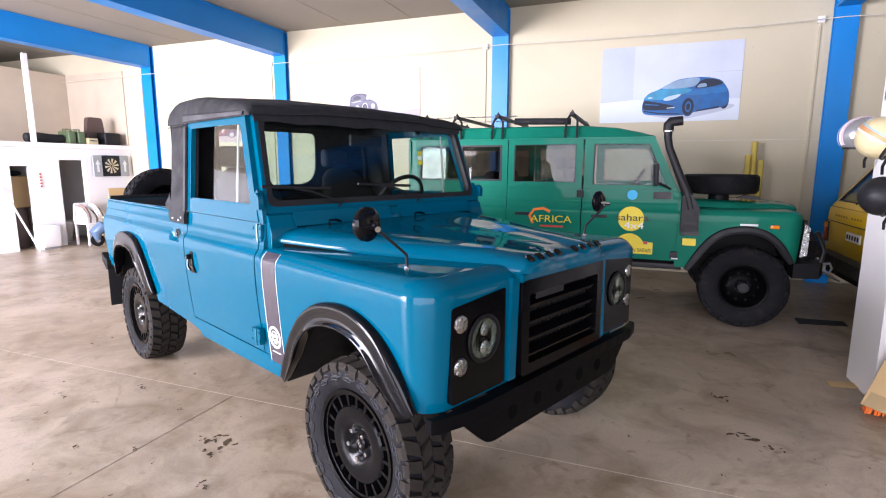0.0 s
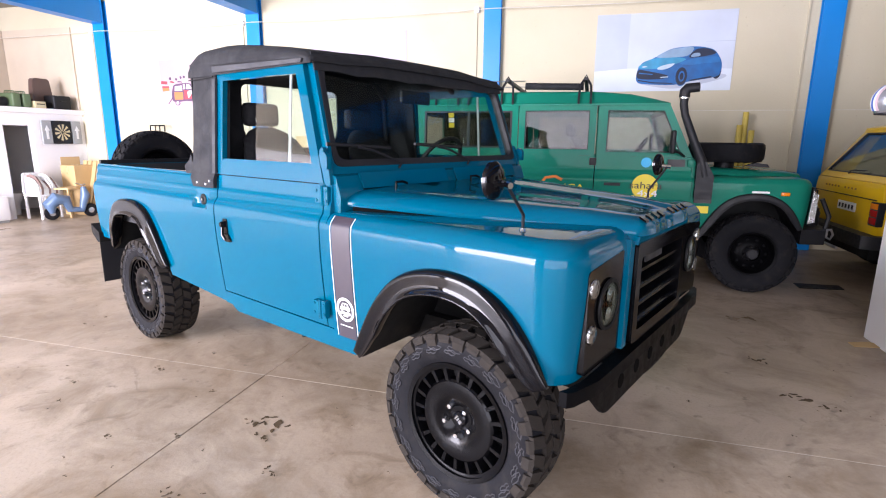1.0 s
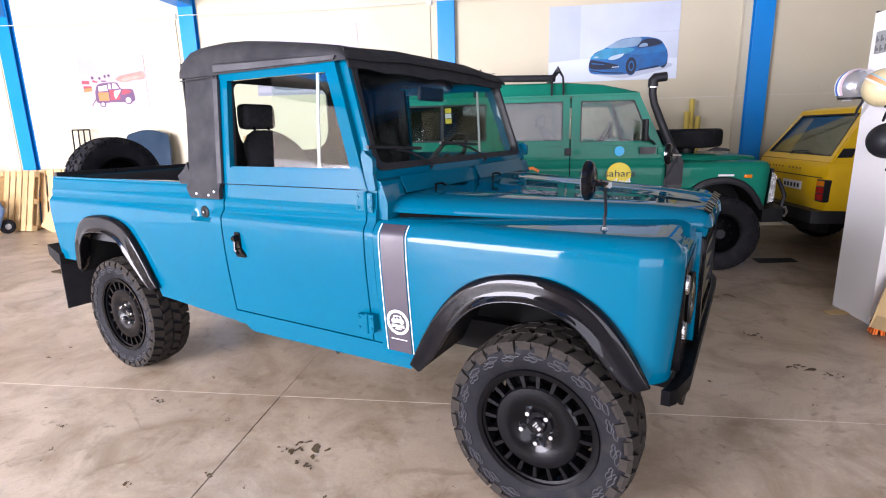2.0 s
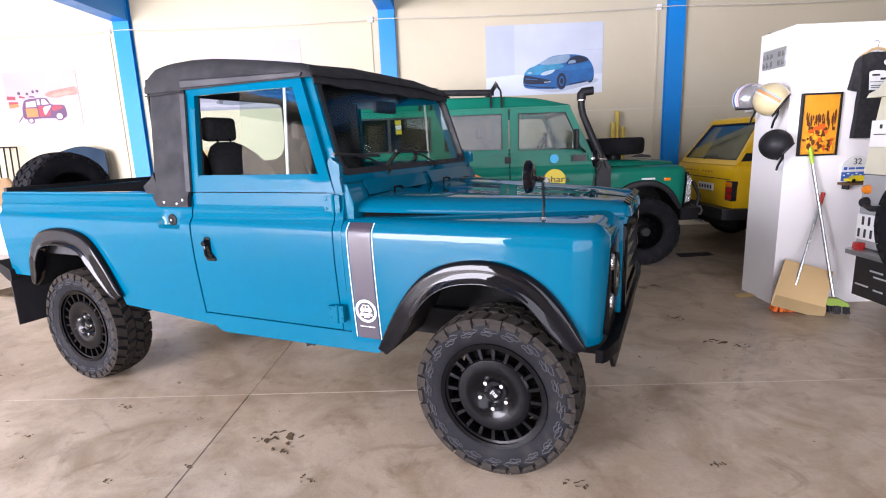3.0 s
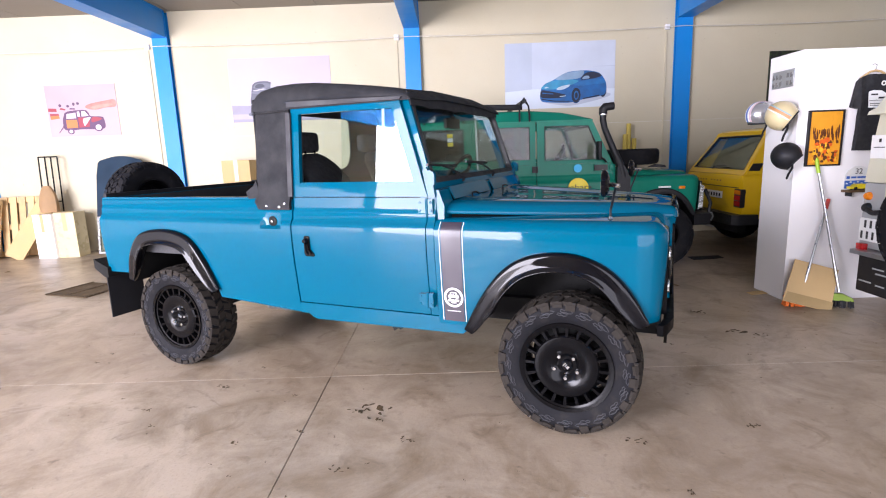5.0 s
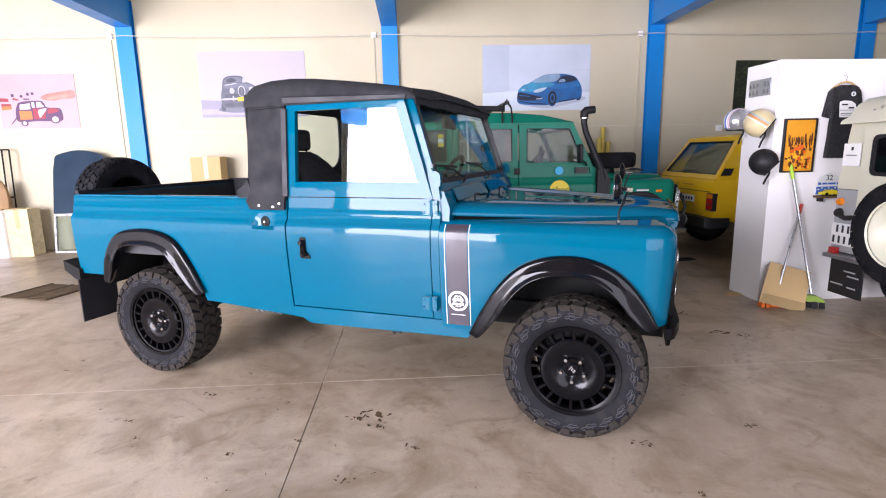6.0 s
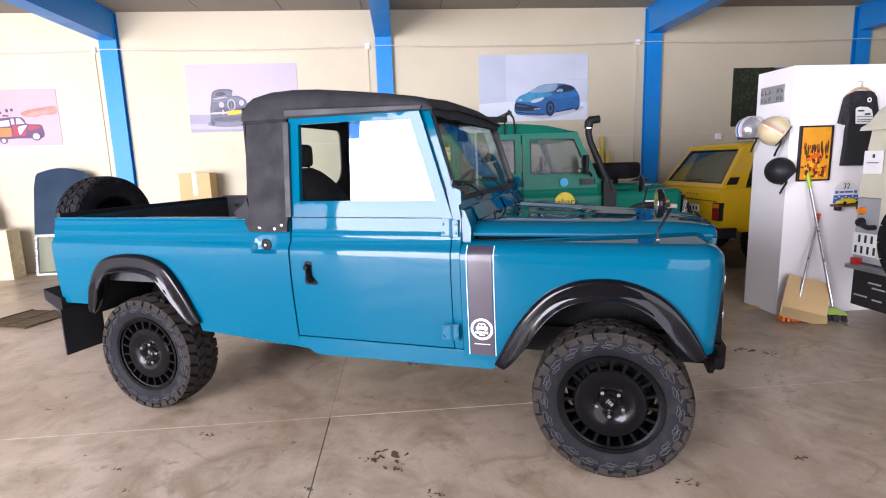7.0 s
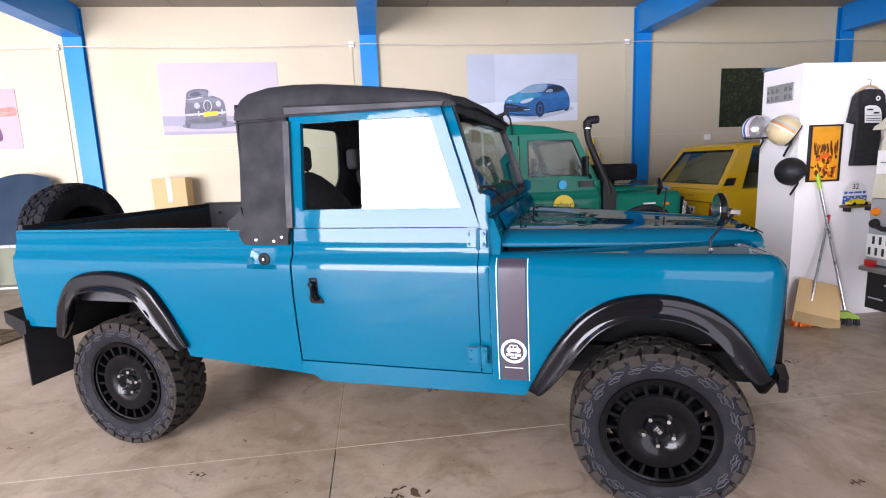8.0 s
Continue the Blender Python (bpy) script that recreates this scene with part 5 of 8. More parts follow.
# ---- the green estate, parked along the rear wall ----
def make_green():
    m = MB @ pose(1.683, 3.775, 0) @ Matrix.Scale(0.971, 4)
    car = thing("off_road_estate", m, "green five-door off-road estate with roof bars, snorkel and stickers", "off-road car")
    G = M["green"]
    chassis(car, -3.5, 0.44)
    low = low_edge(ARCH_REAR, 0.66, 0.62)
    lev = [l for l in SIDE if l[0] < 1.2] + [(1.205, 0.040), (1.33, 0.046)]
    for mirror in (False, True):
        s = 1 if mirror else -1

        def put(name, bm, mt, par, lab=""):
            if mirror:
                flip_y(bm)
            return part(name, bm, mt, par, lab)
        front_wing(car, G, mirror, x_rear=-0.62)
        arch_flare(car, M["black"], ARCH_FRONT, mirror, 0.034, 0.052, "matt black front arch trim")
        arch_flare(car, M["black"], ARCH_REAR, mirror, 0.034, 0.052, "matt black rear arch trim")
        panel("rear_side", -3.55, -2.372, lev, low, G, car, mirror=mirror, arch=ARCH_REAR)
        for nm, x0, x1, up in (("front_door", -1.555, -0.625, [(-1.55, 1.332), (-0.635, 1.332), (-0.665, 1.40), (-0.875, 1.84), (-1.55, 1.845)]), ("rear_door", -2.365, -1.565, [(-2.365, 1.332), (-1.57, 1.332), (-1.57, 1.50), (-1.57, 1.845), (-2.365, 1.845)])):
            dr = panel(nm, x0, x1, [l for l in lev if l[0] > 0.6], lambda x: 0.58, G, car, mirror=mirror)
            if nm == "front_door":
                inn = [(-1.46, 1.375), (-0.745, 1.375), (-0.765, 1.42), (-0.925, 1.785), (-1.46, 1.79)]
            else:
                inn = [(-2.30, 1.395), (-1.64, 1.395), (-1.64, 1.5), (-1.64, 1.79), (-2.30, 1.79)]
            bm = bmesh.new()
            ring_prism(bm, up, round_poly(inn, 0.0, 0), "y", -0.80, -0.775)
            fr = put("window_frame", sheared(bm, 1.33, 0.06), G, dr)
            bm = bmesh.new()
            c = Vector((sum(p[0] for p in inn) / 5, sum(p[1] for p in inn) / 5))
            inn2 = [tuple(c + (Vector(p) - c) * 0.972) for p in inn]
            ring_prism(bm, inn, inn2, "y", -0.806, -0.77)
            put("rubber_seal", sheared(bm, 1.33, 0.06), M["black"], dr)
            bm = bmesh.new()
            prism(bm, inn2, "y", -0.79, -0.786)
            g = put("window_pane", sheared(bm, 1.33, 0.06), M["far_glass"] if mirror else M["tint"] if nm == "rear_door" else M["front_pane"], dr)
            g.visible_shadow = False
            bm = bmesh.new()
            box(bm, x0 + 0.10, x0 + 0.26, -0.85, -0.83, 1.035, 1.065)
            put("handle", bevel(bm, 0.006), M["black"], dr, "black door handle")
            for z in (0.68, 1.275):
                bm = bbox(x1 - 0.05, x1 + 0.02, -0.848 + (0.03 if z > 1 else 0.006), -0.80, z - 0.038, z + 0.038, 0.006)
                put("hinge", bm, M["black"] if z < 1 or nm == "rear_door" else G, dr)
        # quarter window
        up = [(-3.55, 1.332), (-2.375, 1.332), (-2.375, 1.845), (-3.55, 1.845)]
        inn = [(-3.42, 1.40), (-2.44, 1.40), (-2.44, 1.79), (-3.42, 1.79)]
        bm = bmesh.new()
        ring_prism(bm, up, inn, "y", -0.80, -0.775)
        q = put("quarter_panel", sheared(bm, 1.33, 0.06), G, car)
        bm = bmesh.new()
        ring_prism(bm, inn, [(-3.40, 1.418), (-2.46, 1.418), (-2.46, 1.772), (-3.40, 1.772)], "y", -0.806, -0.77)
        box(bm, -2.93, -2.90, -0.804, -0.782, 1.41, 1.78)
        put("rubber_seal", sheared(bm, 1.33, 0.06), M["black"], q)
        bm = bmesh.new()
        prism(bm, inn, "y", -0.79, -0.786)
        g = put("window_pane", sheared(bm, 1.33, 0.06), M["tint"], q)
        g.visible_shadow = False
        bm = bmesh.new()
        box(bm, -0.63, -0.60, -0.815, -0.76, 0.58, 1.30)
        put("door_pillar", bm, G, car)
        bm = bbox(-3.5, -0.56, -0.80, -0.76, 0.53, 0.585, 0.008)
        put("sill", bm, M["black"], car)
        # headlamp panel and bright corner
        bm = bmesh.new()
        prism(bm, round_poly(rect(-0.78, -0.40, 0.70, 1.07), 0.02, 3), "x", 0.455, 0.48)
        hp = put("headlamp_panel", bevel(bm, 0.004), M["black"], car)
        bm = bmesh.new()
        lathe(bm, [(0, 0.50), (0.07, 0.49), (0.09, 0.48)], "x", (0, -0.55, 0.9), 24)
        put("headlamp_lens", bm, M["lens_clear"], hp)
        bm = bmesh.new()
        prism(bm, [(0.44, 0.72), (0.50, 0.74), (0.505, 1.0), (0.46, 1.04)], "y", -0.79, -0.765)
        put("lamp_guard", bm, M["lens_clear"], hp, "bright lamp guard")
        bm = bbox(0.17, 0.245, -0.858, -0.828, 0.985, 1.02, 0.008)
        put("indicator", bm, M["lens_amber"], car, "amber side indicator")
        # door mirror on a short arm
        bm = bmesh.new()
        tube(bm, [(-0.71, -0.80, 1.34), (-0.76, -0.90, 1.37), (-0.83, -0.96, 1.40)], 0.012, 8)
        mr = put("mirror_arm", bm, M["black"], car)
        bm = bbox(-0.87, -0.83, -1.04, -0.90, 1.37, 1.59, 0.02, 3)
        put("mirror_head", bm, M["black"], mr)
        seat(car, s * 0.40)
    four_wheels(STEEL, car, 0.72, 0.40)
    make_bonnet(car, G)
    scuttle(car, G)
    windscreen(car, G)
    # roof
    st = [(-0.875, 1.835), (-0.90, 1.862), (-1.0, 1.90), (-1.25, 1.955), (-1.6, 1.985), (-2.2, 1.99), (-3.0, 1.99), (-3.45, 1.98), (-3.55, 1.95), (-3.57, 1.86)]
    rings = []
    for x, zt in st:
        half = [(0.775, 1.845), (0.782, 1.855), (0.755, 1.868 + max(0, zt - 1.88) * 0.1), (0.735, 1.85 + (zt - 1.85) * 0.8), (0.70, 1.85 + (zt - 1.85) * 0.97), (0.55, zt + 0.008), (0.2, zt + 0.02)]
        half = [(y, min(z, zt + 0.02)) for y, z in half]
        rings.append([(x, -y, z) for y, z in half] + [(x, y, z) for y, z in half[::-1]])
    bm = bmesh.new()
    loft(bm, rings)
    part("roof", bm, G, car, "", smooth=45)
    bm = bmesh.new()
    box(bm, -3.56, -0.88, -0.792, -0.775, 1.838, 1.856)
    box(bm, -3.56, -0.88, 0.775, 0.792, 1.838, 1.856)
    part("rain_gutter", bm, G, car)
    # dark awning tube and cross bars with clamps
    bm = bmesh.new()
    tube(bm, [(-2.32, -0.70, 2.045), (-1.72, -0.70, 2.03)], 0.035, 12)
    part("awning_tube", bm, M["canvas"], car, "dark rolled awning on the roof edge")
    for x in (-1.70, -2.50, -2.98, -3.35):
        bm = bmesh.new()
        box(bm, x - 0.02, x + 0.02, -0.80, 0.80, 2.085, 2.115)
        br = part("roof_bar", bm, M["black"], car)
        for y in (-0.74, 0.74):
            bm = bmesh.new()
            for d in (-0.06, 0.06):
                tube(bm, [(x + d, y * 1.06, 1.85), (x + d, y * 1.05, 1.93), (x + d * 0.9, y, 2.04), (x, y * 0.97, 2.12)], 0.012, 6)
            tube(bm, [(x - 0.05, y, 2.05), (x, y, 2.14), (x + 0.05, y, 2.05)], 0.010, 6)
            part("bar_clamp", bm, M["black"], br)
    for y in (-0.45, 0.2):
        bm = bmesh.new()
        tube(bm, [(-3.4, y, 2.13), (-2.35, y, 2.125)], 0.006, 6)
        part("rack_wire", bm, M["steel"], car)
    # snorkel
    bm = bmesh.new()
    prism(bm, round_poly([(-0.60, 0.93), (-0.44, 0.93), (-0.44, 1.16), (-0.52, 1.30), (-0.60, 1.28)], 0.02, 3), "y", -0.90, -0.82)
    sn = part("snorkel", bevel(bm, 0.015, 2), M["black"], car, "black raised air intake")
    bm = bmesh.new()
    tube(bm, [(-0.52, -0.86, 1.15), (-0.56, -0.86, 1.30), (-0.64, -0.855, 1.48), (-0.745, -0.83, 1.74), (-0.765, -0.82, 1.84), (-0.765, -0.82, 1.92)], [0.05, 0.048, 0.04, 0.036, 0.038, 0.04], 12)
    part("pipe", bm, M["black"], sn)
    bm = bmesh.new()
    tube(bm, [(-0.765, -0.82, 1.90), (-0.765, -0.82, 1.96), (-0.74, -0.82, 1.99), (-0.64, -0.82, 2.0)], [0.05, 0.052, 0.05, 0.045], 12)
    part("intake_head", bm, M["black"], sn)
    bm = bmesh.new()
    tube(bm, [(-0.765, -0.82, 1.895), (-0.765, -0.82, 1.905)], 0.053, 12)
    part("hose_clip", bm, M["chrome"], sn)
    # spare tyre lying on the bonnet
    bm = bmesh.new()
    lathe(bm, [(0, -0.10), (0.30, -0.10), (0.352, -0.092), (0.372, -0.06), (0.374, 0.05), (0.368, 0.085), (0.345, 0.102), (0.30, 0.105), (0.22, 0.09), (0.20, 0.03), (0, 0.02)], "z", (-0.19, -0.10, 1.375), 48)
    w = part("spare_tyre", bm, M["rubber"], car, "smooth black spare tyre lying flat on the bonnet")
    bm = bmesh.new()
    lathe(bm, [(0, 1.20), (0.10, 1.20), (0.10, 1.276), (0, 1.276)], "z", (-0.19, -0.10, 0), 20)
    part("spare_mount", bm, M["black"], car)
    # wiper arm and bonnet stays
    bm = bmesh.new()
    prism(bm, [(-0.1, 1.25), (0.12, 1.24), (0.10, 1.27), (0.0, 1.285)], "y", -0.58, -0.5)
    part("bonnet_catch", bm, M["black"], car)
    # winch bumper with shackle
    bm = bmesh.new()
    prism(bm, [(0.40, -0.80), (0.62, -0.76), (0.70, -0.55), (0.70, 0.55), (0.62, 0.76), (0.40, 0.80)], "z", 0.52, 0.66)
    bp = part("winch_bumper", bevel(bm, 0.012), M["black"], car, "black steel winch bumper")
    bm = bmesh.new()
    tube(bm, [(0.56, -0.3, 0.74), (0.56, 0.3, 0.74)], 0.075, 14)
    box(bm, 0.46, 0.66, -0.44, -0.30, 0.66, 0.84)
    box(bm, 0.46, 0.66, 0.30, 0.44, 0.66, 0.84)
    part("winch", bm, M["chassis"], bp)
    bm = bmesh.new()
    box(bm, 0.70, 0.74, -0.50, -0.42, 0.56, 0.62)
    tube(bm, [(0.73, -0.46, 0.56), (0.78, -0.46, 0.53), (0.80, -0.46, 0.58), (0.78, -0.46, 0.63), (0.73, -0.46, 0.62)], 0.012, 8)
    part("shackle", bm, M["galv"], bp)
    for y in (-0.62, -0.36):
        bm = bmesh.new()
        tube(bm, [(0.66, y, 0.66), (0.68, y, 0.78), (0.60, y, 0.95)], 0.022, 8)
        part("bull_bar_post", bm, M["black"], bp)
    bm = bmesh.new()
    box(bm, 0.40, 0.44, -0.40, 0.40, 0.69, 1.1)
    for k in range(9):
        box(bm, 0.44, 0.45, -0.38, 0.38, 0.72 + 0.042 * k, 0.735 + 0.042 * k)
    part("grille", bm, M["black"], car)
    # stickers on the right-hand side
    y = -0.856

    def disc(cx, cz, r, mt, yy, lab=""):
        bm = bmesh.new()
        lathe(bm, [(0, yy - 0.002), (r, yy - 0.002), (r, yy), (0, yy)], "y", (cx, 0, cz), 28)
        return part("sticker", bm, mt, car, lab)
    wm = pose(0, 0, 0, 90, 0, 0)
    s1 = disc(-1.06, 1.035, 0.125, M["yellow_print"], y, "round yellow sticker")
    letters("sahara", 0.10, 0.001, M["black_print"], s1, pose(-1.05, y - 0.006, 1.045, 90, 0, 0), width=0.31)
    letters("4x4", 0.09, 0.001, M["white"], s1, pose(-1.03, y - 0.006, 0.965, 90, 0, 0), width=0.19)
    bm = bmesh.new()
    pts = [(-1.20 + 0.36 * k / 12, 0.80 + 0.085 * math.sin(math.pi * min(1.0, k / 9)) ** 0.7) for k in range(13)]
    prism(bm, [(-0.84, 0.68), (-1.20, 0.68)] + pts, "y", y, y + 0.006)
    s2 = part("sticker", bm, M["yellow_print"], car, "yellow arched rally sticker")
    letters("AFRICAN SAFARI", 0.06, 0.001, M["black_print"], s2, pose(-1.015, y - 0.004, 0.715, 90, 0, 0), width=0.33)
    bm = bmesh.new()
    box(bm, -0.93, -0.89, y - 0.003, y, 0.78, 0.81)
    part("sticker_mark", bm, M["red_print"], s2)
    bm = bmesh.new()
    tube(bm, [(-2.06, y, 0.95), (-2.10, y, 1.03), (-2.05, y, 1.10), (-1.95, y, 1.115), (-1.88, y, 1.08)], 0.016, 6)
    for v in bm.verts:
        v.co.y = y + (v.co.y - y) * 0.1
    s3 = part("sticker", bm, M["orange_print"], car, "orange outline sticker with yellow lettering")
    letters("AFRICA", 0.105, 0.001, M["yellow_print"], s3, pose(-1.87, y - 0.006, 1.0, 90, 0, 0), width=0.44)
    bm = bmesh.new()
    box(bm, -1.98, -1.74, y - 0.002, y, 0.915, 0.935)
    part("sticker_line", bm, M["red_print"], s3)
    disc(-1.06, 1.275, 0.05, M["cyan_print"], y + 0.03, "round light blue sticker")
    for x0, x1, z0, z1, k, lab in ((-0.59, -0.43, 0.890, 0.930, "black_print", "small dark word sticker shown as a bar"), (-0.57, -0.45, 0.79, 0.86, "yellow_print", "small yellow sticker"), (-0.08, 0.07, 1.005, 1.024, "white", "white word sticker shown as a bar"), (-0.86, -0.70, 1.24, 1.31, "black_print", "dark door sticker"), (-0.66, -0.60, 0.645, 0.657, "white", "small pale script sticker")):
        bm = bmesh.new()
        box(bm, x0, x1, y + (0.028 if z0 > 1.2 else 0) - (0.005 if k == "black_print" else 0.002), y + 0.01 + (0.028 if z0 > 1.2 else 0), z0, z1)
        part("sticker", bm, M[k], car, lab)
    # cabin inside
    bm = bmesh.new()
    box(bm, -3.5, -0.65, -0.76, 0.76, 0.62, 0.68)
    box(bm, -0.78, -0.70, -0.76, 0.76, 0.66, 1.29)
    part("cabin_floor", bm, M["dark"], car)
    bm = bmesh.new()
    prism(bm, [(-0.78, 1.05), (-0.98, 1.08), (-1.0, 1.24), (-0.94, 1.31), (-0.78, 1.31)], "y", -0.745, 0.745)
    part("dashboard", bevel(bm, 0.015), M["black"], car)
    steering_wheel(car, 0.38, z=1.36)
    bm = bbox(-2.6, -2.1, -0.65, 0.65, 0.9, 1.05, 0.05)
    part("rear_bench", bm, M["dark"], car)
    part("rear_bench_back", bbox(-2.68, -2.56, -0.65, 0.65, 1.0, 1.5, 0.05), M["dark"], car)
    bm = bmesh.new()
    ring_prism(bm, rect(-0.80, 0.80, 0.60, 1.86), rect(-0.45, 0.45, 1.36, 1.76), "x", -3.56, -3.535)
    part("rear_panel", bm, G, car)


make_green()


# ---- the yellow car behind the partition, rear towards the camera ----
M["badge_brown"] = mat("dull_brown_badge", (0.22, 0.11, 0.01), 0.5, 0, 0.1, 20)


def make_yellow():
    m = MB @ pose(2.83, 4.17, 0) @ Matrix.Scale(0.926, 4)
    car = thing("estate_car", m, "yellow three-door off-road estate car with dark rear window and black bumper", "car")
    Y = M["yellow"]
    W = 0.89
    # lower body: sections along the car
    bm = bmesh.new()
    rings = []
    for x, z0, zt, w in ((0.0, 0.60, 1.10, 0.80), (0.02, 0.56, 1.14, 0.855), (0.12, 0.54, 1.155, W), (1.2, 0.52, 1.16, W), (3.2, 0.52, 1.15, W), (4.3, 0.52, 1.08, 0.86), (4.42, 0.58, 1.0, 0.80)):
        half = [(w * 0.95, z0), (w, z0 + 0.10), (w * 1.0, (z0 + zt) / 2), (w * 0.985, zt - 0.10), (w * 0.955, zt - 0.02), (w * 0.92, zt)]
        rings.append([(x, -y, z) for y, z in half] + [(x, y, z) for y, z in half[::-1]])
    loft(bm, rings)
    part("body", bm, Y, car, "", smooth=40)
    # rear pillar frame with the window
    sl = pose(0.045, 0, 1.145, 0, 34, 0)
    h = 0.72
    bm = bmesh.new()
    ring_prism(bm, [(-0.815, 0), (0.815, 0), (0.66, h), (-0.66, h)], [(-0.735, 0.075), (0.735, 0.075), (0.60, h - 0.075), (-0.60, h - 0.075)], "x", -0.01, 0.04)
    fr = part("tailgate_frame", bevel(bm, 0.01, 2, 50), Y, car, "", sl)
    bm = bmesh.new()
    ring_prism(bm, [(-0.735, 0.075), (0.735, 0.075), (0.60, h - 0.075), (-0.60, h - 0.075)], [(-0.72, 0.09), (0.72, 0.09), (0.588, h - 0.09), (-0.588, h - 0.09)], "x", -0.014, 0.03)
    part("rubber_seal", bm, M["black"], fr)
    bm = bmesh.new()
    prism(bm, [(-0.72, 0.09), (0.72, 0.09), (0.588, h - 0.09), (-0.588, h - 0.09)], "x", 0.0, 0.004)
    g = part("rear_window", bm, M["tint_green"], fr)
    g.visible_shadow = False
    bm = bmesh.new()
    tube(bm, [(-0.02, 0.1, 0.06), (-0.03, 0.08, 0.10), (-0.025, -0.25, 0.12)], 0.008, 6)
    part("rear_wiper", bm, M["black"], fr)
    # roof and side pillars
    bm = bmesh.new()
    rings = []
    for x, z, w in ((0.40, 1.735, 0.66), (0.46, 1.765, 0.67), (0.8, 1.785, 0.68), (2.2, 1.78, 0.68), (2.7, 1.72, 0.66)):
        half = [(w + 0.02, z - 0.045), (w + 0.018, z - 0.02), (w - 0.03, z), (0.3, z + 0.012)]
        rings.append([(x, -y, q) for y, q in half] + [(x, y, q) for y, q in half[::-1]])
    loft(bm, rings)
    part("roof", bm, Y, car)
    bm = bmesh.new()
    box(bm, 0.385, 0.45, -0.62, 0.62, 1.722, 1.742)
    part("roof_lip", bm, Y, car)
    for s in (-1, 1):
        for poly, mt, nm in (([(0.05, 1.14), (0.36, 1.14), (0.62, 1.74), (0.43, 1.74)], Y, "rear_pillar"), ([(0.36, 1.15), (1.55, 1.15), (1.55, 1.73), (0.62, 1.73)], M["tint_green"], "side_window"), ([(1.55, 1.14), (1.66, 1.14), (1.66, 1.74), (1.55, 1.74)], Y, "door_pillar"), ([(1.66, 1.15), (2.95, 1.15), (2.62, 1.70), (1.66, 1.73)], M["tint_green"], "door_window")):
            bm = bmesh.new()
            prism(bm, poly, "y", -0.845, -0.815)
            sheared(bm, 1.14, 0.27)
            if s > 0:
                flip_y(bm)
            o = part(nm, bm, mt, car)
            if "window" in nm:
                o.visible_shadow = False
        bm = bmesh.new()
        prism(bm, [(0.09, 1.20), (0.24, 1.20), (0.30, 1.30), (0.16, 1.30)], "y", -0.852, -0.84)
        sheared(bm, 1.14, 0.27)
        if s > 0:
            flip_y(bm)
        part("pillar_vent", bm, M["black"], car)
        # tail lamp cluster
        bm = bbox(-0.015, 0.06, s * 0.78 - 0.085, s * 0.78 + 0.085, 0.70, 0.955, 0.012)
        tl = part("tail_lamp", bm, M["black"], car)
        for z0, z1, k in ((0.72, 0.79, "lens_red"), (0.80, 0.87, "lens_red"), (0.88, 0.94, "lens_amber")):
            bm = bbox(-0.022, 0.0, s * 0.78 - 0.072, s * 0.78 + 0.072, z0, z1, 0.006)
            part("lens", bm, M[k], tl)
    # tailgate details
    bm = bmesh.new()
    box(bm, -0.006, 0.03, -0.78, 0.78, 0.965, 0.975)
    part("tailgate_seam", bm, M["black"], car)
    for k in range(10):
        y = 0.48 - 0.085 * k
        if k == 5:
            continue
        bm = bbox(-0.006, 0.012, y - 0.016, y + 0.016, 1.04, 1.062, 0.002, 1)
        part("badge_block", bm, M["badge_brown"], car)
    bm = bbox(-0.016, 0.004, -0.36, 0.06, 0.795, 0.895, 0.006)
    pl = part("number_plate", bm, M["white"], car, "white number plate with plain bars")
    for k in range(5):
        bm = bmesh.new()
        box(bm, -0.019, -0.015, 0.005 - 0.078 * k - 0.022, 0.005 - 0.078 * k + 0.016, 0.82, 0.868)
        part("plate_bar", bm, M["canvas_edge"], pl)
    bm = bmesh.new()
    prism(bm, [(-0.14, -0.90), (-0.14, 0.90), (-0.06, 0.95), (0.20, 0.95), (0.20, 0.90), (0.0, 0.86), (0.0, -0.86), (0.20, -0.90), (0.20, -0.95), (-0.06, -0.95)], "z", 0.47, 0.61)
    bp = part("rear_bumper", bevel(bm, 0.015), M["black"], car, "black rear bumper")
    bm = bmesh.new()
    box(bm, -0.02, 0.1, -0.84, 0.84, 0.35, 0.50)
    part("rear_valance", bm, M["chassis"], car)
    bm = bmesh.new()
    tube(bm, [(-0.16, 0.2, 0.36), (-0.22, 0.2, 0.38), (-0.22, 0.2, 0.52)], 0.02, 10)
    lathe(bm, [(0, 0.05), (0.025, 0.03), (0.025, 0.0), (0, 0)], "z", (-0.22, 0.2, 0.51), 14)
    part("tow_ball", bm, M["chrome"], bp)
    bm = bmesh.new()
    tube(bm, [(-0.18, 0.14, 0.40), (-0.18, -0.50, 0.40)], 0.016, 8)
    part("tow_bar", bm, M["galv"], bp)
    for x in (0.85, 3.4):
        STEEL.put(car, pose(x, -0.74, 0.38, 0, 0, 0)).scale = (0.95, 0.95, 0.95)
        STEEL.put(car, pose(x, 0.74, 0.38, 0, 0, 180)).scale = (0.95, 0.95, 0.95)
    bm = bmesh.new()
    box(bm, 0.25, 3.0, -0.7, 0.7, 0.6, 0.75)
    box(bm, 0.9, 1.1, -0.65, 0.65, 0.75, 1.35)
    box(bm, 1.9, 2.1, -0.65, 0.65, 0.75, 1.40)
    part("cabin", bm, mat("faded_beige_trim", (0.20, 0.17, 0.12), 0.8), car, "faded beige seats and floor")


make_yellow()


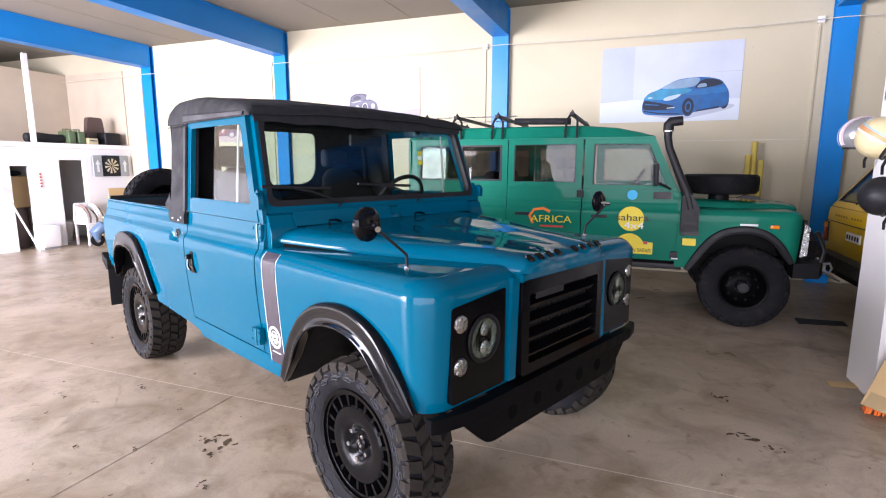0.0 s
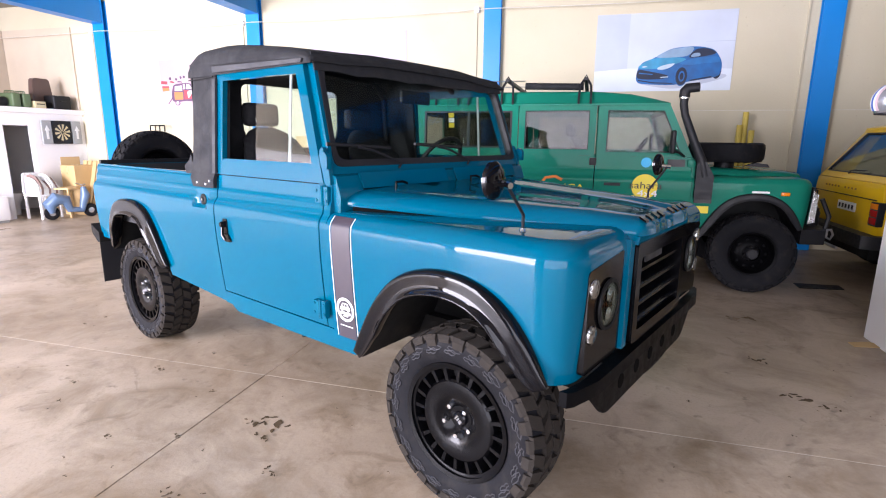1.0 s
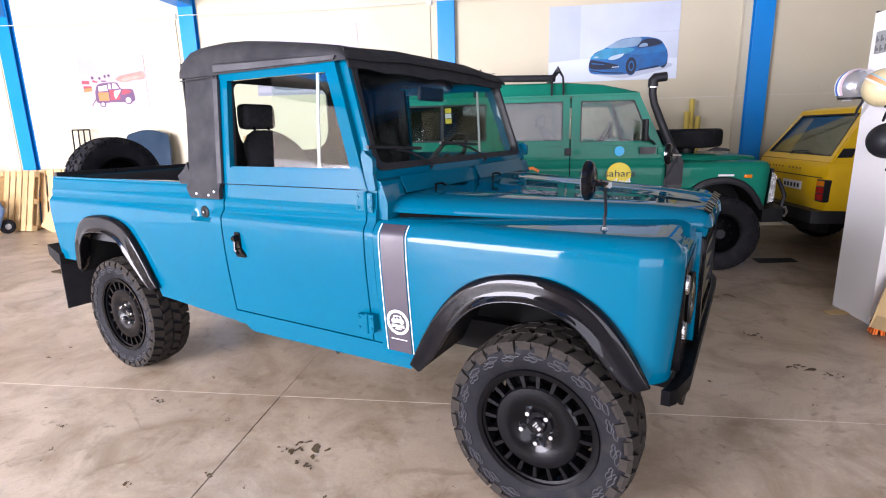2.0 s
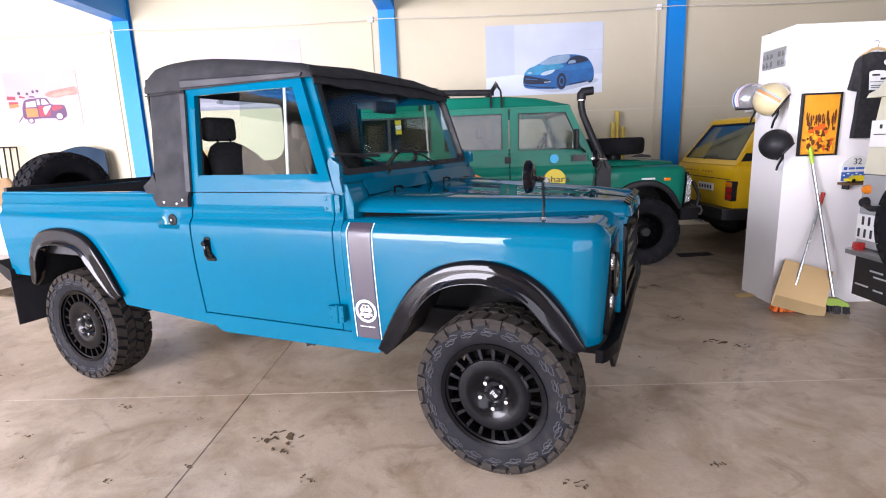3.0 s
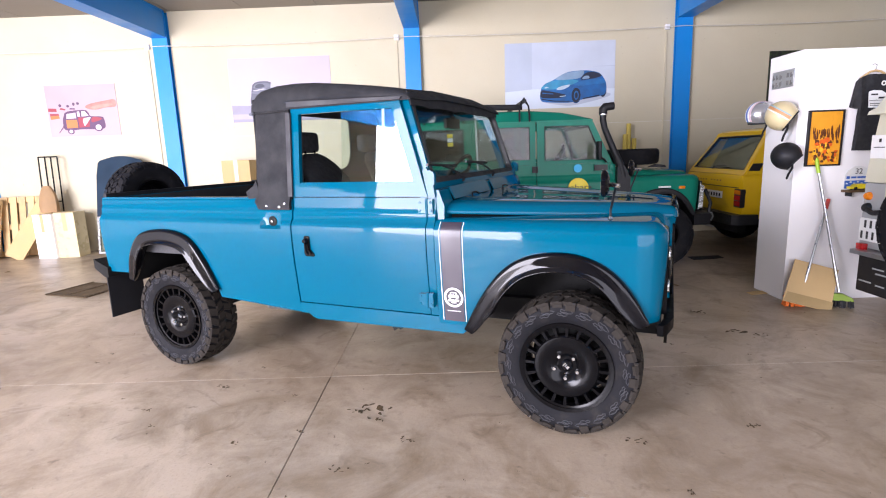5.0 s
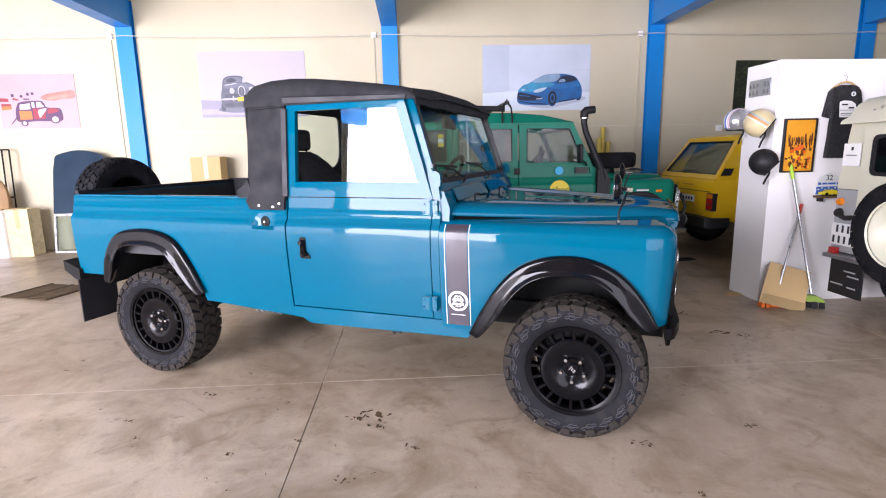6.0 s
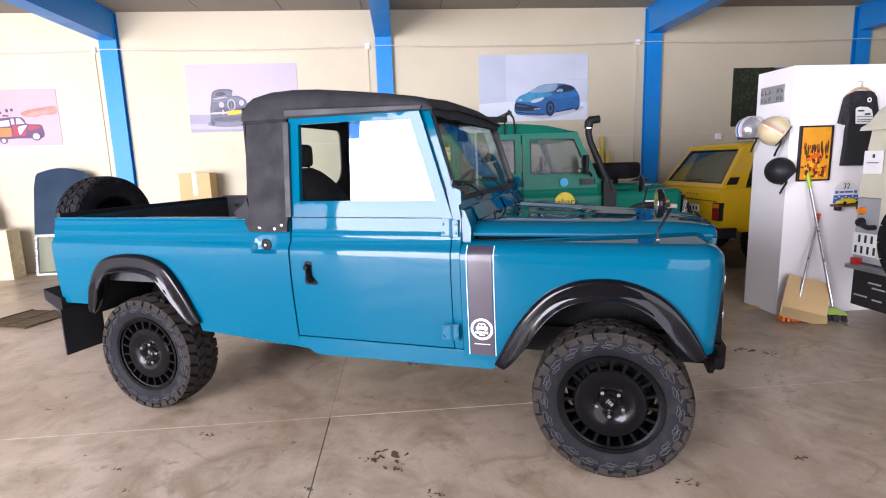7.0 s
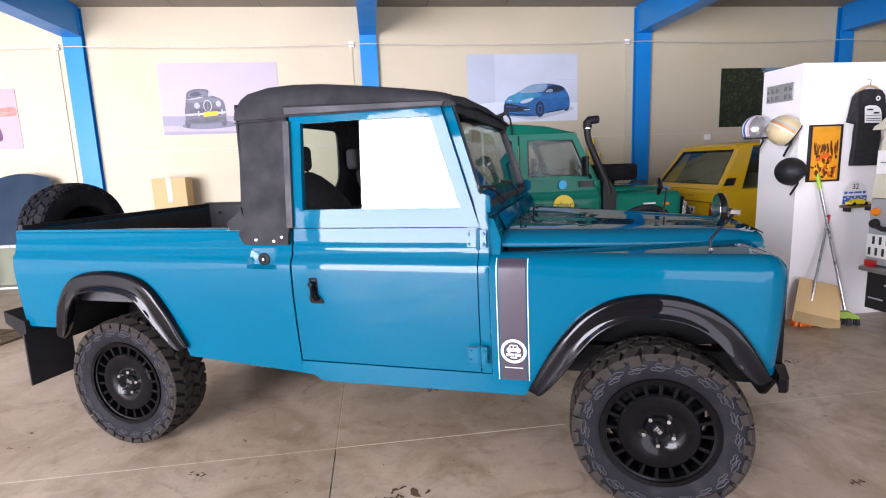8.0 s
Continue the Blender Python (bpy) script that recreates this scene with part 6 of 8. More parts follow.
# ---- the old cream and grey off-roader, rear end in view ----
def make_cream():
    m = MB @ pose(2.57, 0.345, 0) @ Matrix.Scale(0.95, 4)
    car = thing("vintage_off_roader", m, "old cream and grey off-road wagon with rear spare wheel", "off-road car")
    C, Gy = M["cream"], M["grey_paint"]
    part("lower_body", bbox(0.0, 3.4, -0.80, 0.80, 0.60, 1.17, 0.02), Gy, car, "bare grey lower body")
    bm = bmesh.new()
    rings = []
    for z, w, x0 in ((1.172, 0.795, 0.0), (1.20, 0.80, 0.0), (1.74, 0.755, 0.03)):
        rings.append([(x0, -w, z), (x0, w, z), (3.0, w, z), (3.0, -w, z)])
    loft(bm, rings)
    part("upper_body", bevel(bm, 0.02, 2), C, car, "cream hard top side")
    bm = bmesh.new()
    rings = []
    for x, z in ((-0.05, 1.745), (-0.04, 1.77), (0.02, 1.90), (0.10, 1.95), (2.9, 1.96), (3.0, 1.90)):
        half = [(0.80, 1.74), (0.79, min(z, 1.80)), (0.70, z), (0.3, z + 0.02)]
        rings.append([(x, -y, q) for y, q in half] + [(x, y, q) for y, q in half[::-1]])
    loft(bm, rings)
    rf = part("roof", bm, C, car, "cream roof panel")
    for y, z in ((0.50, 1.84), (0.43, 1.86), (0.46, 1.80), (0.36, 1.84)):
        bm = bmesh.new()
        lathe(bm, [(0, -0.004), (0.012, -0.003), (0.012, 0.006), (0, 0.006)], "x", (-0.012, y, z), 10)
        part("rivet", bm, M["galv"], rf)
    # rear door with window
    bm = bmesh.new()
    ring_prism(bm, round_poly(rect(-0.55, 0.55, 0.66, 1.70), 0.02, 3), round_poly(rect(-0.46, 0.46, 1.30, 1.64), 0.06, 3), "x", -0.022, -0.002)
    dr = part("rear_door", bm, C, car)
    bm = bmesh.new()
    ring_prism(bm, round_poly(rect(-0.46, 0.46, 1.30, 1.64), 0.06, 3), round_poly(rect(-0.43, 0.43, 1.33, 1.61), 0.05, 3), "x", -0.03, 0.0)
    part("rubber_seal", bm, M["black"], dr)
    bm = bmesh.new()
    prism(bm, rect(-0.44, 0.44, 1.32, 1.62), "x", -0.014, -0.006)
    part("window_pane", bm, M["gloss_black"], dr, "dark rear window")
    # spare wheel with cream rim on the door
    bm = bmesh.new()
    tyre(bm, 0.41, 0.20, 0.25, 0.017)
    tread(bm, 0.41, 0.20, 36)
    sw = part("spare_tyre", bm, M["rubber"], car, "spare wheel with cream rim", pose(-0.17, -0.09, 0.89, 0, 0, 90))
    sw.matrix_local = pose(-0.17, -0.09, 0.89, 0, 0, -90)
    bm = bmesh.new()
    lathe(bm, [(0.25, -0.085), (0.262, -0.095), (0.265, -0.07), (0.235, -0.06), (0.19, -0.01), (0.14, 0.02), (0.12, 0.0), (0.09, -0.01), (0.0, -0.01)], "y", (0, 0, 0), 36)
    part("rim", bm, C, sw, "cream painted steel rim")
    for i in range(5):
        a = 2 * math.pi * i / 5
        bm = bmesh.new()
        lathe(bm, [(0, -0.03), (0.014, -0.03), (0.016, -0.005), (0, -0.005)], "y", (0.075 * math.cos(a), 0, 0.075 * math.sin(a)), 6)
        part("wheel_nut", bm, M["galv"], sw)
    # lamps, plate and notes on the rear corner towards the partition
    bm = bmesh.new()
    lathe(bm, [(0, -0.04), (0.024, -0.036), (0.034, -0.016), (0.036, 0), (0, 0)], "x", (0, 0.735, 1.055), 18)
    part("indicator", bm, M["lens_amber"], car, "round amber lamp")
    bm = bmesh.new()
    lathe(bm, [(0, -0.04), (0.03, -0.038), (0.04, -0.02), (0.042, 0), (0, 0)], "x", (0, 0.735, 0.955), 18)
    tube(bm, [(-0.03, 0.70, 0.935), (-0.05, 0.62, 0.92), (-0.045, 0.56, 0.93)], 0.022, 8)
    part("socket", bm, M["black"], car)
    bm = bbox(-0.05, 0.0, 0.69, 0.765, 0.585, 0.645, 0.008)
    part("tail_lamp", bm, M["lens_red"], car, "red tail lamp")
    bm = bbox(-0.016, -0.002, 0.54, 0.79, 0.665, 0.865, 0.01)
    pl = part("number_plate", bm, M["white"], car, "white number plate with plain bars")
    for zr, n in ((0.815, 3), (0.718, 4)):
        for k in range(n):
            bm = bmesh.new()
            y = 0.665 + (k - (n - 1) / 2) * 0.06
            box(bm, -0.018, -0.0155, y - 0.011, y + 0.011, zr - 0.033, zr + 0.033)
            part("plate_bar", bm, M["black_print"], pl)
    bm = bbox(-0.012, -0.002, 0.585, 0.765, 1.375, 1.57, 0.002, 1)
    nt = part("paper_note", bm, M["white"], car, "sheet of paper taped on")
    for z0, z1, y0, y1 in ((1.465, 1.472, 0.62, 0.73), (1.51, 1.54, 0.66, 0.68)):
        bm = bmesh.new()
        box(bm, -0.016, -0.012, y0, y1, z0, z1)
        part("note_bar", bm, M["black_print"], nt)
    bm = bmesh.new()
    prism(bm, [(-0.10, -0.82), (-0.10, 0.76), (-0.02, 0.80), (0.08, 0.80), (0.08, -0.82)], "z", 0.555, 0.59)
    part("rear_step", bevel(bm, 0.01), M["galv"], car, "galvanised rear cross member")
    for s in (-1, 1):
        bm = bbox(-0.02, -0.008, s * 0.57 - 0.18, s * 0.57 + 0.18, 0.22, 0.555, 0.003, 1)
        fl = part("mudflap", bm, M["black"], car, "black mudflap with faded white script")
        for z, y0, y1 in ((0.44, -0.10, 0.02), (0.40, -0.14, -0.02), (0.31, 0.02, 0.15), (0.30, -0.12, -0.03)):
            bm = bmesh.new()
            box(bm, -0.024, -0.020, s * 0.57 + y0, s * 0.57 + y1, z, z + 0.012)
            part("script_bar", bm, M["grey_paint"], fl)
    bm = bmesh.new()
    box(bm, 0.0, 3.3, -0.42, -0.34, 0.48, 0.6)
    box(bm, 0.0, 3.3, 0.34, 0.42, 0.48, 0.6)
    part("chassis_frame", bm, M["chassis"], car)
    for x in (0.85, 3.0):
        STEEL.put(car, pose(x, -0.66, 0.375)).scale = (0.93, 0.93, 0.93)
        STEEL.put(car, pose(x, 0.66, 0.375, 0, 0, 180)).scale = (0.93, 0.93, 0.93)


make_cream()


# ---- partition with the things that hang on it ----
def on_wall(name, u, v, z, label, category, turn=0, group="", size=1.0):
    return thing(name, MB @ pose(u, v, z, 0, 0, turn) @ Matrix.Scale(size, 4), label, category, group)


U_P, V_P = 2.215, 1.48


def make_partition():
    bm = bmesh.new()
    prism(bm, [(U_P, V_P), (8.90, V_P), (8.90, V_P + 0.1), (U_P + 0.1, V_P + 0.1), (U_P + 0.1, 1.935), (U_P, 1.935)], "z", 0.0, 2.24)
    structure("partition_wall", bevel(bm, 0.006, 1), M["white_wall"], "white painted plasterboard partition with a short return", "wall")


make_partition()


def make_helmet(u, v, z, R, shell_mat, bands, label, tilt, turn, cut=9.2):
    h = on_wall("helmet", u, v, z, label, "helmet", 0, "helmets on hooks")
    m = pose(0, 0, 0, tilt, 0, turn)
    bm = bmesh.new()
    prof = []
    for k in range(15):
        a = math.radians(90 - k * cut)
        prof.append((max(R * math.cos(a), 0.0) if k else 0.0, R * 1.02 * math.sin(a)))
    lo = prof[-1]
    prof += [(lo[0] - 0.006, lo[1] - 0.006), (lo[0] - 0.016, lo[1]), (lo[0] * 0.85, lo[1] + 0.05), (R * 0.7, R * 0.55), (0.0, R * 0.85)]
    lathe(bm, prof, "z", (0, 0, 0), 32)
    for w in bm.verts:
        w.co.x *= 1.12
    sh = part("helmet_shell", bm, shell_mat, h, "", m)
    for off, wd, mt in bands:
        bm = bmesh.new()
        rings = []
        for k in range(25):
            a = math.radians(-30 + 240 * k / 24)
            rr = R * 1.012
            ring = []
            for q in (-0.5, 0.5):
                y = off + q * wd
                c = math.sqrt(max(rr * rr - y * y, 1e-4))
                ring.append((c * math.cos(a) * 1.12, y, c * 1.02 * math.sin(a)))
            rings.append(ring)
        loft(bm, rings, closed=False)
        o = part("stripe", bm, mt, sh)
        shell(o, 0.002, 1)
    bm = bmesh.new()
    re, ze = lo[0] - 0.004, lo[1] - 0.004
    lathe(bm, [(re - 0.012, ze - 0.005), (re + 0.005, ze - 0.005), (re + 0.006, ze + 0.008), (re - 0.012, ze + 0.008)], "z", (0, 0, 0), 28, closed=True)
    for w in bm.verts:
        w.co.x *= 1.12
    part("edge_trim", bm, M["black"], sh)
    for q in (1,):
        bm = bmesh.new()
        tube(bm, [(0.02, -0.06, -R * 0.3), (0.03, -0.05, -R * 0.9), (0.02, -0.02, -R * 1.35), (0.04, 0.03, -R * 1.7)], 0.009, 6)
        part("chin_strap", bm, M["black"], h)
    bm = bmesh.new()
    tube(bm, [(U_P - u, 0, R * 0.2), (0, 0, R * 0.3), (-0.01, 0, R * 0.45)], 0.006, 6)
    part("hook", bm, M["steel"], h)


M["silver"] = mat("silver_helmet_paint", (0.55, 0.56, 0.58), 0.22, 0.7, 0.05, 10, coat=0.5)
M["ivory"] = mat("aged_ivory_paint", (0.62, 0.52, 0.30), 0.3, 0, 0.15, 8, coat=0.4)
M["pinkish"] = mat("pale_pink_stripe", (0.6, 0.45, 0.5), 0.4, 0, 0.05, 10)
make_helmet(2.10, 1.842, 1.722, 0.122, M["silver"], ((-0.028, 0.014, M["white"]), (-0.010, 0.018, M["blue_print"]), (0.010, 0.016, M["white"]), (0.028, 0.016, M["pinkish"])), "silver open-face helmet with coloured stripes on a hook", 0, 188)
make_helmet(2.085, 1.502, 1.69, 0.128, M["ivory"], ((0.014, 0.022, mat("faded_orange_stripe", (0.55, 0.27, 0.12), 0.4)), (0.032, 0.010, mat("faded_blue_stripe", (0.30, 0.45, 0.50), 0.4)), (-0.006, 0.010, M["white"])), "aged ivory open-face helmet with an orange stripe", 56, 238)
make_helmet(2.10, 1.416, 1.34, 0.118, M["black"], (), "matt black half helmet with strap", 50, 235, 9.6)



def make_plate_sign():
    t = on_wall("wall_plate", U_P - 0.008, 1.72, 2.025, "grey printed metal plate on the partition end", "sign", -90, size=0.845)
    part("panel", bbox(-0.18, 0.18, -0.006, 0.006, -0.09, 0.09, 0.002, 1), M["galv"], t)
    rnd = random.Random(4)
    for r in range(2):
        for k in range(6):
            if k == 3:
                continue
            bm = bmesh.new()
            x = -0.15 + 0.06 * k
            z = 0.02 if r == 0 else -0.06
            box(bm, x - 0.018, x - 0.002, -0.010, -0.006, z - 0.02 + 0.01 * rnd.random(), z + 0.035)
            box(bm, x + 0.004, x + 0.018, -0.010, -0.006, z - 0.01, z + 0.04 * rnd.random() + 0.005)
            part("print_bar", bm, mat("faded_black_print", (0.16, 0.16, 0.16), 0.5), t)


make_plate_sign()
M["poster_orange"] = mat("orange_poster_print", (0.70, 0.30, 0.015), 0.5, 0, 0.2, 7, spots=(0.45, 0.14, 0.01), spot_scale=6, spot_lo=0.55, spot_hi=0.75)


def blob(rnd, cx, cz, rx, rz, n=9):
    return [(cx + rx * (0.75 + 0.4 * rnd.random()) * math.cos(2 * math.pi * k / n), cz + rz * (0.75 + 0.4 * rnd.random()) * math.sin(2 * math.pi * k / n)) for k in range(n)]


def make_framed_print():
    t = on_wall("framed_poster", 2.455, V_P - 0.018, 1.482, "orange and brown abstract print in a thin black frame", "poster")
    w, h = 0.153, 0.243
    bm = bmesh.new()
    ring_prism(bm, rect(-w, w, -h, h), rect(-w + 0.014, w - 0.014, -h + 0.014, h - 0.014), "y", -0.012, 0.016)
    part("frame", bm, M["black"], t)
    part("print", bbox(-w + 0.014, w - 0.014, -0.002, 0.012, -h + 0.014, h - 0.014, 0), M["poster_orange"], t)
    rnd = random.Random(11)
    darkm = mat("brown_print", (0.11, 0.03, 0.008), 0.5, 0, 0.5, 30)
    midm = mat("rust_print", (0.62, 0.10, 0.008), 0.5, 0, 0.3, 12)
    goldm = mat("gold_print", (0.80, 0.42, 0.02), 0.5, 0, 0.2, 12)
    shapes = []
    for k in range(46):
        x = rnd.uniform(-0.115, 0.12)
        base = rnd.uniform(-0.03, 0.05)
        shapes.append((darkm, x, base + 0.02, rnd.uniform(0.003, 0.006), rnd.uniform(0.018, 0.036) + 0.16 * max(x, 0)))
    for k in range(9):
        shapes.append((midm, rnd.uniform(-0.02, 0.06), rnd.uniform(-0.06, -0.01), rnd.uniform(0.02, 0.034), rnd.uniform(0.016, 0.028)))
    for k in range(60):
        x, z = rnd.uniform(-0.118, 0.118), rnd.uniform(-0.205, -0.02)
        shapes.append(((darkm, goldm, darkm, midm)[k % 4], x, z, rnd.uniform(0.006, 0.017), rnd.uniform(0.006, 0.026)))
    for k, (mt, x, z, rx, rz) in enumerate(shapes):
        bm = bmesh.new()
        prism(bm, blob(rnd, x, z, rx, rz), "y", -0.0035 - 0.0001 * k, -0.0015)
        part("print_shape", bm, mt, t)


make_framed_print()


def make_shirt():
    t = on_wall("t_shirt", 2.825, V_P - 0.035, 2.01, "black cotton T-shirt with a white chest print on a hanger", "T-shirt", size=0.94)
    out = [(-0.06, 0.0), (-0.125, -0.02), (-0.155, -0.06), (-0.19, -0.285), (-0.128, -0.305), (-0.118, -0.23), (-0.118, -0.45), (-0.122, -0.685), (0.125, -0.69), (0.128, -0.45), (0.122, -0.23), (0.14, -0.30), (0.195, -0.27), (0.16, -0.055), (0.13, -0.02), (0.06, 0.0), (0.035, -0.03), (-0.04, -0.03)]
    bm = bmesh.new()
    prism(bm, out, "y", -0.02, 0.02)
    bmesh.ops.triangulate(bm, faces=[f for f in bm.faces if len(f.verts) > 4])
    bmesh.ops.subdivide_edges(bm, edges=bm.edges, cuts=2, use_grid_fill=True)
    for w in bm.verts:
        w.co.y += 0.010 * math.sin(w.co.x * 55 + w.co.z * 6) + 0.006 * math.sin(w.co.z * 23 + w.co.x * 20)
    sh = part("shirt_body", bm, M["dark"], t, smooth=70)
    bm = bmesh.new()
    prism(bm, [(-0.06, -0.30), (0.105, -0.305), (0.113, -0.285), (0.10, -0.21), (0.085, -0.175), (0.045, -0.15), (-0.03, -0.145), (-0.068, -0.155), (-0.072, -0.17)], "y", -0.04, -0.036)
    pr = part("chest_print", bm, M["white"], t, "white shield-shaped print with dark bars")
    for x0, x1, z0, z1 in ((-0.05, 0.01, -0.190, -0.176), (0.02, 0.075, -0.222, -0.206), (-0.06, 0.095, -0.238, -0.234), (-0.05, 0.095, -0.268, -0.262), (-0.05, 0.095, -0.284, -0.279)):
        bm = bmesh.new()
        box(bm, x0, x1, -0.043, -0.040, z0, z1)
        part("print_bar", bm, M["black_print"], pr)
    bm = bmesh.new()
    lathe(bm, [(0.012, -0.038), (0.022, -0.038), (0.022, -0.034), (0.012, -0.034)], "y", (0.058, 0, -0.085), 16, closed=True)
    part("sleeve_emblem", bm, M["white"], t)
    bm = bmesh.new()
    tube(bm, [(-0.13, 0, -0.03), (-0.05, 0, 0.022), (0, 0, 0.032), (0.05, 0, 0.022), (0.13, 0, -0.03)], 0.010, 8)
    hg = part("hanger", bm, M["wood"], t, "pale wooden hanger")
    bm = bmesh.new()
    tube(bm, [(0, 0, 0.03), (0, 0, 0.06), (0.015, 0.005, 0.08), (0.0, 0.02, 0.095), (-0.01, 0.033, 0.085)], 0.003, 6)
    part("hanger_hook", bm, M["steel"], hg)


make_shirt()


def make_rally_plate():
    t = on_wall("rally_plate", 2.79, V_P - 0.012, 1.12, "arched rally plate numbered 32 with a yellow car picture", "sign", size=0.91)
    bm = bmesh.new()
    pts = [(0.13 - 0.26 * k / 14, 0.03 + 0.09 * math.sin(math.pi * k / 14) ** 0.7) for k in range(15)]
    prism(bm, [(-0.13, -0.10), (0.13, -0.10)] + pts, "y", -0.004, 0.008)
    p = part("panel", bm, M["white"], t)
    letters("32", 0.075, 0.001, M["black_print"], p, pose(0.0, -0.006, 0.066, 90, 0, 0), "numerals")
    for x0, x1, z0, z1 in ((-0.115, -0.085, -0.004, 0.022), (-0.07, -0.02, 0.0, 0.018), (-0.01, 0.07, 0.0, 0.018), (0.085, 0.115, -0.004, 0.022), (-0.13, 0.13, -0.099, -0.022)):
        bm = bmesh.new()
        box(bm, x0, x1, -0.0075, -0.004, z0, z1)
        part("print_bar", bm, M["blue_print"], p)
    for k in range(7):
        bm = bmesh.new()
        box(bm, -0.118 + 0.036 * k, -0.100 + 0.036 * k, -0.009, -0.0076, -0.042 if k % 2 else -0.056, -0.030 if k % 2 else -0.044)
        part("check_mark", bm, M["white"], p)
    t = on_wall("wall_shelf", 2.81, V_P - 0.046, 1.0, "small dark wooden shelf below the rally plate", "shelf", size=0.91)
    part("board", bbox(-0.17, 0.17, -0.05, 0.048, 0.0, 0.022, 0.003, 1), M["rust_dark"], t)
    for x in (-0.12, 0.12):
        part("bracket", bbox(x - 0.008, x + 0.008, -0.03, 0.046, -0.04, 0.0, 0.002, 1), M["black"], t)
    t = on_wall("toy_car", 2.785, V_P - 0.056, 1.0205, "small yellow model car on the wooden shelf", "model car", size=0.91)
    bm = bmesh.new()
    prism(bm, [(-0.11, 0.012), (0.11, 0.012), (0.115, 0.03), (0.06, 0.037), (0.03, 0.058), (-0.05, 0.058), (-0.08, 0.037), (-0.112, 0.033)], "y", -0.028, 0.028)
    part("body", bevel(bm, 0.005), M["yellow_print"], t)
    for x in (-0.065, 0.065):
        for y in (-0.027, 0.027):
            bm = bmesh.new()
            lathe(bm, [(0, -0.005), (0.016, -0.005), (0.016, 0.005), (0, 0.005)], "y", (x, y, 0.016), 14)
            part("wheel", bm, M["rubber"], t)


M["rust_dark"] = mat("dark_stained_wood", (0.10, 0.055, 0.025), 0.6, 0, 0.3, 14)
make_rally_plate()
M["lime"] = mat("lime_plastic", (0.36, 0.55, 0.03), 0.4, 0, 0.05, 10)
M["orange_cloth"] = mat("orange_bristles", (0.75, 0.16, 0.02), 0.8, 0, 0.3, 40, 0.3, 200)


def make_brooms():
    t = thing("broom", MB, "broom with steel handle and lime grip leaning on the partition", "broom", "brooms by the partition")
    top, foot = Vector((2.394, V_P - 0.02, 1.315)), Vector((2.54, V_P - 0.26, 0.14))
    bm = bmesh.new()
    tube(bm, [foot, top], 0.012, 8)
    part("handle", bm, M["steel"], t)
    d = (top - foot).normalized()
    bm = bmesh.new()
    tube(bm, [top - d * 0.14, top - d * 0.02, top], [0.015, 0.017, 0.012], 10)
    part("grip", bm, M["lime"], t, "lime grip")
    bm = bmesh.new()
    prism(bm, [(-0.11, 0.0), (0.11, 0.0), (0.10, 0.025), (0.03, 0.06), (-0.03, 0.06), (-0.10, 0.025)], "y", -0.025, 0.025)
    hd = part("head", bevel(bm, 0.006), mat("dull_lime_plastic", (0.20, 0.30, 0.03), 0.5), t, "lime and black broom head", pose(foot.x, foot.y, 0.065, 0, 0, -25))
    bm = bmesh.new()
    rnd = random.Random(3)
    for k in range(60):
        x, y = rnd.uniform(-0.11, 0.11), rnd.uniform(-0.025, 0.025)
        tube(bm, [(x, y, 0.005), (x * 1.08, y * 1.4, -0.062)], 0.005, 4)
    br = part("bristles", bm, M["dark"], hd)
    br["kind"] = "stuff"
    t = thing("broom", MB, "broom with grey handle and orange head leaning on the partition", "broom", "brooms by the partition")
    top, foot = Vector((2.543, V_P - 0.02, 0.94)), Vector((2.25, V_P - 0.20, 0.09))
    bm = bmesh.new()
    tube(bm, [foot, top], 0.011, 8)
    part("handle", bm, M["steel"], t)
    d = (top - foot).normalized()
    bm = bmesh.new()
    tube(bm, [top - d * 0.09, top], 0.015, 8)
    part("grip", bm, M["red_print"], t, "dull red grip")
    bm = bmesh.new()
    rnd = random.Random(5)
    for k in range(150):
        x, y = rnd.uniform(-0.17, 0.17), rnd.uniform(-0.03, 0.03)
        tube(bm, [(x * 0.9, y, 0.04), (x, y * 1.6, -0.036)], 0.005, 4)
    hd = part("head", bbox(-0.17, 0.17, -0.025, 0.025, 0.030, 0.055, 0.008), M["orange_cloth"], t, "orange broom head", pose(foot.x + 0.03, foot.y - 0.01, 0.042, 0, 0, -12))
    br = part("bristles", bm, M["orange_cloth"], hd)
    br["kind"] = "stuff"


make_brooms()


def make_leaning_card():
    t = thing("cardboard_sheet", MB @ pose(2.27, V_P - 0.27, 0.02, -26, 12, -18) @ Matrix.Scale(0.92, 4), "sheet of brown cardboard leaning against the brooms", "cardboard")
    bm = bmesh.new()
    prism(bm, [(-0.22, 0.0), (0.19, -0.01), (0.21, 0.42), (-0.17, 0.44)], "y", -0.004, 0.004)
    part("sheet", bm, M["card"], t)
    bm = bmesh.new()
    prism(bm, [(-0.21, 0.002), (0.20, -0.008), (0.20, 0.09), (-0.19, 0.10)], "y", -0.009, -0.005)
    part("tape", bm, mat("clear_packing_tape", (0.35, 0.25, 0.12), 0.2, 0, 0.1, 10), t, "shiny packing tape")
    t = thing("cardboard_scrap", MB @ pose(2.15, 1.74, 0.003, 0, 0, 20), "torn yellowish cardboard scrap on the floor", "cardboard")
    bm = bmesh.new()
    prism(bm, [(-0.12, -0.03), (0.05, -0.06), (0.13, 0.0), (0.04, 0.05), (-0.10, 0.05)], "z", 0, 0.004)
    part("sheet", bm, M["card"], t)


make_leaning_card()


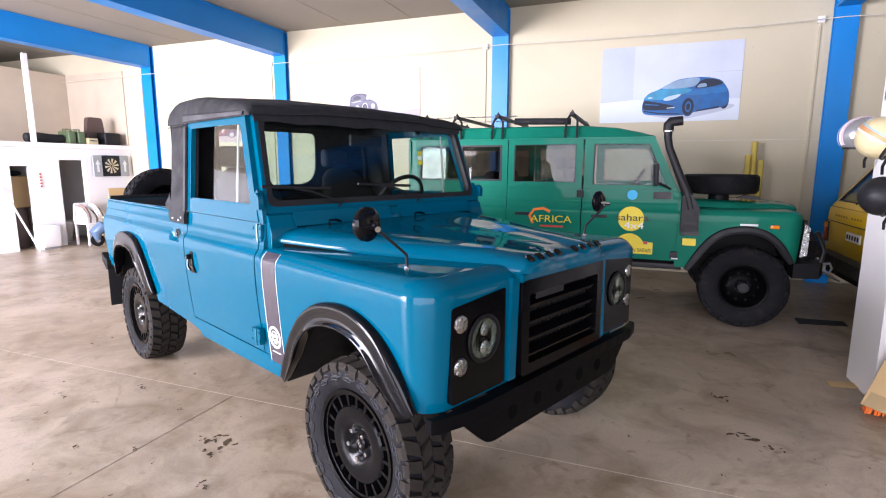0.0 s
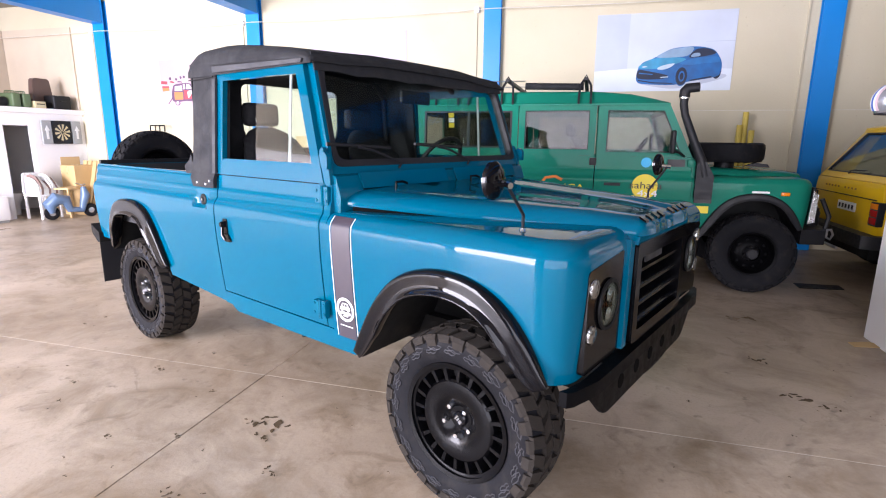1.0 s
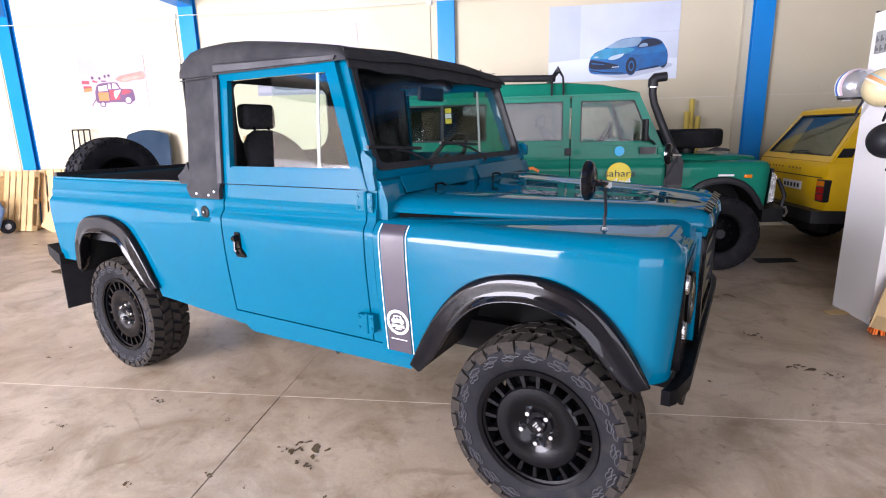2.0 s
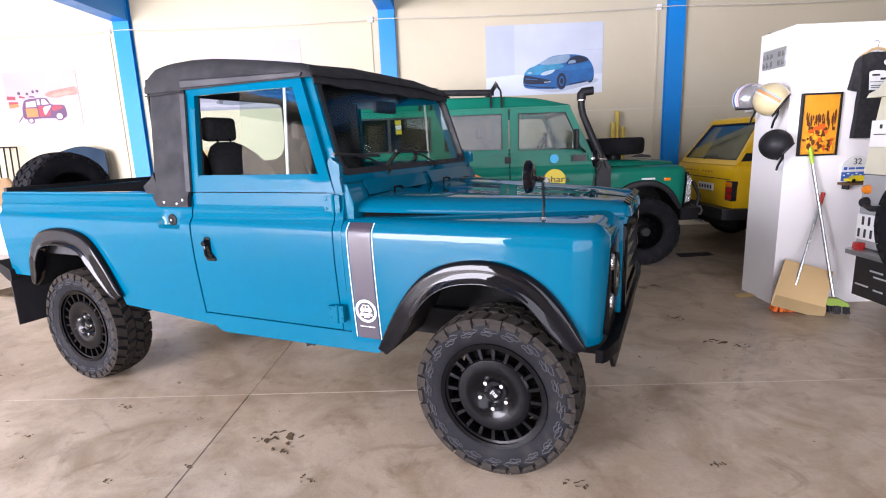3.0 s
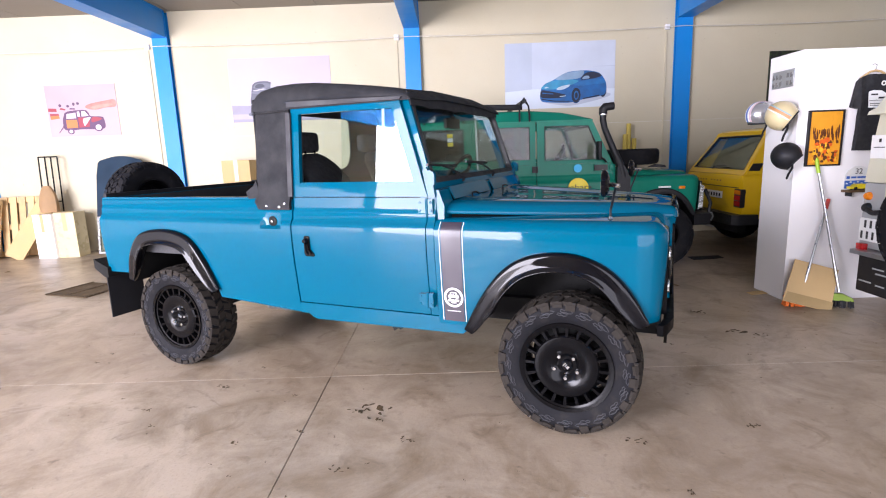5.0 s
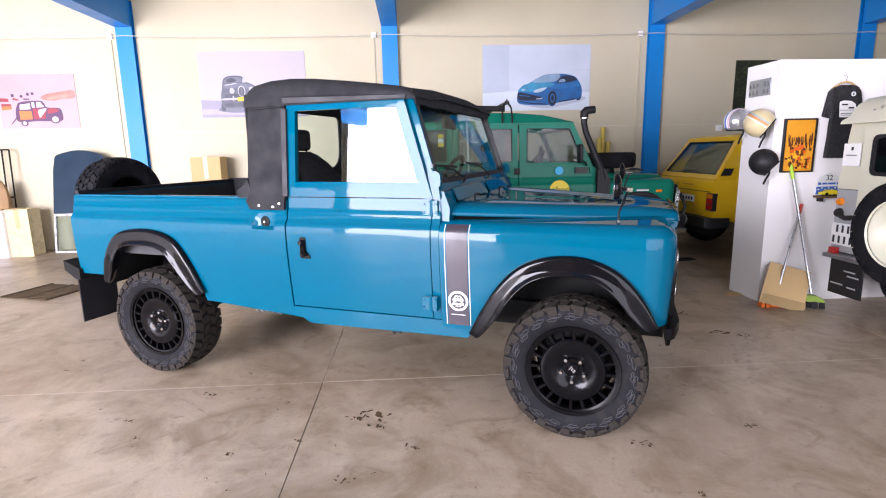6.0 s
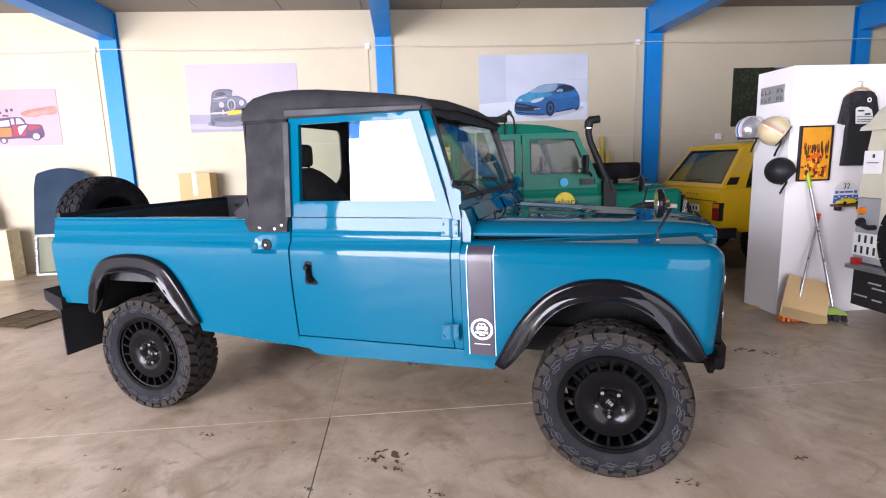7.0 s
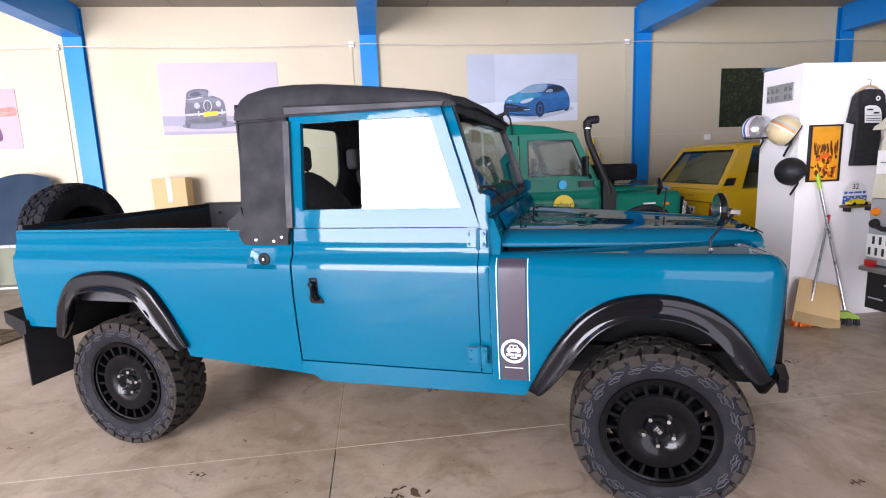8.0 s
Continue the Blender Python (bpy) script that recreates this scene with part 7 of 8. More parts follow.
# ---- prints on the rear wall ----
def poster(u0, u1, z0, z1, bg, shapes, label):
    t = thing("wall_poster", MB @ pose((u0 + u1) / 2, V_REAR - 0.006, (z0 + z1) / 2), label, "poster", "car posters on the wall")
    w, h = (u1 - u0) / 2, (z1 - z0) / 2
    part("sheet", bbox(-w, w, -0.004, 0.005, -h, h, 0), bg, t)
    for k, (mt, pts) in enumerate(shapes):
        bm = bmesh.new()
        prism(bm, [(p[0] * 2 * w - w, p[1] * 2 * h - h) for p in pts], "y", -0.0046 - (0.0004 if len(shapes) < 40 else 0.0001) * k, -0.0036)
        part("print_shape", bm, mt, t)
    return t


def bend(pts, seg=5):
    """A smooth closed line through the given points."""
    out, n = [], len(pts)
    for i in range(n):
        p = [Vector(pts[(i + k) % n]) for k in (-1, 0, 1, 2)]
        for j in range(seg):
            t = j / seg
            q = 0.5 * (2 * p[1] + (p[2] - p[0]) * t + (2 * p[0] - 5 * p[1] + 4 * p[2] - p[3]) * t * t + (3 * p[1] - p[0] - 3 * p[2] + p[3]) * t ** 3)
            out.append(tuple(q))
    return out


def oval(cx, cy, rx, ry, n=20):
    return [(cx + rx * math.cos(2 * math.pi * k / n), cy + ry * math.sin(2 * math.pi * k / n)) for k in range(n)]


def flat(name, c, v=0.1, s=3):
    return mat(name, c, 0.55, 0, v, s)


def make_posters():
    bgw = flat("pale_blue_print_wall", (0.50, 0.55, 0.64), 0.14, 2)
    pfl = flat("pale_print_floor", (0.60, 0.66, 0.74), 0.1, 2)
    pln = flat("print_seam", (0.43, 0.48, 0.57))
    b1, b2, b3 = flat("print_blue", (0.006, 0.095, 0.29), 0.5, 7), flat("print_light_blue", (0.03, 0.22, 0.38), 0.4, 7), flat("print_navy", (0.006, 0.012, 0.035))
    shade = flat("print_shadow", (0.43, 0.48, 0.57), 0.12, 2)
    b4, wh = flat("print_mid_blue", (0.01, 0.13, 0.36), 0.4, 7), flat("print_lamp_white", (0.42, 0.52, 0.60), 0.2, 6)
    gl = flat("print_glass", (0.20, 0.30, 0.42), 0.3, 6)
    poster(0.10, 1.90, 2.14, 3.18, bgw, [
        (pfl, [(0, 0), (1, 0), (1, 0.27), (0.62, 0.29), (0.25, 0.30), (0, 0.27)]),
        (shade, [(0, 0.27), (0.245, 0.30), (0.245, 1.0), (0, 1.0)]),
        (pln, [(0.24, 0.30), (0.246, 0.30), (0.246, 1.0), (0.24, 1.0)]),
        (pln, [(0, 0.612), (0.24, 0.612), (0.24, 0.618), (0, 0.618)]),
        (pln, [(0.80, 0.612), (1, 0.612), (1, 0.62), (0.80, 0.62)]),
        (shade, bend([(0.33, 0.11), (0.48, 0.05), (0.64, 0.035), (0.94, 0.15), (0.90, 0.21), (0.5, 0.14)])),
        (b3, oval(0.893, 0.25, 0.033, 0.105)),
        (b1, bend([(0.33, 0.12), (0.325, 0.27), (0.362, 0.371), (0.437, 0.426), (0.53, 0.516), (0.604, 0.55), (0.721, 0.56), (0.805, 0.542), (0.863, 0.507), (0.900, 0.43), (0.922, 0.345), (0.922, 0.24), (0.885, 0.17), (0.70, 0.115), (0.604, 0.078), (0.437, 0.085)])),
        (b2, bend([(0.335, 0.30), (0.362, 0.36), (0.437, 0.42), (0.60, 0.43), (0.67, 0.40), (0.60, 0.345), (0.47, 0.29)])),
        (b4, bend([(0.63, 0.35), (0.72, 0.405), (0.88, 0.425), (0.905, 0.36), (0.80, 0.345), (0.70, 0.33)])),
        (gl, bend([(0.458, 0.436), (0.53, 0.513), (0.604, 0.543), (0.715, 0.55), (0.69, 0.455), (0.60, 0.43)])),
        (b3, bend([(0.692, 0.425), (0.735, 0.52), (0.805, 0.53), (0.858, 0.50), (0.872, 0.462), (0.79, 0.43)])),
        (gl, bend([(0.705, 0.43), (0.72, 0.47), (0.76, 0.475), (0.765, 0.437)])),
        (b3, bend([(0.332, 0.275), (0.40, 0.262), (0.50, 0.225), (0.55, 0.195), (0.50, 0.155), (0.338, 0.165)])),
        (b1, [(0.34, 0.243), (0.44, 0.222), (0.44, 0.212), (0.34, 0.228)]),
        (b3, [(0.335, 0.135), (0.45, 0.10), (0.59, 0.09), (0.59, 0.102), (0.45, 0.115), (0.335, 0.15)]),
        (wh, bend([(0.47, 0.285), (0.50, 0.325), (0.59, 0.352), (0.565, 0.305), (0.51, 0.275)])),
        (wh, [(0.355, 0.315), (0.375, 0.33), (0.40, 0.318), (0.37, 0.306)]),
        (wh, [(0.50, 0.182), (0.555, 0.188), (0.555, 0.176), (0.50, 0.17)]),
        (b1, oval(0.648, 0.195, 0.048, 0.135)),
        (b3, oval(0.648, 0.185, 0.041, 0.115)),
        (b1, oval(0.650, 0.185, 0.022, 0.07)), (b3, oval(0.650, 0.185, 0.014, 0.045)),
        (b3, [(0.71, 0.12), (0.86, 0.165), (0.86, 0.182), (0.71, 0.138)]),
    ], "print of a blue hatchback in a pale concrete hall")
    lav = flat("pale_lilac_print_sky", (0.43, 0.385, 0.445), 0.1, 1.5)
    hor = flat("print_grey_ground", (0.25, 0.235, 0.30), 0.2, 4)
    k1, k2, k3 = flat("print_charcoal", (0.05, 0.052, 0.075), 0.3, 8), flat("print_slate", (0.13, 0.135, 0.18), 0.3, 8), flat("print_pale_grey", (0.36, 0.36, 0.41))
    yl = flat("print_amber", (0.65, 0.42, 0.03))
    k4, k5 = flat("print_chrome", (0.40, 0.39, 0.44), 0.2, 12), flat("print_dusk_grey", (0.085, 0.088, 0.12), 0.4, 10)
    saloon = [
        (k2, bend([(0.17, 0.10), (0.36, 0.07), (0.62, 0.11), (0.56, 0.17), (0.3, 0.19), (0.19, 0.16)])),
        (k1, oval(0.207, 0.165, 0.022, 0.075)), (k1, oval(0.512, 0.175, 0.024, 0.075)),
        (k5, bend([(0.195, 0.20), (0.192, 0.34), (0.203, 0.42), (0.215, 0.54), (0.232, 0.60), (0.285, 0.635), (0.37, 0.635), (0.41, 0.61), (0.445, 0.54), (0.505, 0.49), (0.53, 0.42), (0.535, 0.24), (0.50, 0.17), (0.36, 0.14), (0.23, 0.15)])),
        (k2, bend([(0.235, 0.535), (0.255, 0.595), (0.31, 0.612), (0.375, 0.607), (0.40, 0.545), (0.32, 0.527)])),
        (k1, bend([(0.25, 0.542), (0.262, 0.585), (0.31, 0.60), (0.345, 0.56), (0.30, 0.535)])),
        (k3, [(0.40, 0.53), (0.405, 0.60), (0.415, 0.605), (0.448, 0.535)]),
        (k2, bend([(0.215, 0.47), (0.30, 0.515), (0.43, 0.515), (0.505, 0.475), (0.47, 0.44), (0.36, 0.455), (0.26, 0.44)])),
        (k4, [(0.215, 0.495), (0.33, 0.525), (0.36, 0.515), (0.25, 0.487)]),
        (k1, bend([(0.23, 0.33), (0.27, 0.36), (0.45, 0.36), (0.51, 0.33), (0.50, 0.27), (0.36, 0.25), (0.24, 0.27)])),
        (k4, oval(0.387, 0.40, 0.036, 0.085)), (k1, oval(0.387, 0.395, 0.028, 0.072)), (k2, [(0.384, 0.33), (0.390, 0.33), (0.390, 0.46), (0.384, 0.46)]),
        (k4, oval(0.298, 0.405, 0.023, 0.043)), (k3, oval(0.298, 0.405, 0.015, 0.028)),
        (k4, oval(0.480, 0.425, 0.022, 0.042)), (k3, oval(0.480, 0.425, 0.014, 0.027)),
        (k4, bend([(0.205, 0.265), (0.205, 0.29), (0.33, 0.300), (0.50, 0.315), (0.56, 0.32), (0.555, 0.295), (0.45, 0.275), (0.33, 0.27)])),
        (k4, [(0.300, 0.255), (0.312, 0.255), (0.312, 0.33), (0.300, 0.33)]), (k4, [(0.498, 0.27), (0.510, 0.27), (0.510, 0.345), (0.498, 0.345)]),
        (yl, [(0.345, 0.245), (0.468, 0.262), (0.468, 0.322), (0.345, 0.308)]),
        (k1, bend([(0.22, 0.20), (0.30, 0.225), (0.50, 0.235), (0.515, 0.19), (0.36, 0.165), (0.24, 0.17)])),
    ]
    hills = flat("print_far_hills", (0.34, 0.31, 0.375), 0.2, 4)
    poster(-4.45, -2.77, 2.095, 3.11, lav, [
        (hills, [(0.5, 0.24), (1, 0.24), (1, 0.36), (0.86, 0.33), (0.72, 0.27)]),
        (hor, [(0, 0), (1, 0), (1, 0.26), (0.70, 0.25), (0.3, 0.25), (0, 0.27)]),
        (hills, [(0, 0.05), (1, 0.02), (1, 0.10), (0, 0.13)]),
        *saloon,
    ], "pale print of a classic dark saloon on a salt flat")
    pk = flat("pale_pink_print", (0.46, 0.34, 0.37), 0.1, 2)
    rd, og, pu = flat("print_red_hill", (0.40, 0.20, 0.165), 0.4, 8), flat("print_orange", (0.50, 0.18, 0.06)), flat("print_purple", (0.11, 0.055, 0.12))
    wt = flat("print_white", (0.55, 0.49, 0.50))
    crim = flat("print_crimson", (0.30, 0.05, 0.07))
    poster(-7.56, -6.37, 1.965, 2.80, pk, [
        (flat("print_pink_sky", (0.42, 0.345, 0.36), 0.12, 2), [(0, 0.62), (1, 0.60), (1, 1), (0, 1)]),
        (rd, bend([(0.54, 0.57), (0.60, 0.62), (0.68, 0.645), (0.80, 0.67), (0.97, 0.695), (0.975, 0.56), (0.82, 0.54), (0.71, 0.51), (0.60, 0.52)])),
        (flat("print_sand", (0.44, 0.25, 0.20), 0.3, 8), bend([(0.62, 0.56), (0.74, 0.60), (0.90, 0.62), (0.93, 0.585), (0.78, 0.545), (0.68, 0.53)])),
        (crim, [(0.01, 0.50), (0.13, 0.49), (0.13, 0.555), (0.02, 0.565)]), (og, [(0.03, 0.34), (0.16, 0.36), (0.15, 0.44), (0.03, 0.45)]), (crim, [(0.03, 0.41), (0.16, 0.42), (0.15, 0.455), (0.03, 0.46)]),
        (pk, [(0.10, 0.10), (0.82, 0.11), (0.88, 0.17), (0.20, 0.15)]),
        (pu, bend([(0.205, 0.15), (0.20, 0.32), (0.225, 0.42), (0.25, 0.475), (0.34, 0.505), (0.53, 0.51), (0.575, 0.46), (0.605, 0.39), (0.745, 0.375), (0.785, 0.33), (0.79, 0.16), (0.70, 0.13), (0.45, 0.135), (0.30, 0.12)])),
        (og, [(0.245, 0.165), (0.405, 0.17), (0.405, 0.325), (0.245, 0.33)]), (crim, [(0.42, 0.17), (0.57, 0.18), (0.59, 0.36), (0.42, 0.37)]),
        (wt, bend([(0.50, 0.20), (0.49, 0.33), (0.56, 0.365), (0.60, 0.36), (0.55, 0.27)])),
        (crim, bend([(0.61, 0.27), (0.62, 0.36), (0.70, 0.365), (0.76, 0.33), (0.70, 0.29)])),
        (wt, [(0.255, 0.35), (0.265, 0.445), (0.395, 0.465), (0.395, 0.355)]), (wt, [(0.415, 0.385), (0.415, 0.485), (0.45, 0.488), (0.455, 0.385)]), (wt, [(0.475, 0.385), (0.48, 0.49), (0.53, 0.488), (0.575, 0.395)]),
        (pu, [(0.405, 0.16), (0.418, 0.16), (0.418, 0.38), (0.405, 0.38)]),
        (pu, oval(0.296, 0.10, 0.045, 0.055)), (wt, oval(0.296, 0.10, 0.027, 0.035)),
        (pu, oval(0.695, 0.165, 0.062, 0.078)), (wt, oval(0.695, 0.165, 0.042, 0.054)),
        (pu, [(0.12, 0.08), (0.13, 0.08), (0.205, 0.20), (0.20, 0.21)]),
        (pu, oval(0.19, 0.61, 0.018, 0.03)), (pu, oval(0.30, 0.595, 0.016, 0.026)), (pu, oval(0.385, 0.63, 0.014, 0.03)), (pu, oval(0.445, 0.64, 0.016, 0.026)),
        (crim, [(0.18, 0.53), (0.25, 0.515), (0.26, 0.54), (0.20, 0.565)]), (pu, [(0.32, 0.53), (0.40, 0.525), (0.39, 0.55), (0.33, 0.555)]),
    ], "sun-faded pink print of a loaded holiday car")
    dk = layered_mat("print_dark_foliage", (0.010, 0.014, 0.008), (
        (9, 6, 0.7, 0.50, 0.66, 0.5, (0.05, 0.075, 0.02), 0.8),
        (26, 4, 0.7, 0.58, 0.68, 0.4, (0.15, 0.17, 0.045), 0.8)), (0.5, 0.6), 0.02, 40)
    lf, sk = flat("print_leaf", (0.055, 0.08, 0.02), 0.6, 30), flat("print_sky", (0.16, 0.28, 0.40))
    rnd = random.Random(8)
    shapes = [(sk, [(0.62, 1), (0.66, 0.90), (0.72, 0.86), (0.76, 0.76), (0.85, 0.70), (0.90, 0.58), (1, 0.52), (1, 1)])]
    for k in range(110):
        t = rnd.random()
        x, y = 0.62 + 0.38 * t + rnd.uniform(-0.06, 0.03), 0.98 - 0.45 * t + rnd.uniform(-0.05, 0.06)
        shapes.append((lf if k % 3 == 0 else dk, blob(rnd, min(x, 0.98), min(y, 0.98), rnd.uniform(0.006, 0.018), rnd.uniform(0.006, 0.018), 7)))
    poster(4.40, 5.55, 1.955, 2.91, dk, shapes, "dark print of trees against the sky")


make_posters()


def make_socket():
    t = on_wall("wall_socket", 4.18, V_REAR - 0.02, 1.80, "small white wall socket", "socket")
    part("housing", bbox(-0.05, 0.05, -0.03, 0.018, -0.05, 0.05, 0.008), M["white_wall"], t)


make_socket()


# ---- loose things along the rear wall ----
def make_tubes():
    for k, (du, z) in enumerate(((-0.07, 1.67), (0.0, 1.84), (0.08, 1.60))):
        t = thing("rolled_mat", MB @ pose(2.10 + du, V_REAR - 0.20 + 0.04 * (k % 2), 0), "yellow foam tube standing against the rear wall", "tube", "yellow tubes")
        bm = bmesh.new()
        lathe(bm, [(0.018, 0.0), (0.034, 0.0), (0.036, 0.01), (0.036, z - 0.01), (0.034, z), (0.018, z)], "z", (0, 0, 0), 14, closed=True)
        part("tube", bm, mat("yellow_foam", (0.55, 0.42, 0.08), 0.7, 0, 0.2, 6), t)


make_tubes()


def carton(u, v, z, w, d, h, turn, label, k="card"):
    t = thing("carton", MB @ pose(u, v, z, 0, 0, turn), label, "box", "cartons by the wall")
    part("box_body", bbox(-w / 2, w / 2, -d / 2, d / 2, 0, h, 0.004, 1), M[k], t)
    bm = bmesh.new()
    box(bm, -w / 2 - 0.001, w / 2 + 0.001, -0.03, 0.03, h, h + 0.003)
    box(bm, -0.03, 0.03, -d / 2 - 0.003, -d / 2 - 0.0005, h * 0.6, h)
    part("tape", bm, mat("parcel_tape", (0.50, 0.36, 0.18), 0.3, 0, 0.1, 10), t)
    return t


carton(-4.31, 5.32, 0.0, 0.6, 0.5, 0.64, 3, "large brown carton on the floor by the wall")
carton(-4.31, 5.34, 0.643, 0.44, 0.38, 0.83, 4, "tall brown carton stacked on a larger one")
carton(-7.16, 5.2, 0.0, 0.32, 0.3, 0.74, 4, "tall cream carton beside the white box", "ivory")
carton(-7.46, 5.15, 0.0, 0.33, 0.3, 0.72, -6, "white carton standing by the wall", "white_wall")


def make_tailgate_panel():
    t = thing("car_tailgate", MB @ pose(-6.33, 5.20, 0.02, -9, 0, 0), "dark blue car tailgate with window standing against the wall", "car part")
    bm = bmesh.new()
    pts = [(-0.42, 0.62), (0.42, 0.62), (0.40, 1.30), (0.37, 1.50)] + [(0.34 - 0.68 * k / 10, 1.54 + 0.07 * math.sin(math.pi * k / 10)) for k in range(11)] + [(-0.37, 1.50), (-0.40, 1.30)]
    prism(bm, pts, "y", -0.02, 0.03)
    part("panel", bevel(bm, 0.012, 2), mat("dusty_blue_paint", (0.012, 0.03, 0.055), 0.35, 0, 0.3, 3, spec=0.25), t)
    bm = bmesh.new()
    ring_prism(bm, rect(-0.42, 0.42, 0.0, 0.615), rect(-0.39, 0.39, 0.03, 0.58), "y", -0.02, 0.02)
    fr = part("window_frame", bevel(bm, 0.008, 2, 50), M["steel"], t, "bare metal window frame")
    bm = bmesh.new()
    prism(bm, rect(-0.39, 0.39, 0.03, 0.58), "y", -0.004, 0.004)
    part("window_pane", bm, M["tint_green"], fr)


make_tailgate_panel()


def make_sack_truck():
    t = thing("sack_truck", MB @ pose(-7.57, 5.40, 0), "grey tubular sack truck leaning by the wall", "sack truck")
    bm = bmesh.new()
    for x in (-0.16, -0.05, 0.05, 0.16):
        tube(bm, [(x, 0, 0.06), (x, 0.08, 1.64)], 0.011, 8)
    for z in (0.30, 0.9, 1.64):
        tube(bm, [(-0.16, 0.08 * z / 1.64, z), (0.16, 0.08 * z / 1.64, z)], 0.011, 8)
    part("tube_frame", bm, M["chassis"], t)
    part("toe_plate", bbox(-0.2, 0.2, -0.2, 0.0, 0.04, 0.052, 0.003, 1), M["steel"], t)
    for s in (-1, 1):
        bm = bmesh.new()
        lathe(bm, [(0, -0.02), (0.09, -0.02), (0.1, 0), (0.09, 0.02), (0, 0.02)], "x", (s * 0.22, 0.06, 0.1), 18)
        part("wheel", bm, M["rubber"], t)
    t = thing("paper_bag", MB @ pose(-7.47, 5.22, 0.72, 0, 0, 10), "crumpled brown paper bag on the white carton", "bag")
    bm = bmesh.new()
    rings = []
    rnd = random.Random(2)
    for z, w in ((0.02, 0.13), (0.15, 0.14), (0.3, 0.12), (0.40, 0.08), (0.45, 0.05)):
        rings.append([(w * (1 + 0.15 * rnd.uniform(-1, 1)) * math.cos(a), w * 0.7 * (1 + 0.15 * rnd.uniform(-1, 1)) * math.sin(a), z) for a in (2 * math.pi * k / 12 for k in range(12))])
    loft(bm, rings)
    part("bag", bm, mat("brown_paper", (0.32, 0.2, 0.1), 0.8, 0, 0.2, 8), t)


make_sack_truck()


def make_pallet(u, v, turn, lean, label):
    t = thing("wooden_pallet", MB @ pose(u, v, 0.0, lean, 0, turn), label, "pallet", "pallets by the wall")
    for k in range(7):
        x = -0.40 + 0.133 * k
        part("board", bbox(x - 0.05, x + 0.05, -0.07, -0.05, 0.0, 1.0, 0.003, 1), M["wood"], t)
    for z in (0.05, 0.5, 0.95):
        part("bearer", bbox(-0.45, 0.45, -0.05, 0.03, z - 0.045, z + 0.045, 0.003, 1), M["wood"], t)
    for k in range(3):
        x = -0.38 + 0.38 * k
        part("board", bbox(x - 0.05, x + 0.05, 0.03, 0.048, 0.0, 1.0, 0.003, 1), M["wood"], t)


make_pallet(-8.22, 5.33, 12, -10, "pale wooden pallet stood on edge against the wall")
make_pallet(-8.78, 5.08, -6, -14, "weathered wooden pallet leaning on another pallet")


def make_card_slab():
    t = thing("cardboard_slab", MB @ pose(-8.02, 4.98, 0.03, -14, 30, 5), "long flattened carton leaning on the pallets", "cardboard")
    part("sheet", bbox(-0.14, 0.14, -0.02, 0.02, 0, 1.05, 0.003, 1), M["card"], t)


make_card_slab()


def make_floor_mat():
    t = thing("floor_grate", MB @ pose(-5.25, 2.75, 0.0, 0, 0, -17) @ Matrix.Diagonal((0.72, 0.84, 1, 1)), "dark slatted drain grate lying on the floor", "grate")
    for k in range(12):
        part("slat", bbox(-0.44, 0.44, -0.33 + 0.06 * k - 0.02, -0.33 + 0.06 * k + 0.02, 0.0, 0.012, 0.003, 1), M["grime"], t)
    for x in (-0.42, 0, 0.42):
        part("crossbar", bbox(x - 0.02, x + 0.02, -0.36, 0.36, 0.012, 0.018, 0.002, 1), M["grime"], t)


make_floor_mat()


# ---- store block at the far left with what stands in and on it ----


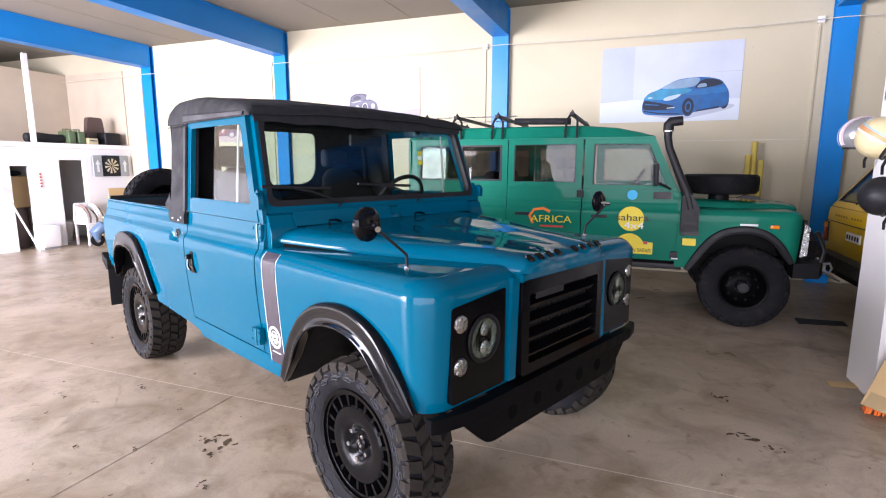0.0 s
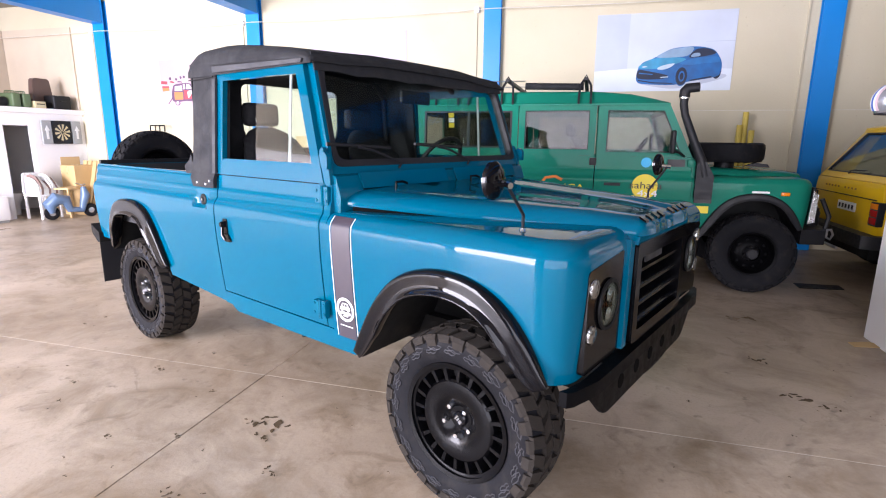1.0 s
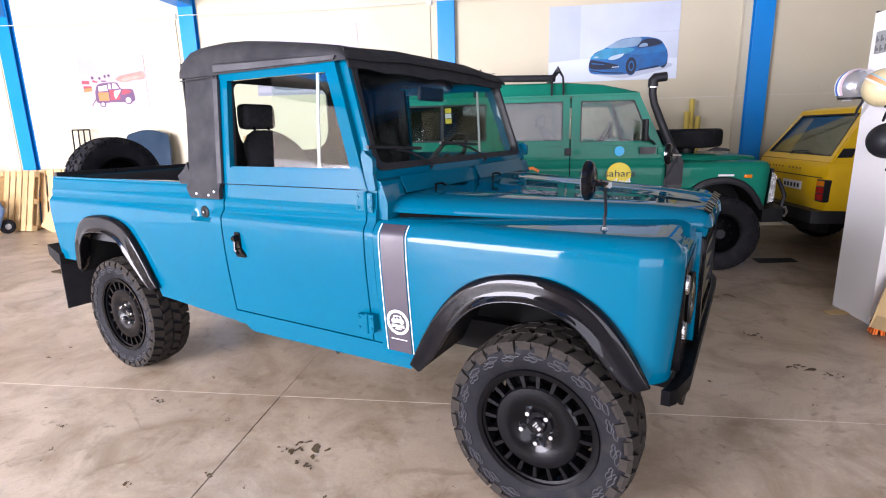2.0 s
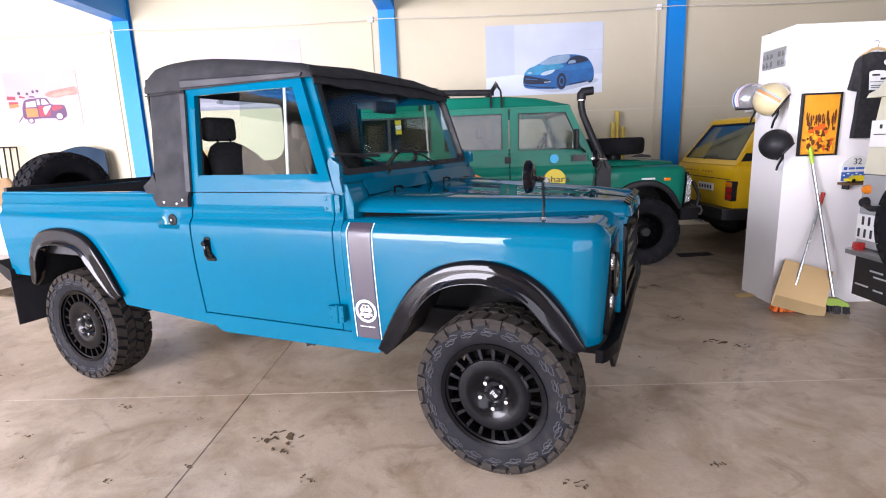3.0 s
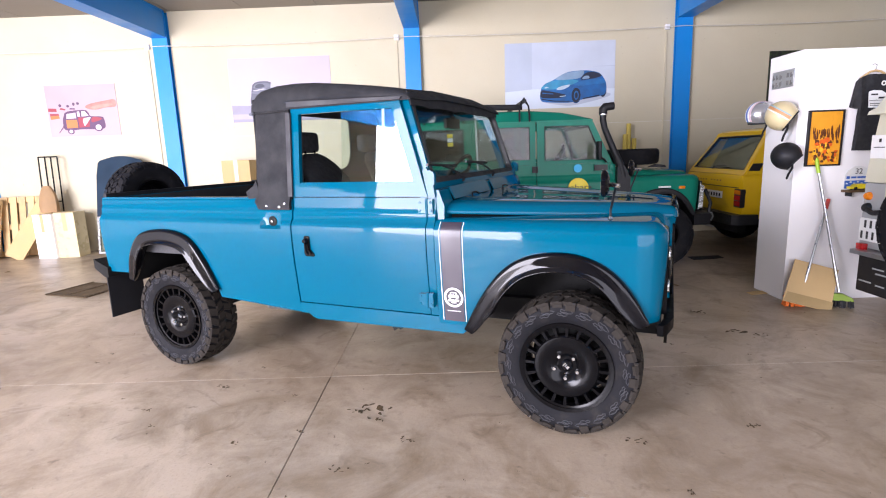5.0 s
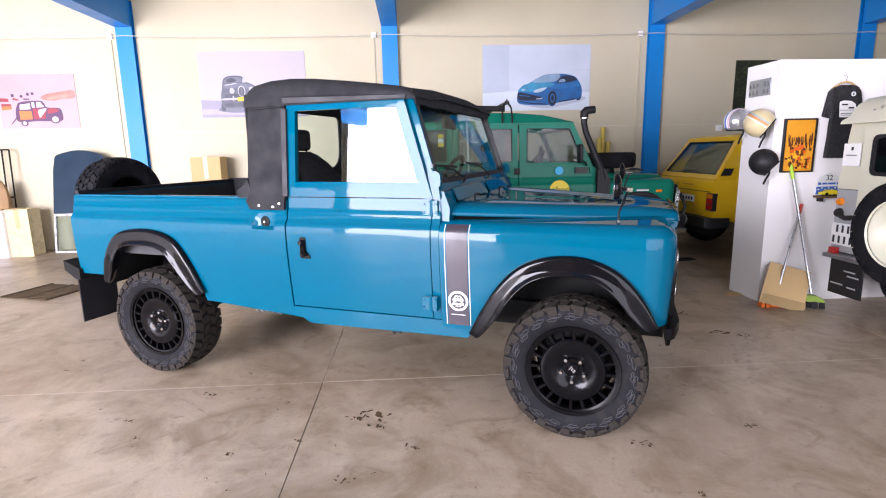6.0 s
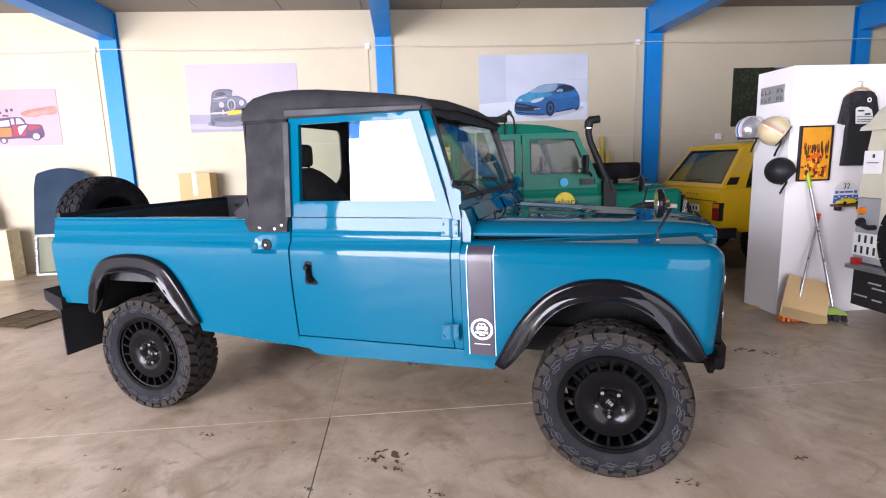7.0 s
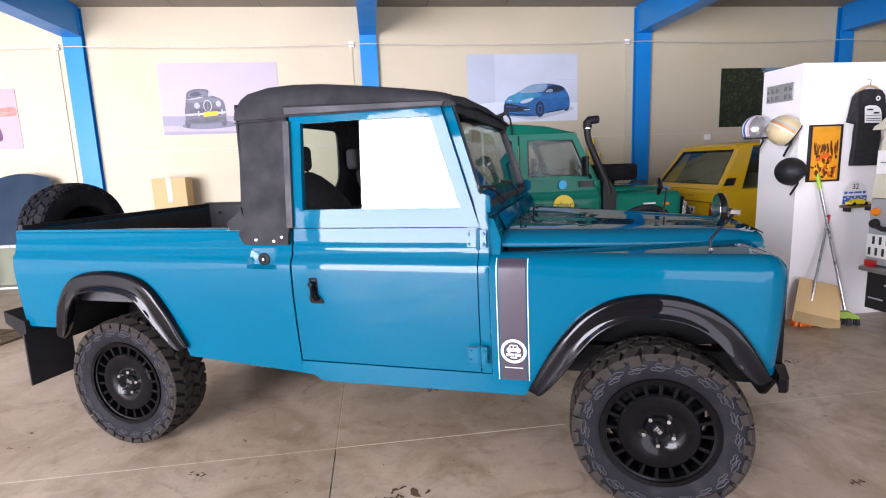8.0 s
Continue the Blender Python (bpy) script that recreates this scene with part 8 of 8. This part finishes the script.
def make_store():
    u0 = -9.5
    bm = bmesh.new()
    z1 = 1.83
    edges = [(-5.9, 3.32, None), (3.32, 3.65, 1.50), (3.65, 4.15, None), (4.15, 4.65, 1.61), (4.65, V_REAR - 0.002, None)]
    for v0, v1, top in edges:
        box(bm, u0 - 0.12, u0, v0, v1, 0 if top is None else top, z1)
    structure("store_wall", bm, M["white_wall"], "white painted store room wall with two door openings", "wall")
    bm = bmesh.new()
    box(bm, U_LEFT + 0.01, u0 + 0.06, -5.9, V_REAR - 0.002, z1 + 0.001, z1 + 0.09)
    structure("store_roof", bm, M["white_wall"], "white edged deck above the store rooms", "deck")
    bm = bmesh.new()
    box(bm, u0 - 0.05, u0 + 0.01, 3.74, 3.81, z1 + 0.091, CEIL - 0.43)
    structure("deck_post", bm, M["white_wall"], "white post above the store rooms", "post")
    bm = bmesh.new()
    box(bm, U_LEFT + 0.1, u0 - 0.13, 3.90, 3.98, 0, z1)
    box(bm, -10.8, -10.7, 3.98, V_REAR - 0.01, 0, z1)
    structure("store_partition", bm, M["white_wall"], "pale inner wall between the store rooms", "wall")
    # recess walls: their shade is put into the brown colour
    bm = bmesh.new()
    box(bm, -11.35, -11.25, -5.9, V_REAR - 0.002, z1 + 0.092, CEIL - 0.43)
    structure("recess_wall", bm, M["recess_shade"], "wall at the back of the deck, coloured brownish for its shade", "wall")
    bm = bmesh.new()
    box(bm, -11.24, u0 - 0.02, V_REAR - 0.03, V_REAR - 0.003, z1 + 0.092, CEIL - 0.43)
    structure("recess_panel", bm, M["recess_shade"], "side panel above the deck, coloured brownish for its shade", "wall")
    t = thing("toilet", MB @ pose(-10.15, 4.52, 0, 0, 0, -90), "white ceramic toilet inside the small room", "toilet")
    bm = bmesh.new()
    rings = [[(0.17 * s * math.cos(a), 0.05 + 0.22 * s * math.sin(a), z) for a in (2 * math.pi * k / 18 for k in range(18))] for z, s in ((0, 0.6), (0.2, 0.62), (0.30, 0.9), (0.38, 1.0), (0.40, 0.98))]
    loft(bm, rings)
    part("bowl", bm, M["white_wall"], t)
    part("cistern", bbox(-0.19, 0.19, -0.36, -0.19, 0.38, 0.72, 0.02), M["white_wall"], t)
    t = thing("stuffed_sack", MB @ pose(-9.95, 3.55, 0), "grey-brown stuffed sack standing inside the store", "sack")
    rnd = random.Random(5)
    bm = bmesh.new()
    loft(bm, [[(0.17 * w * (1 + 0.08 * rnd.uniform(-1, 1)) * math.cos(q), 0.21 * w * (1 + 0.08 * rnd.uniform(-1, 1)) * math.sin(q), z) for q in (2 * math.pi * k / 14 for k in range(14))] for z, w in ((0, 0.85), (0.12, 1.0), (0.4, 1.05), (0.65, 1.0), (0.745, 0.9), (0.75, 0.8))])
    part("sack_body", bm, mat("grey_brown_sacking", (0.13, 0.09, 0.08), 0.9, 0, 0.3, 9, 0.3, 120), t)
    carton(-9.95, 3.56, 0.751, 0.34, 0.42, 0.56, 3, "tall tan carton on a sack in the store")
    t = thing("rolled_cloth", MB @ pose(-9.95, 3.56, 1.315), "dark rolled cloth lying on the tan carton", "cloth")
    bm = bmesh.new()
    tube(bm, [(0, -0.17, 0.052), (0.01, -0.05, 0.055), (0, 0.1, 0.05), (0, 0.17, 0.05)], [0.04, 0.052, 0.05, 0.035], 12)
    part("cloth_roll", bm, M["dark"], t)
    t = thing("low_cabinet", MB @ pose(u0 + 0.14, 3.72, 0), "low white cabinet against the store wall", "cabinet")
    part("cabinet_body", bbox(-0.13, 0.12, -0.15, 0.15, 0.04, 0.44, 0.006), M["white_wall"], t)
    part("cabinet_door", bbox(0.121, 0.137, -0.14, 0.14, 0.06, 0.42, 0.004), M["white_wall"], t)
    part("plinth", bbox(-0.11, 0.10, -0.14, 0.14, 0.0, 0.04, 0), M["grey_paint"], t)
    t = thing("leaning_pole", MB, "white pole leaning on the store wall", "pole")
    bm = bmesh.new()
    tube(bm, [(u0 + 0.38, 3.42, 0.012), (u0 + 0.022, 3.16, 1.13)], 0.016, 10)
    part("pole", bm, M["white_wall"], t)
    t = thing("wall_notice", MB @ pose(u0 + 0.004, 3.80, 1.24, 0, 0, 90), "narrow notice strip with red print on the store wall", "notice")
    part("sheet", bbox(-0.03, 0.03, -0.003, 0.003, -0.15, 0.15, 0), M["white"], t)
    for k in range(5):
        part("print_bar", bbox(-0.02, 0.015 + 0.004 * (k % 2), -0.006, -0.0035, 0.10 - 0.055 * k, 0.125 - 0.055 * k, 0), M["red_print"], t)
    # dartboard with its open doors
    t = thing("dartboard_cabinet", MB @ pose(u0 + 0.03, 5.15, 1.50, 0, 0, 90), "dartboard in an open black cabinet with grey door panels", "dartboard")
    part("backboard", bbox(-0.19, 0.19, -0.02, 0.028, -0.21, 0.21, 0.004, 1), M["black"], t)
    for s in (-1, 1):
        dp = part("door_panel", bbox(s * 0.29 - 0.09, s * 0.29 + 0.09, -0.03, 0.0, -0.21, 0.21, 0.004, 1), M["grey_paint"], t)
        bm = bmesh.new()
        prism(bm, [(s * 0.29 - 0.02, -0.12), (s * 0.29 + 0.02, -0.12), (s * 0.29 + 0.02, 0.03), (s * 0.29 + 0.05, 0.03), (s * 0.29, 0.12), (s * 0.29 - 0.05, 0.03), (s * 0.29 - 0.02, 0.03)], "y", -0.036, -0.031)
        part("arrow_print", bm, M["white"], dp)
    for k in range(20):
        a0, a1 = 2 * math.pi * k / 20, 2 * math.pi * (k + 1) / 20
        bm = bmesh.new()
        prism(bm, [(0.02 * math.cos(a0), 0.02 * math.sin(a0)), (0.15 * math.cos(a0), 0.15 * math.sin(a0)), (0.15 * math.cos(a1), 0.15 * math.sin(a1)), (0.02 * math.cos(a1), 0.02 * math.sin(a1))], "y", -0.03, -0.021)
        part("dart_sector", bm, M["black_print"] if k % 2 else M["ivory"], t)
    bm = bmesh.new()
    lathe(bm, [(0.15, -0.032), (0.175, -0.032), (0.175, -0.02), (0.15, -0.02)], "y", (0, 0, 0), 28, closed=True)
    part("number_ring", bm, M["black"], t)
    # things on the deck
    zt = z1 + 0.092
    jg = mat("olive_green_paint", (0.10, 0.15, 0.07), 0.5, 0, 0.15, 8)
    for k, (v, w, h, mt, nm, lab) in enumerate(((4.08, 0.30, 0.16, "dark", "duffel_bag", "dark rolled bag lying on the deck"), (4.50, 0.14, 0.24, "jg", "jerrycan", "olive green jerrycan on the deck"), (4.68, 0.14, 0.24, "jg", "jerrycan", "olive green jerrycan on the deck"), (4.87, 0.20, 0.12, "ivory", "wooden_crate", "pale low crate on the deck"), (5.30, 0.34, 0.25, "black", "travel_case", "black hard travel case on the deck"))):
        mt = jg if mt == "jg" else M[mt]
        t = thing(nm, MB @ pose(u0 - 0.22, v, zt), lab, nm.split("_")[-1], "things on the deck")
        if nm == "jerrycan":
            part("can_body", bbox(-0.16, 0.16, -w / 2, w / 2, 0, h, 0.03, 3), mt, t)
            bm = bmesh.new()
            for d in (-0.03, 0.0, 0.03):
                tube(bm, [(-0.08, d, h - 0.01), (-0.06, d, h + 0.04), (0.06, d, h + 0.04), (0.08, d, h - 0.01)], 0.008, 6)
            part("can_handle", bm, mt, t)
        elif nm == "duffel_bag":
            bm = bmesh.new()
            tube(bm, [(0, -0.34, 0.09), (0, -0.32, 0.09), (0.01, -0.1, 0.10), (0, 0.12, 0.085), (0, 0.32, 0.09), (0, 0.34, 0.09)], [0.04, 0.08, 0.088, 0.084, 0.08, 0.04], 14)
            part("bag_body", bm, mt, t)
        else:
            part("case_body", bbox(-0.2, 0.2, -w / 2, w / 2, 0, h, 0.03 if nm == "travel_case" else 0.005, 3), mt, t)
            bm = bmesh.new()
            tube(bm, [(0.2, -0.06, h * 0.6), (0.23, -0.05, h * 0.6), (0.23, 0.05, h * 0.6), (0.2, 0.06, h * 0.6)], 0.008, 6)
            part("case_handle", bm, M["black"], t)
    t = thing("spare_seat", MB @ pose(u0 - 0.5, 5.12, zt, 0, 0, -90), "brown car seat stored on the deck", "seat")
    part("cushion", bbox(-0.22, 0.22, -0.22, 0.22, 0.02, 0.14, 0.04, 3), mat("brown_vinyl", (0.10, 0.06, 0.05), 0.5, 0, 0.15, 8), t)
    bm = bmesh.new()
    prism(bm, round_poly([(-0.2, 0.12), (0.2, 0.12), (0.15, 0.55), (-0.15, 0.55)], 0.06, 3), "y", 0.14, 0.24)
    part("backrest", bevel(bm, 0.02), mat("brown_vinyl_back", (0.10, 0.06, 0.05), 0.5, 0, 0.15, 8), t)


make_store()


def make_play_scooter():
    t = thing("child_scooter", MB @ pose(-8.72, 4.52, 0, 0, 0, 70), "blue ride-on scooter parked by the store wall", "scooter")
    blu = mat("faded_blue_plastic", (0.10, 0.16, 0.26), 0.35, 0, 0.1, 8)
    bm = bmesh.new()
    tube(bm, [(-0.28, 0, 0.12), (-0.30, 0, 0.26), (-0.20, 0, 0.36), (-0.05, 0, 0.33), (0.0, 0, 0.16), (0.18, 0, 0.14), (0.26, 0, 0.40), (0.24, 0, 0.55)], [0.05, 0.11, 0.12, 0.09, 0.06, 0.06, 0.08, 0.04], 10)
    part("scooter_body", bm, blu, t)
    for x in (-0.28, 0.32):
        bm = bmesh.new()
        lathe(bm, [(0.05, -0.03), (0.11, -0.025), (0.12, 0), (0.11, 0.025), (0.05, 0.03)], "y", (x, 0, 0.12), 20, closed=True)
        w = part("wheel", bm, M["rubber"], t)
        bm = bmesh.new()
        lathe(bm, [(0, -0.028), (0.055, -0.02), (0.055, 0.02), (0, 0.028)], "y", (x, 0, 0.12), 16)
        part("hub", bm, M["silver"], w)
    bm = bmesh.new()
    tube(bm, [(0.24, 0, 0.5), (0.23, 0, 0.58)], 0.02, 8)
    tube(bm, [(0.20, -0.18, 0.60), (0.23, 0, 0.58), (0.20, 0.18, 0.60)], 0.015, 8)
    part("handlebar", bm, M["chrome"], t)
    carton(-9.12, 5.10, 0.0, 0.40, 0.40, 0.50, 6, "brown carton under an open one")
    t = carton(-9.14, 5.10, 0.505, 0.36, 0.38, 0.40, -4, "brown carton with one raised flap")
    part("open_flap", bbox(-0.165, -0.158, -0.18, 0.18, 0.40, 0.55, 0.002, 1), M["card"], t)
    t = thing("garden_chair", MB @ pose(-9.20, 4.42, 0, 0, 0, 90), "white plastic chair beside the scooter", "chair")
    part("seat", bbox(-0.2, 0.2, -0.2, 0.18, 0.40, 0.43, 0.012), M["white_wall"], t)
    bm = bmesh.new()
    prism(bm, round_poly([(-0.2, 0.43), (0.2, 0.43), (0.17, 0.80), (-0.17, 0.80)], 0.05, 3), "y", 0.16, 0.185)
    part("backrest", bevel(bm, 0.008), M["white_wall"], t)
    for x in (-0.17, 0.17):
        for y in (-0.17, 0.16):
            part("leg", bbox(x - 0.02, x + 0.02, y - 0.02, y + 0.02, 0.0, 0.40, 0.006, 1), M["white_wall"], t)
    t = thing("striped_cloth", MB @ pose(-9.18, 4.42, 0.431, 0, 0, 90), "crumpled white and brown striped cloth on the chair", "cloth")
    stripe = mat("brown_cloth_stripe", (0.24, 0.16, 0.14), 0.9, 0, 0.2, 20)
    for k in range(9):
        x = -0.19 + 0.042 * k
        hgt = 0.30 + 0.05 * math.sin(k * 1.3)
        bm = bmesh.new()
        loft(bm, [[(x, y, 0.001), (x, y - 0.01, z * 0.6), (x + 0.01, y + 0.02, z), (x + 0.038, y + 0.02, z * 0.97), (x + 0.041, y - 0.012, z * 0.6), (x + 0.041, y, 0.001)] for y, z in ((-0.17, hgt * 0.55), (-0.08, hgt * 0.9), (0.02, hgt), (0.12, hgt * 0.96))])
        part("cloth_fold", bm, stripe if k % 3 == 1 else M["white"], t, smooth=60)
    t = thing("small_table", MB @ pose(-8.92, 4.70, 0, 0, 0, 8), "small brown wooden table behind the scooter", "table")
    part("tabletop", bbox(-0.16, 0.16, -0.19, 0.19, 0.50, 0.53, 0.005), M["wood"], t)
    for x in (-0.13, 0.13):
        for y in (-0.16, 0.16):
            part("leg", bbox(x - 0.015, x + 0.015, y - 0.015, y + 0.015, 0.0, 0.50, 0.003, 1), M["wood"], t)


make_play_scooter()


# ---- dirt on the floor ----
def make_dirt():
    rnd = random.Random(21)
    spots = [(-1.07, -0.90, 0.10), (-1.02, -1.02, 0.05), (-1.16, -0.97, 0.06), (0.73, 1.62, 0.07), (1.03, 1.16, 0.10), (1.13, 1.13, 0.05), (-1.35, -1.28, 0.03), (-1.62, -1.5, 0.03), (-0.75, -1.15, 0.04), (-0.95, -1.5, 0.04), (-2.4, -1.4, 0.03), (-2.2, -1.0, 0.04), (0.35, -0.75, 0.05), (0.6, -1.1, 0.03), (0.9, -0.4, 0.04)]
    for k in range(150):
        spots.append((rnd.uniform(-4, 2.6), rnd.uniform(-2.4, 2.2), rnd.uniform(0.004, 0.022)))
    bm = bmesh.new()
    for x, y, r in spots:
        for j in range(2 if r < 0.02 else 7):
            cx, cy = x + rnd.uniform(-r, r) * (j > 0) * 1.2, y + rnd.uniform(-r, r) * 0.6 * (j > 0)
            a, e = rnd.uniform(0, 3), rnd.uniform(0.25, 0.6)
            n = 8
            pts = []
            for q in range(n):
                rr = r * (0.27 if j else 0.48) * rnd.uniform(0.3, 1.1)
                px, py = rr * math.cos(2 * math.pi * q / n), rr * e * math.sin(2 * math.pi * q / n)
                pts.append((cx + px * math.cos(a) - py * math.sin(a), cy + px * math.sin(a) + py * math.cos(a)))
            prism(bm, pts, "z", 0.0004 + 0.0004 * j, 0.002 + 0.0004 * j)
    tagged(link("floor_dirt", bm, M["grime"]), "small dark flakes of dirt and dried mud on the floor", "dirt", "", "stuff")
    bm = bmesh.new()
    prism(bm, [(-0.22, -0.09), (0.2, -0.1), (0.24, 0.06), (-0.18, 0.1)], "z", 0, 0.006)
    t = thing("rubber_mat", MB @ pose(2.45, 3.45, 0, 0, 0, 10), "small black rubber mat by the front of the green car", "mat")
    part("mat_sheet", bm, M["black"], t)


make_dirt()
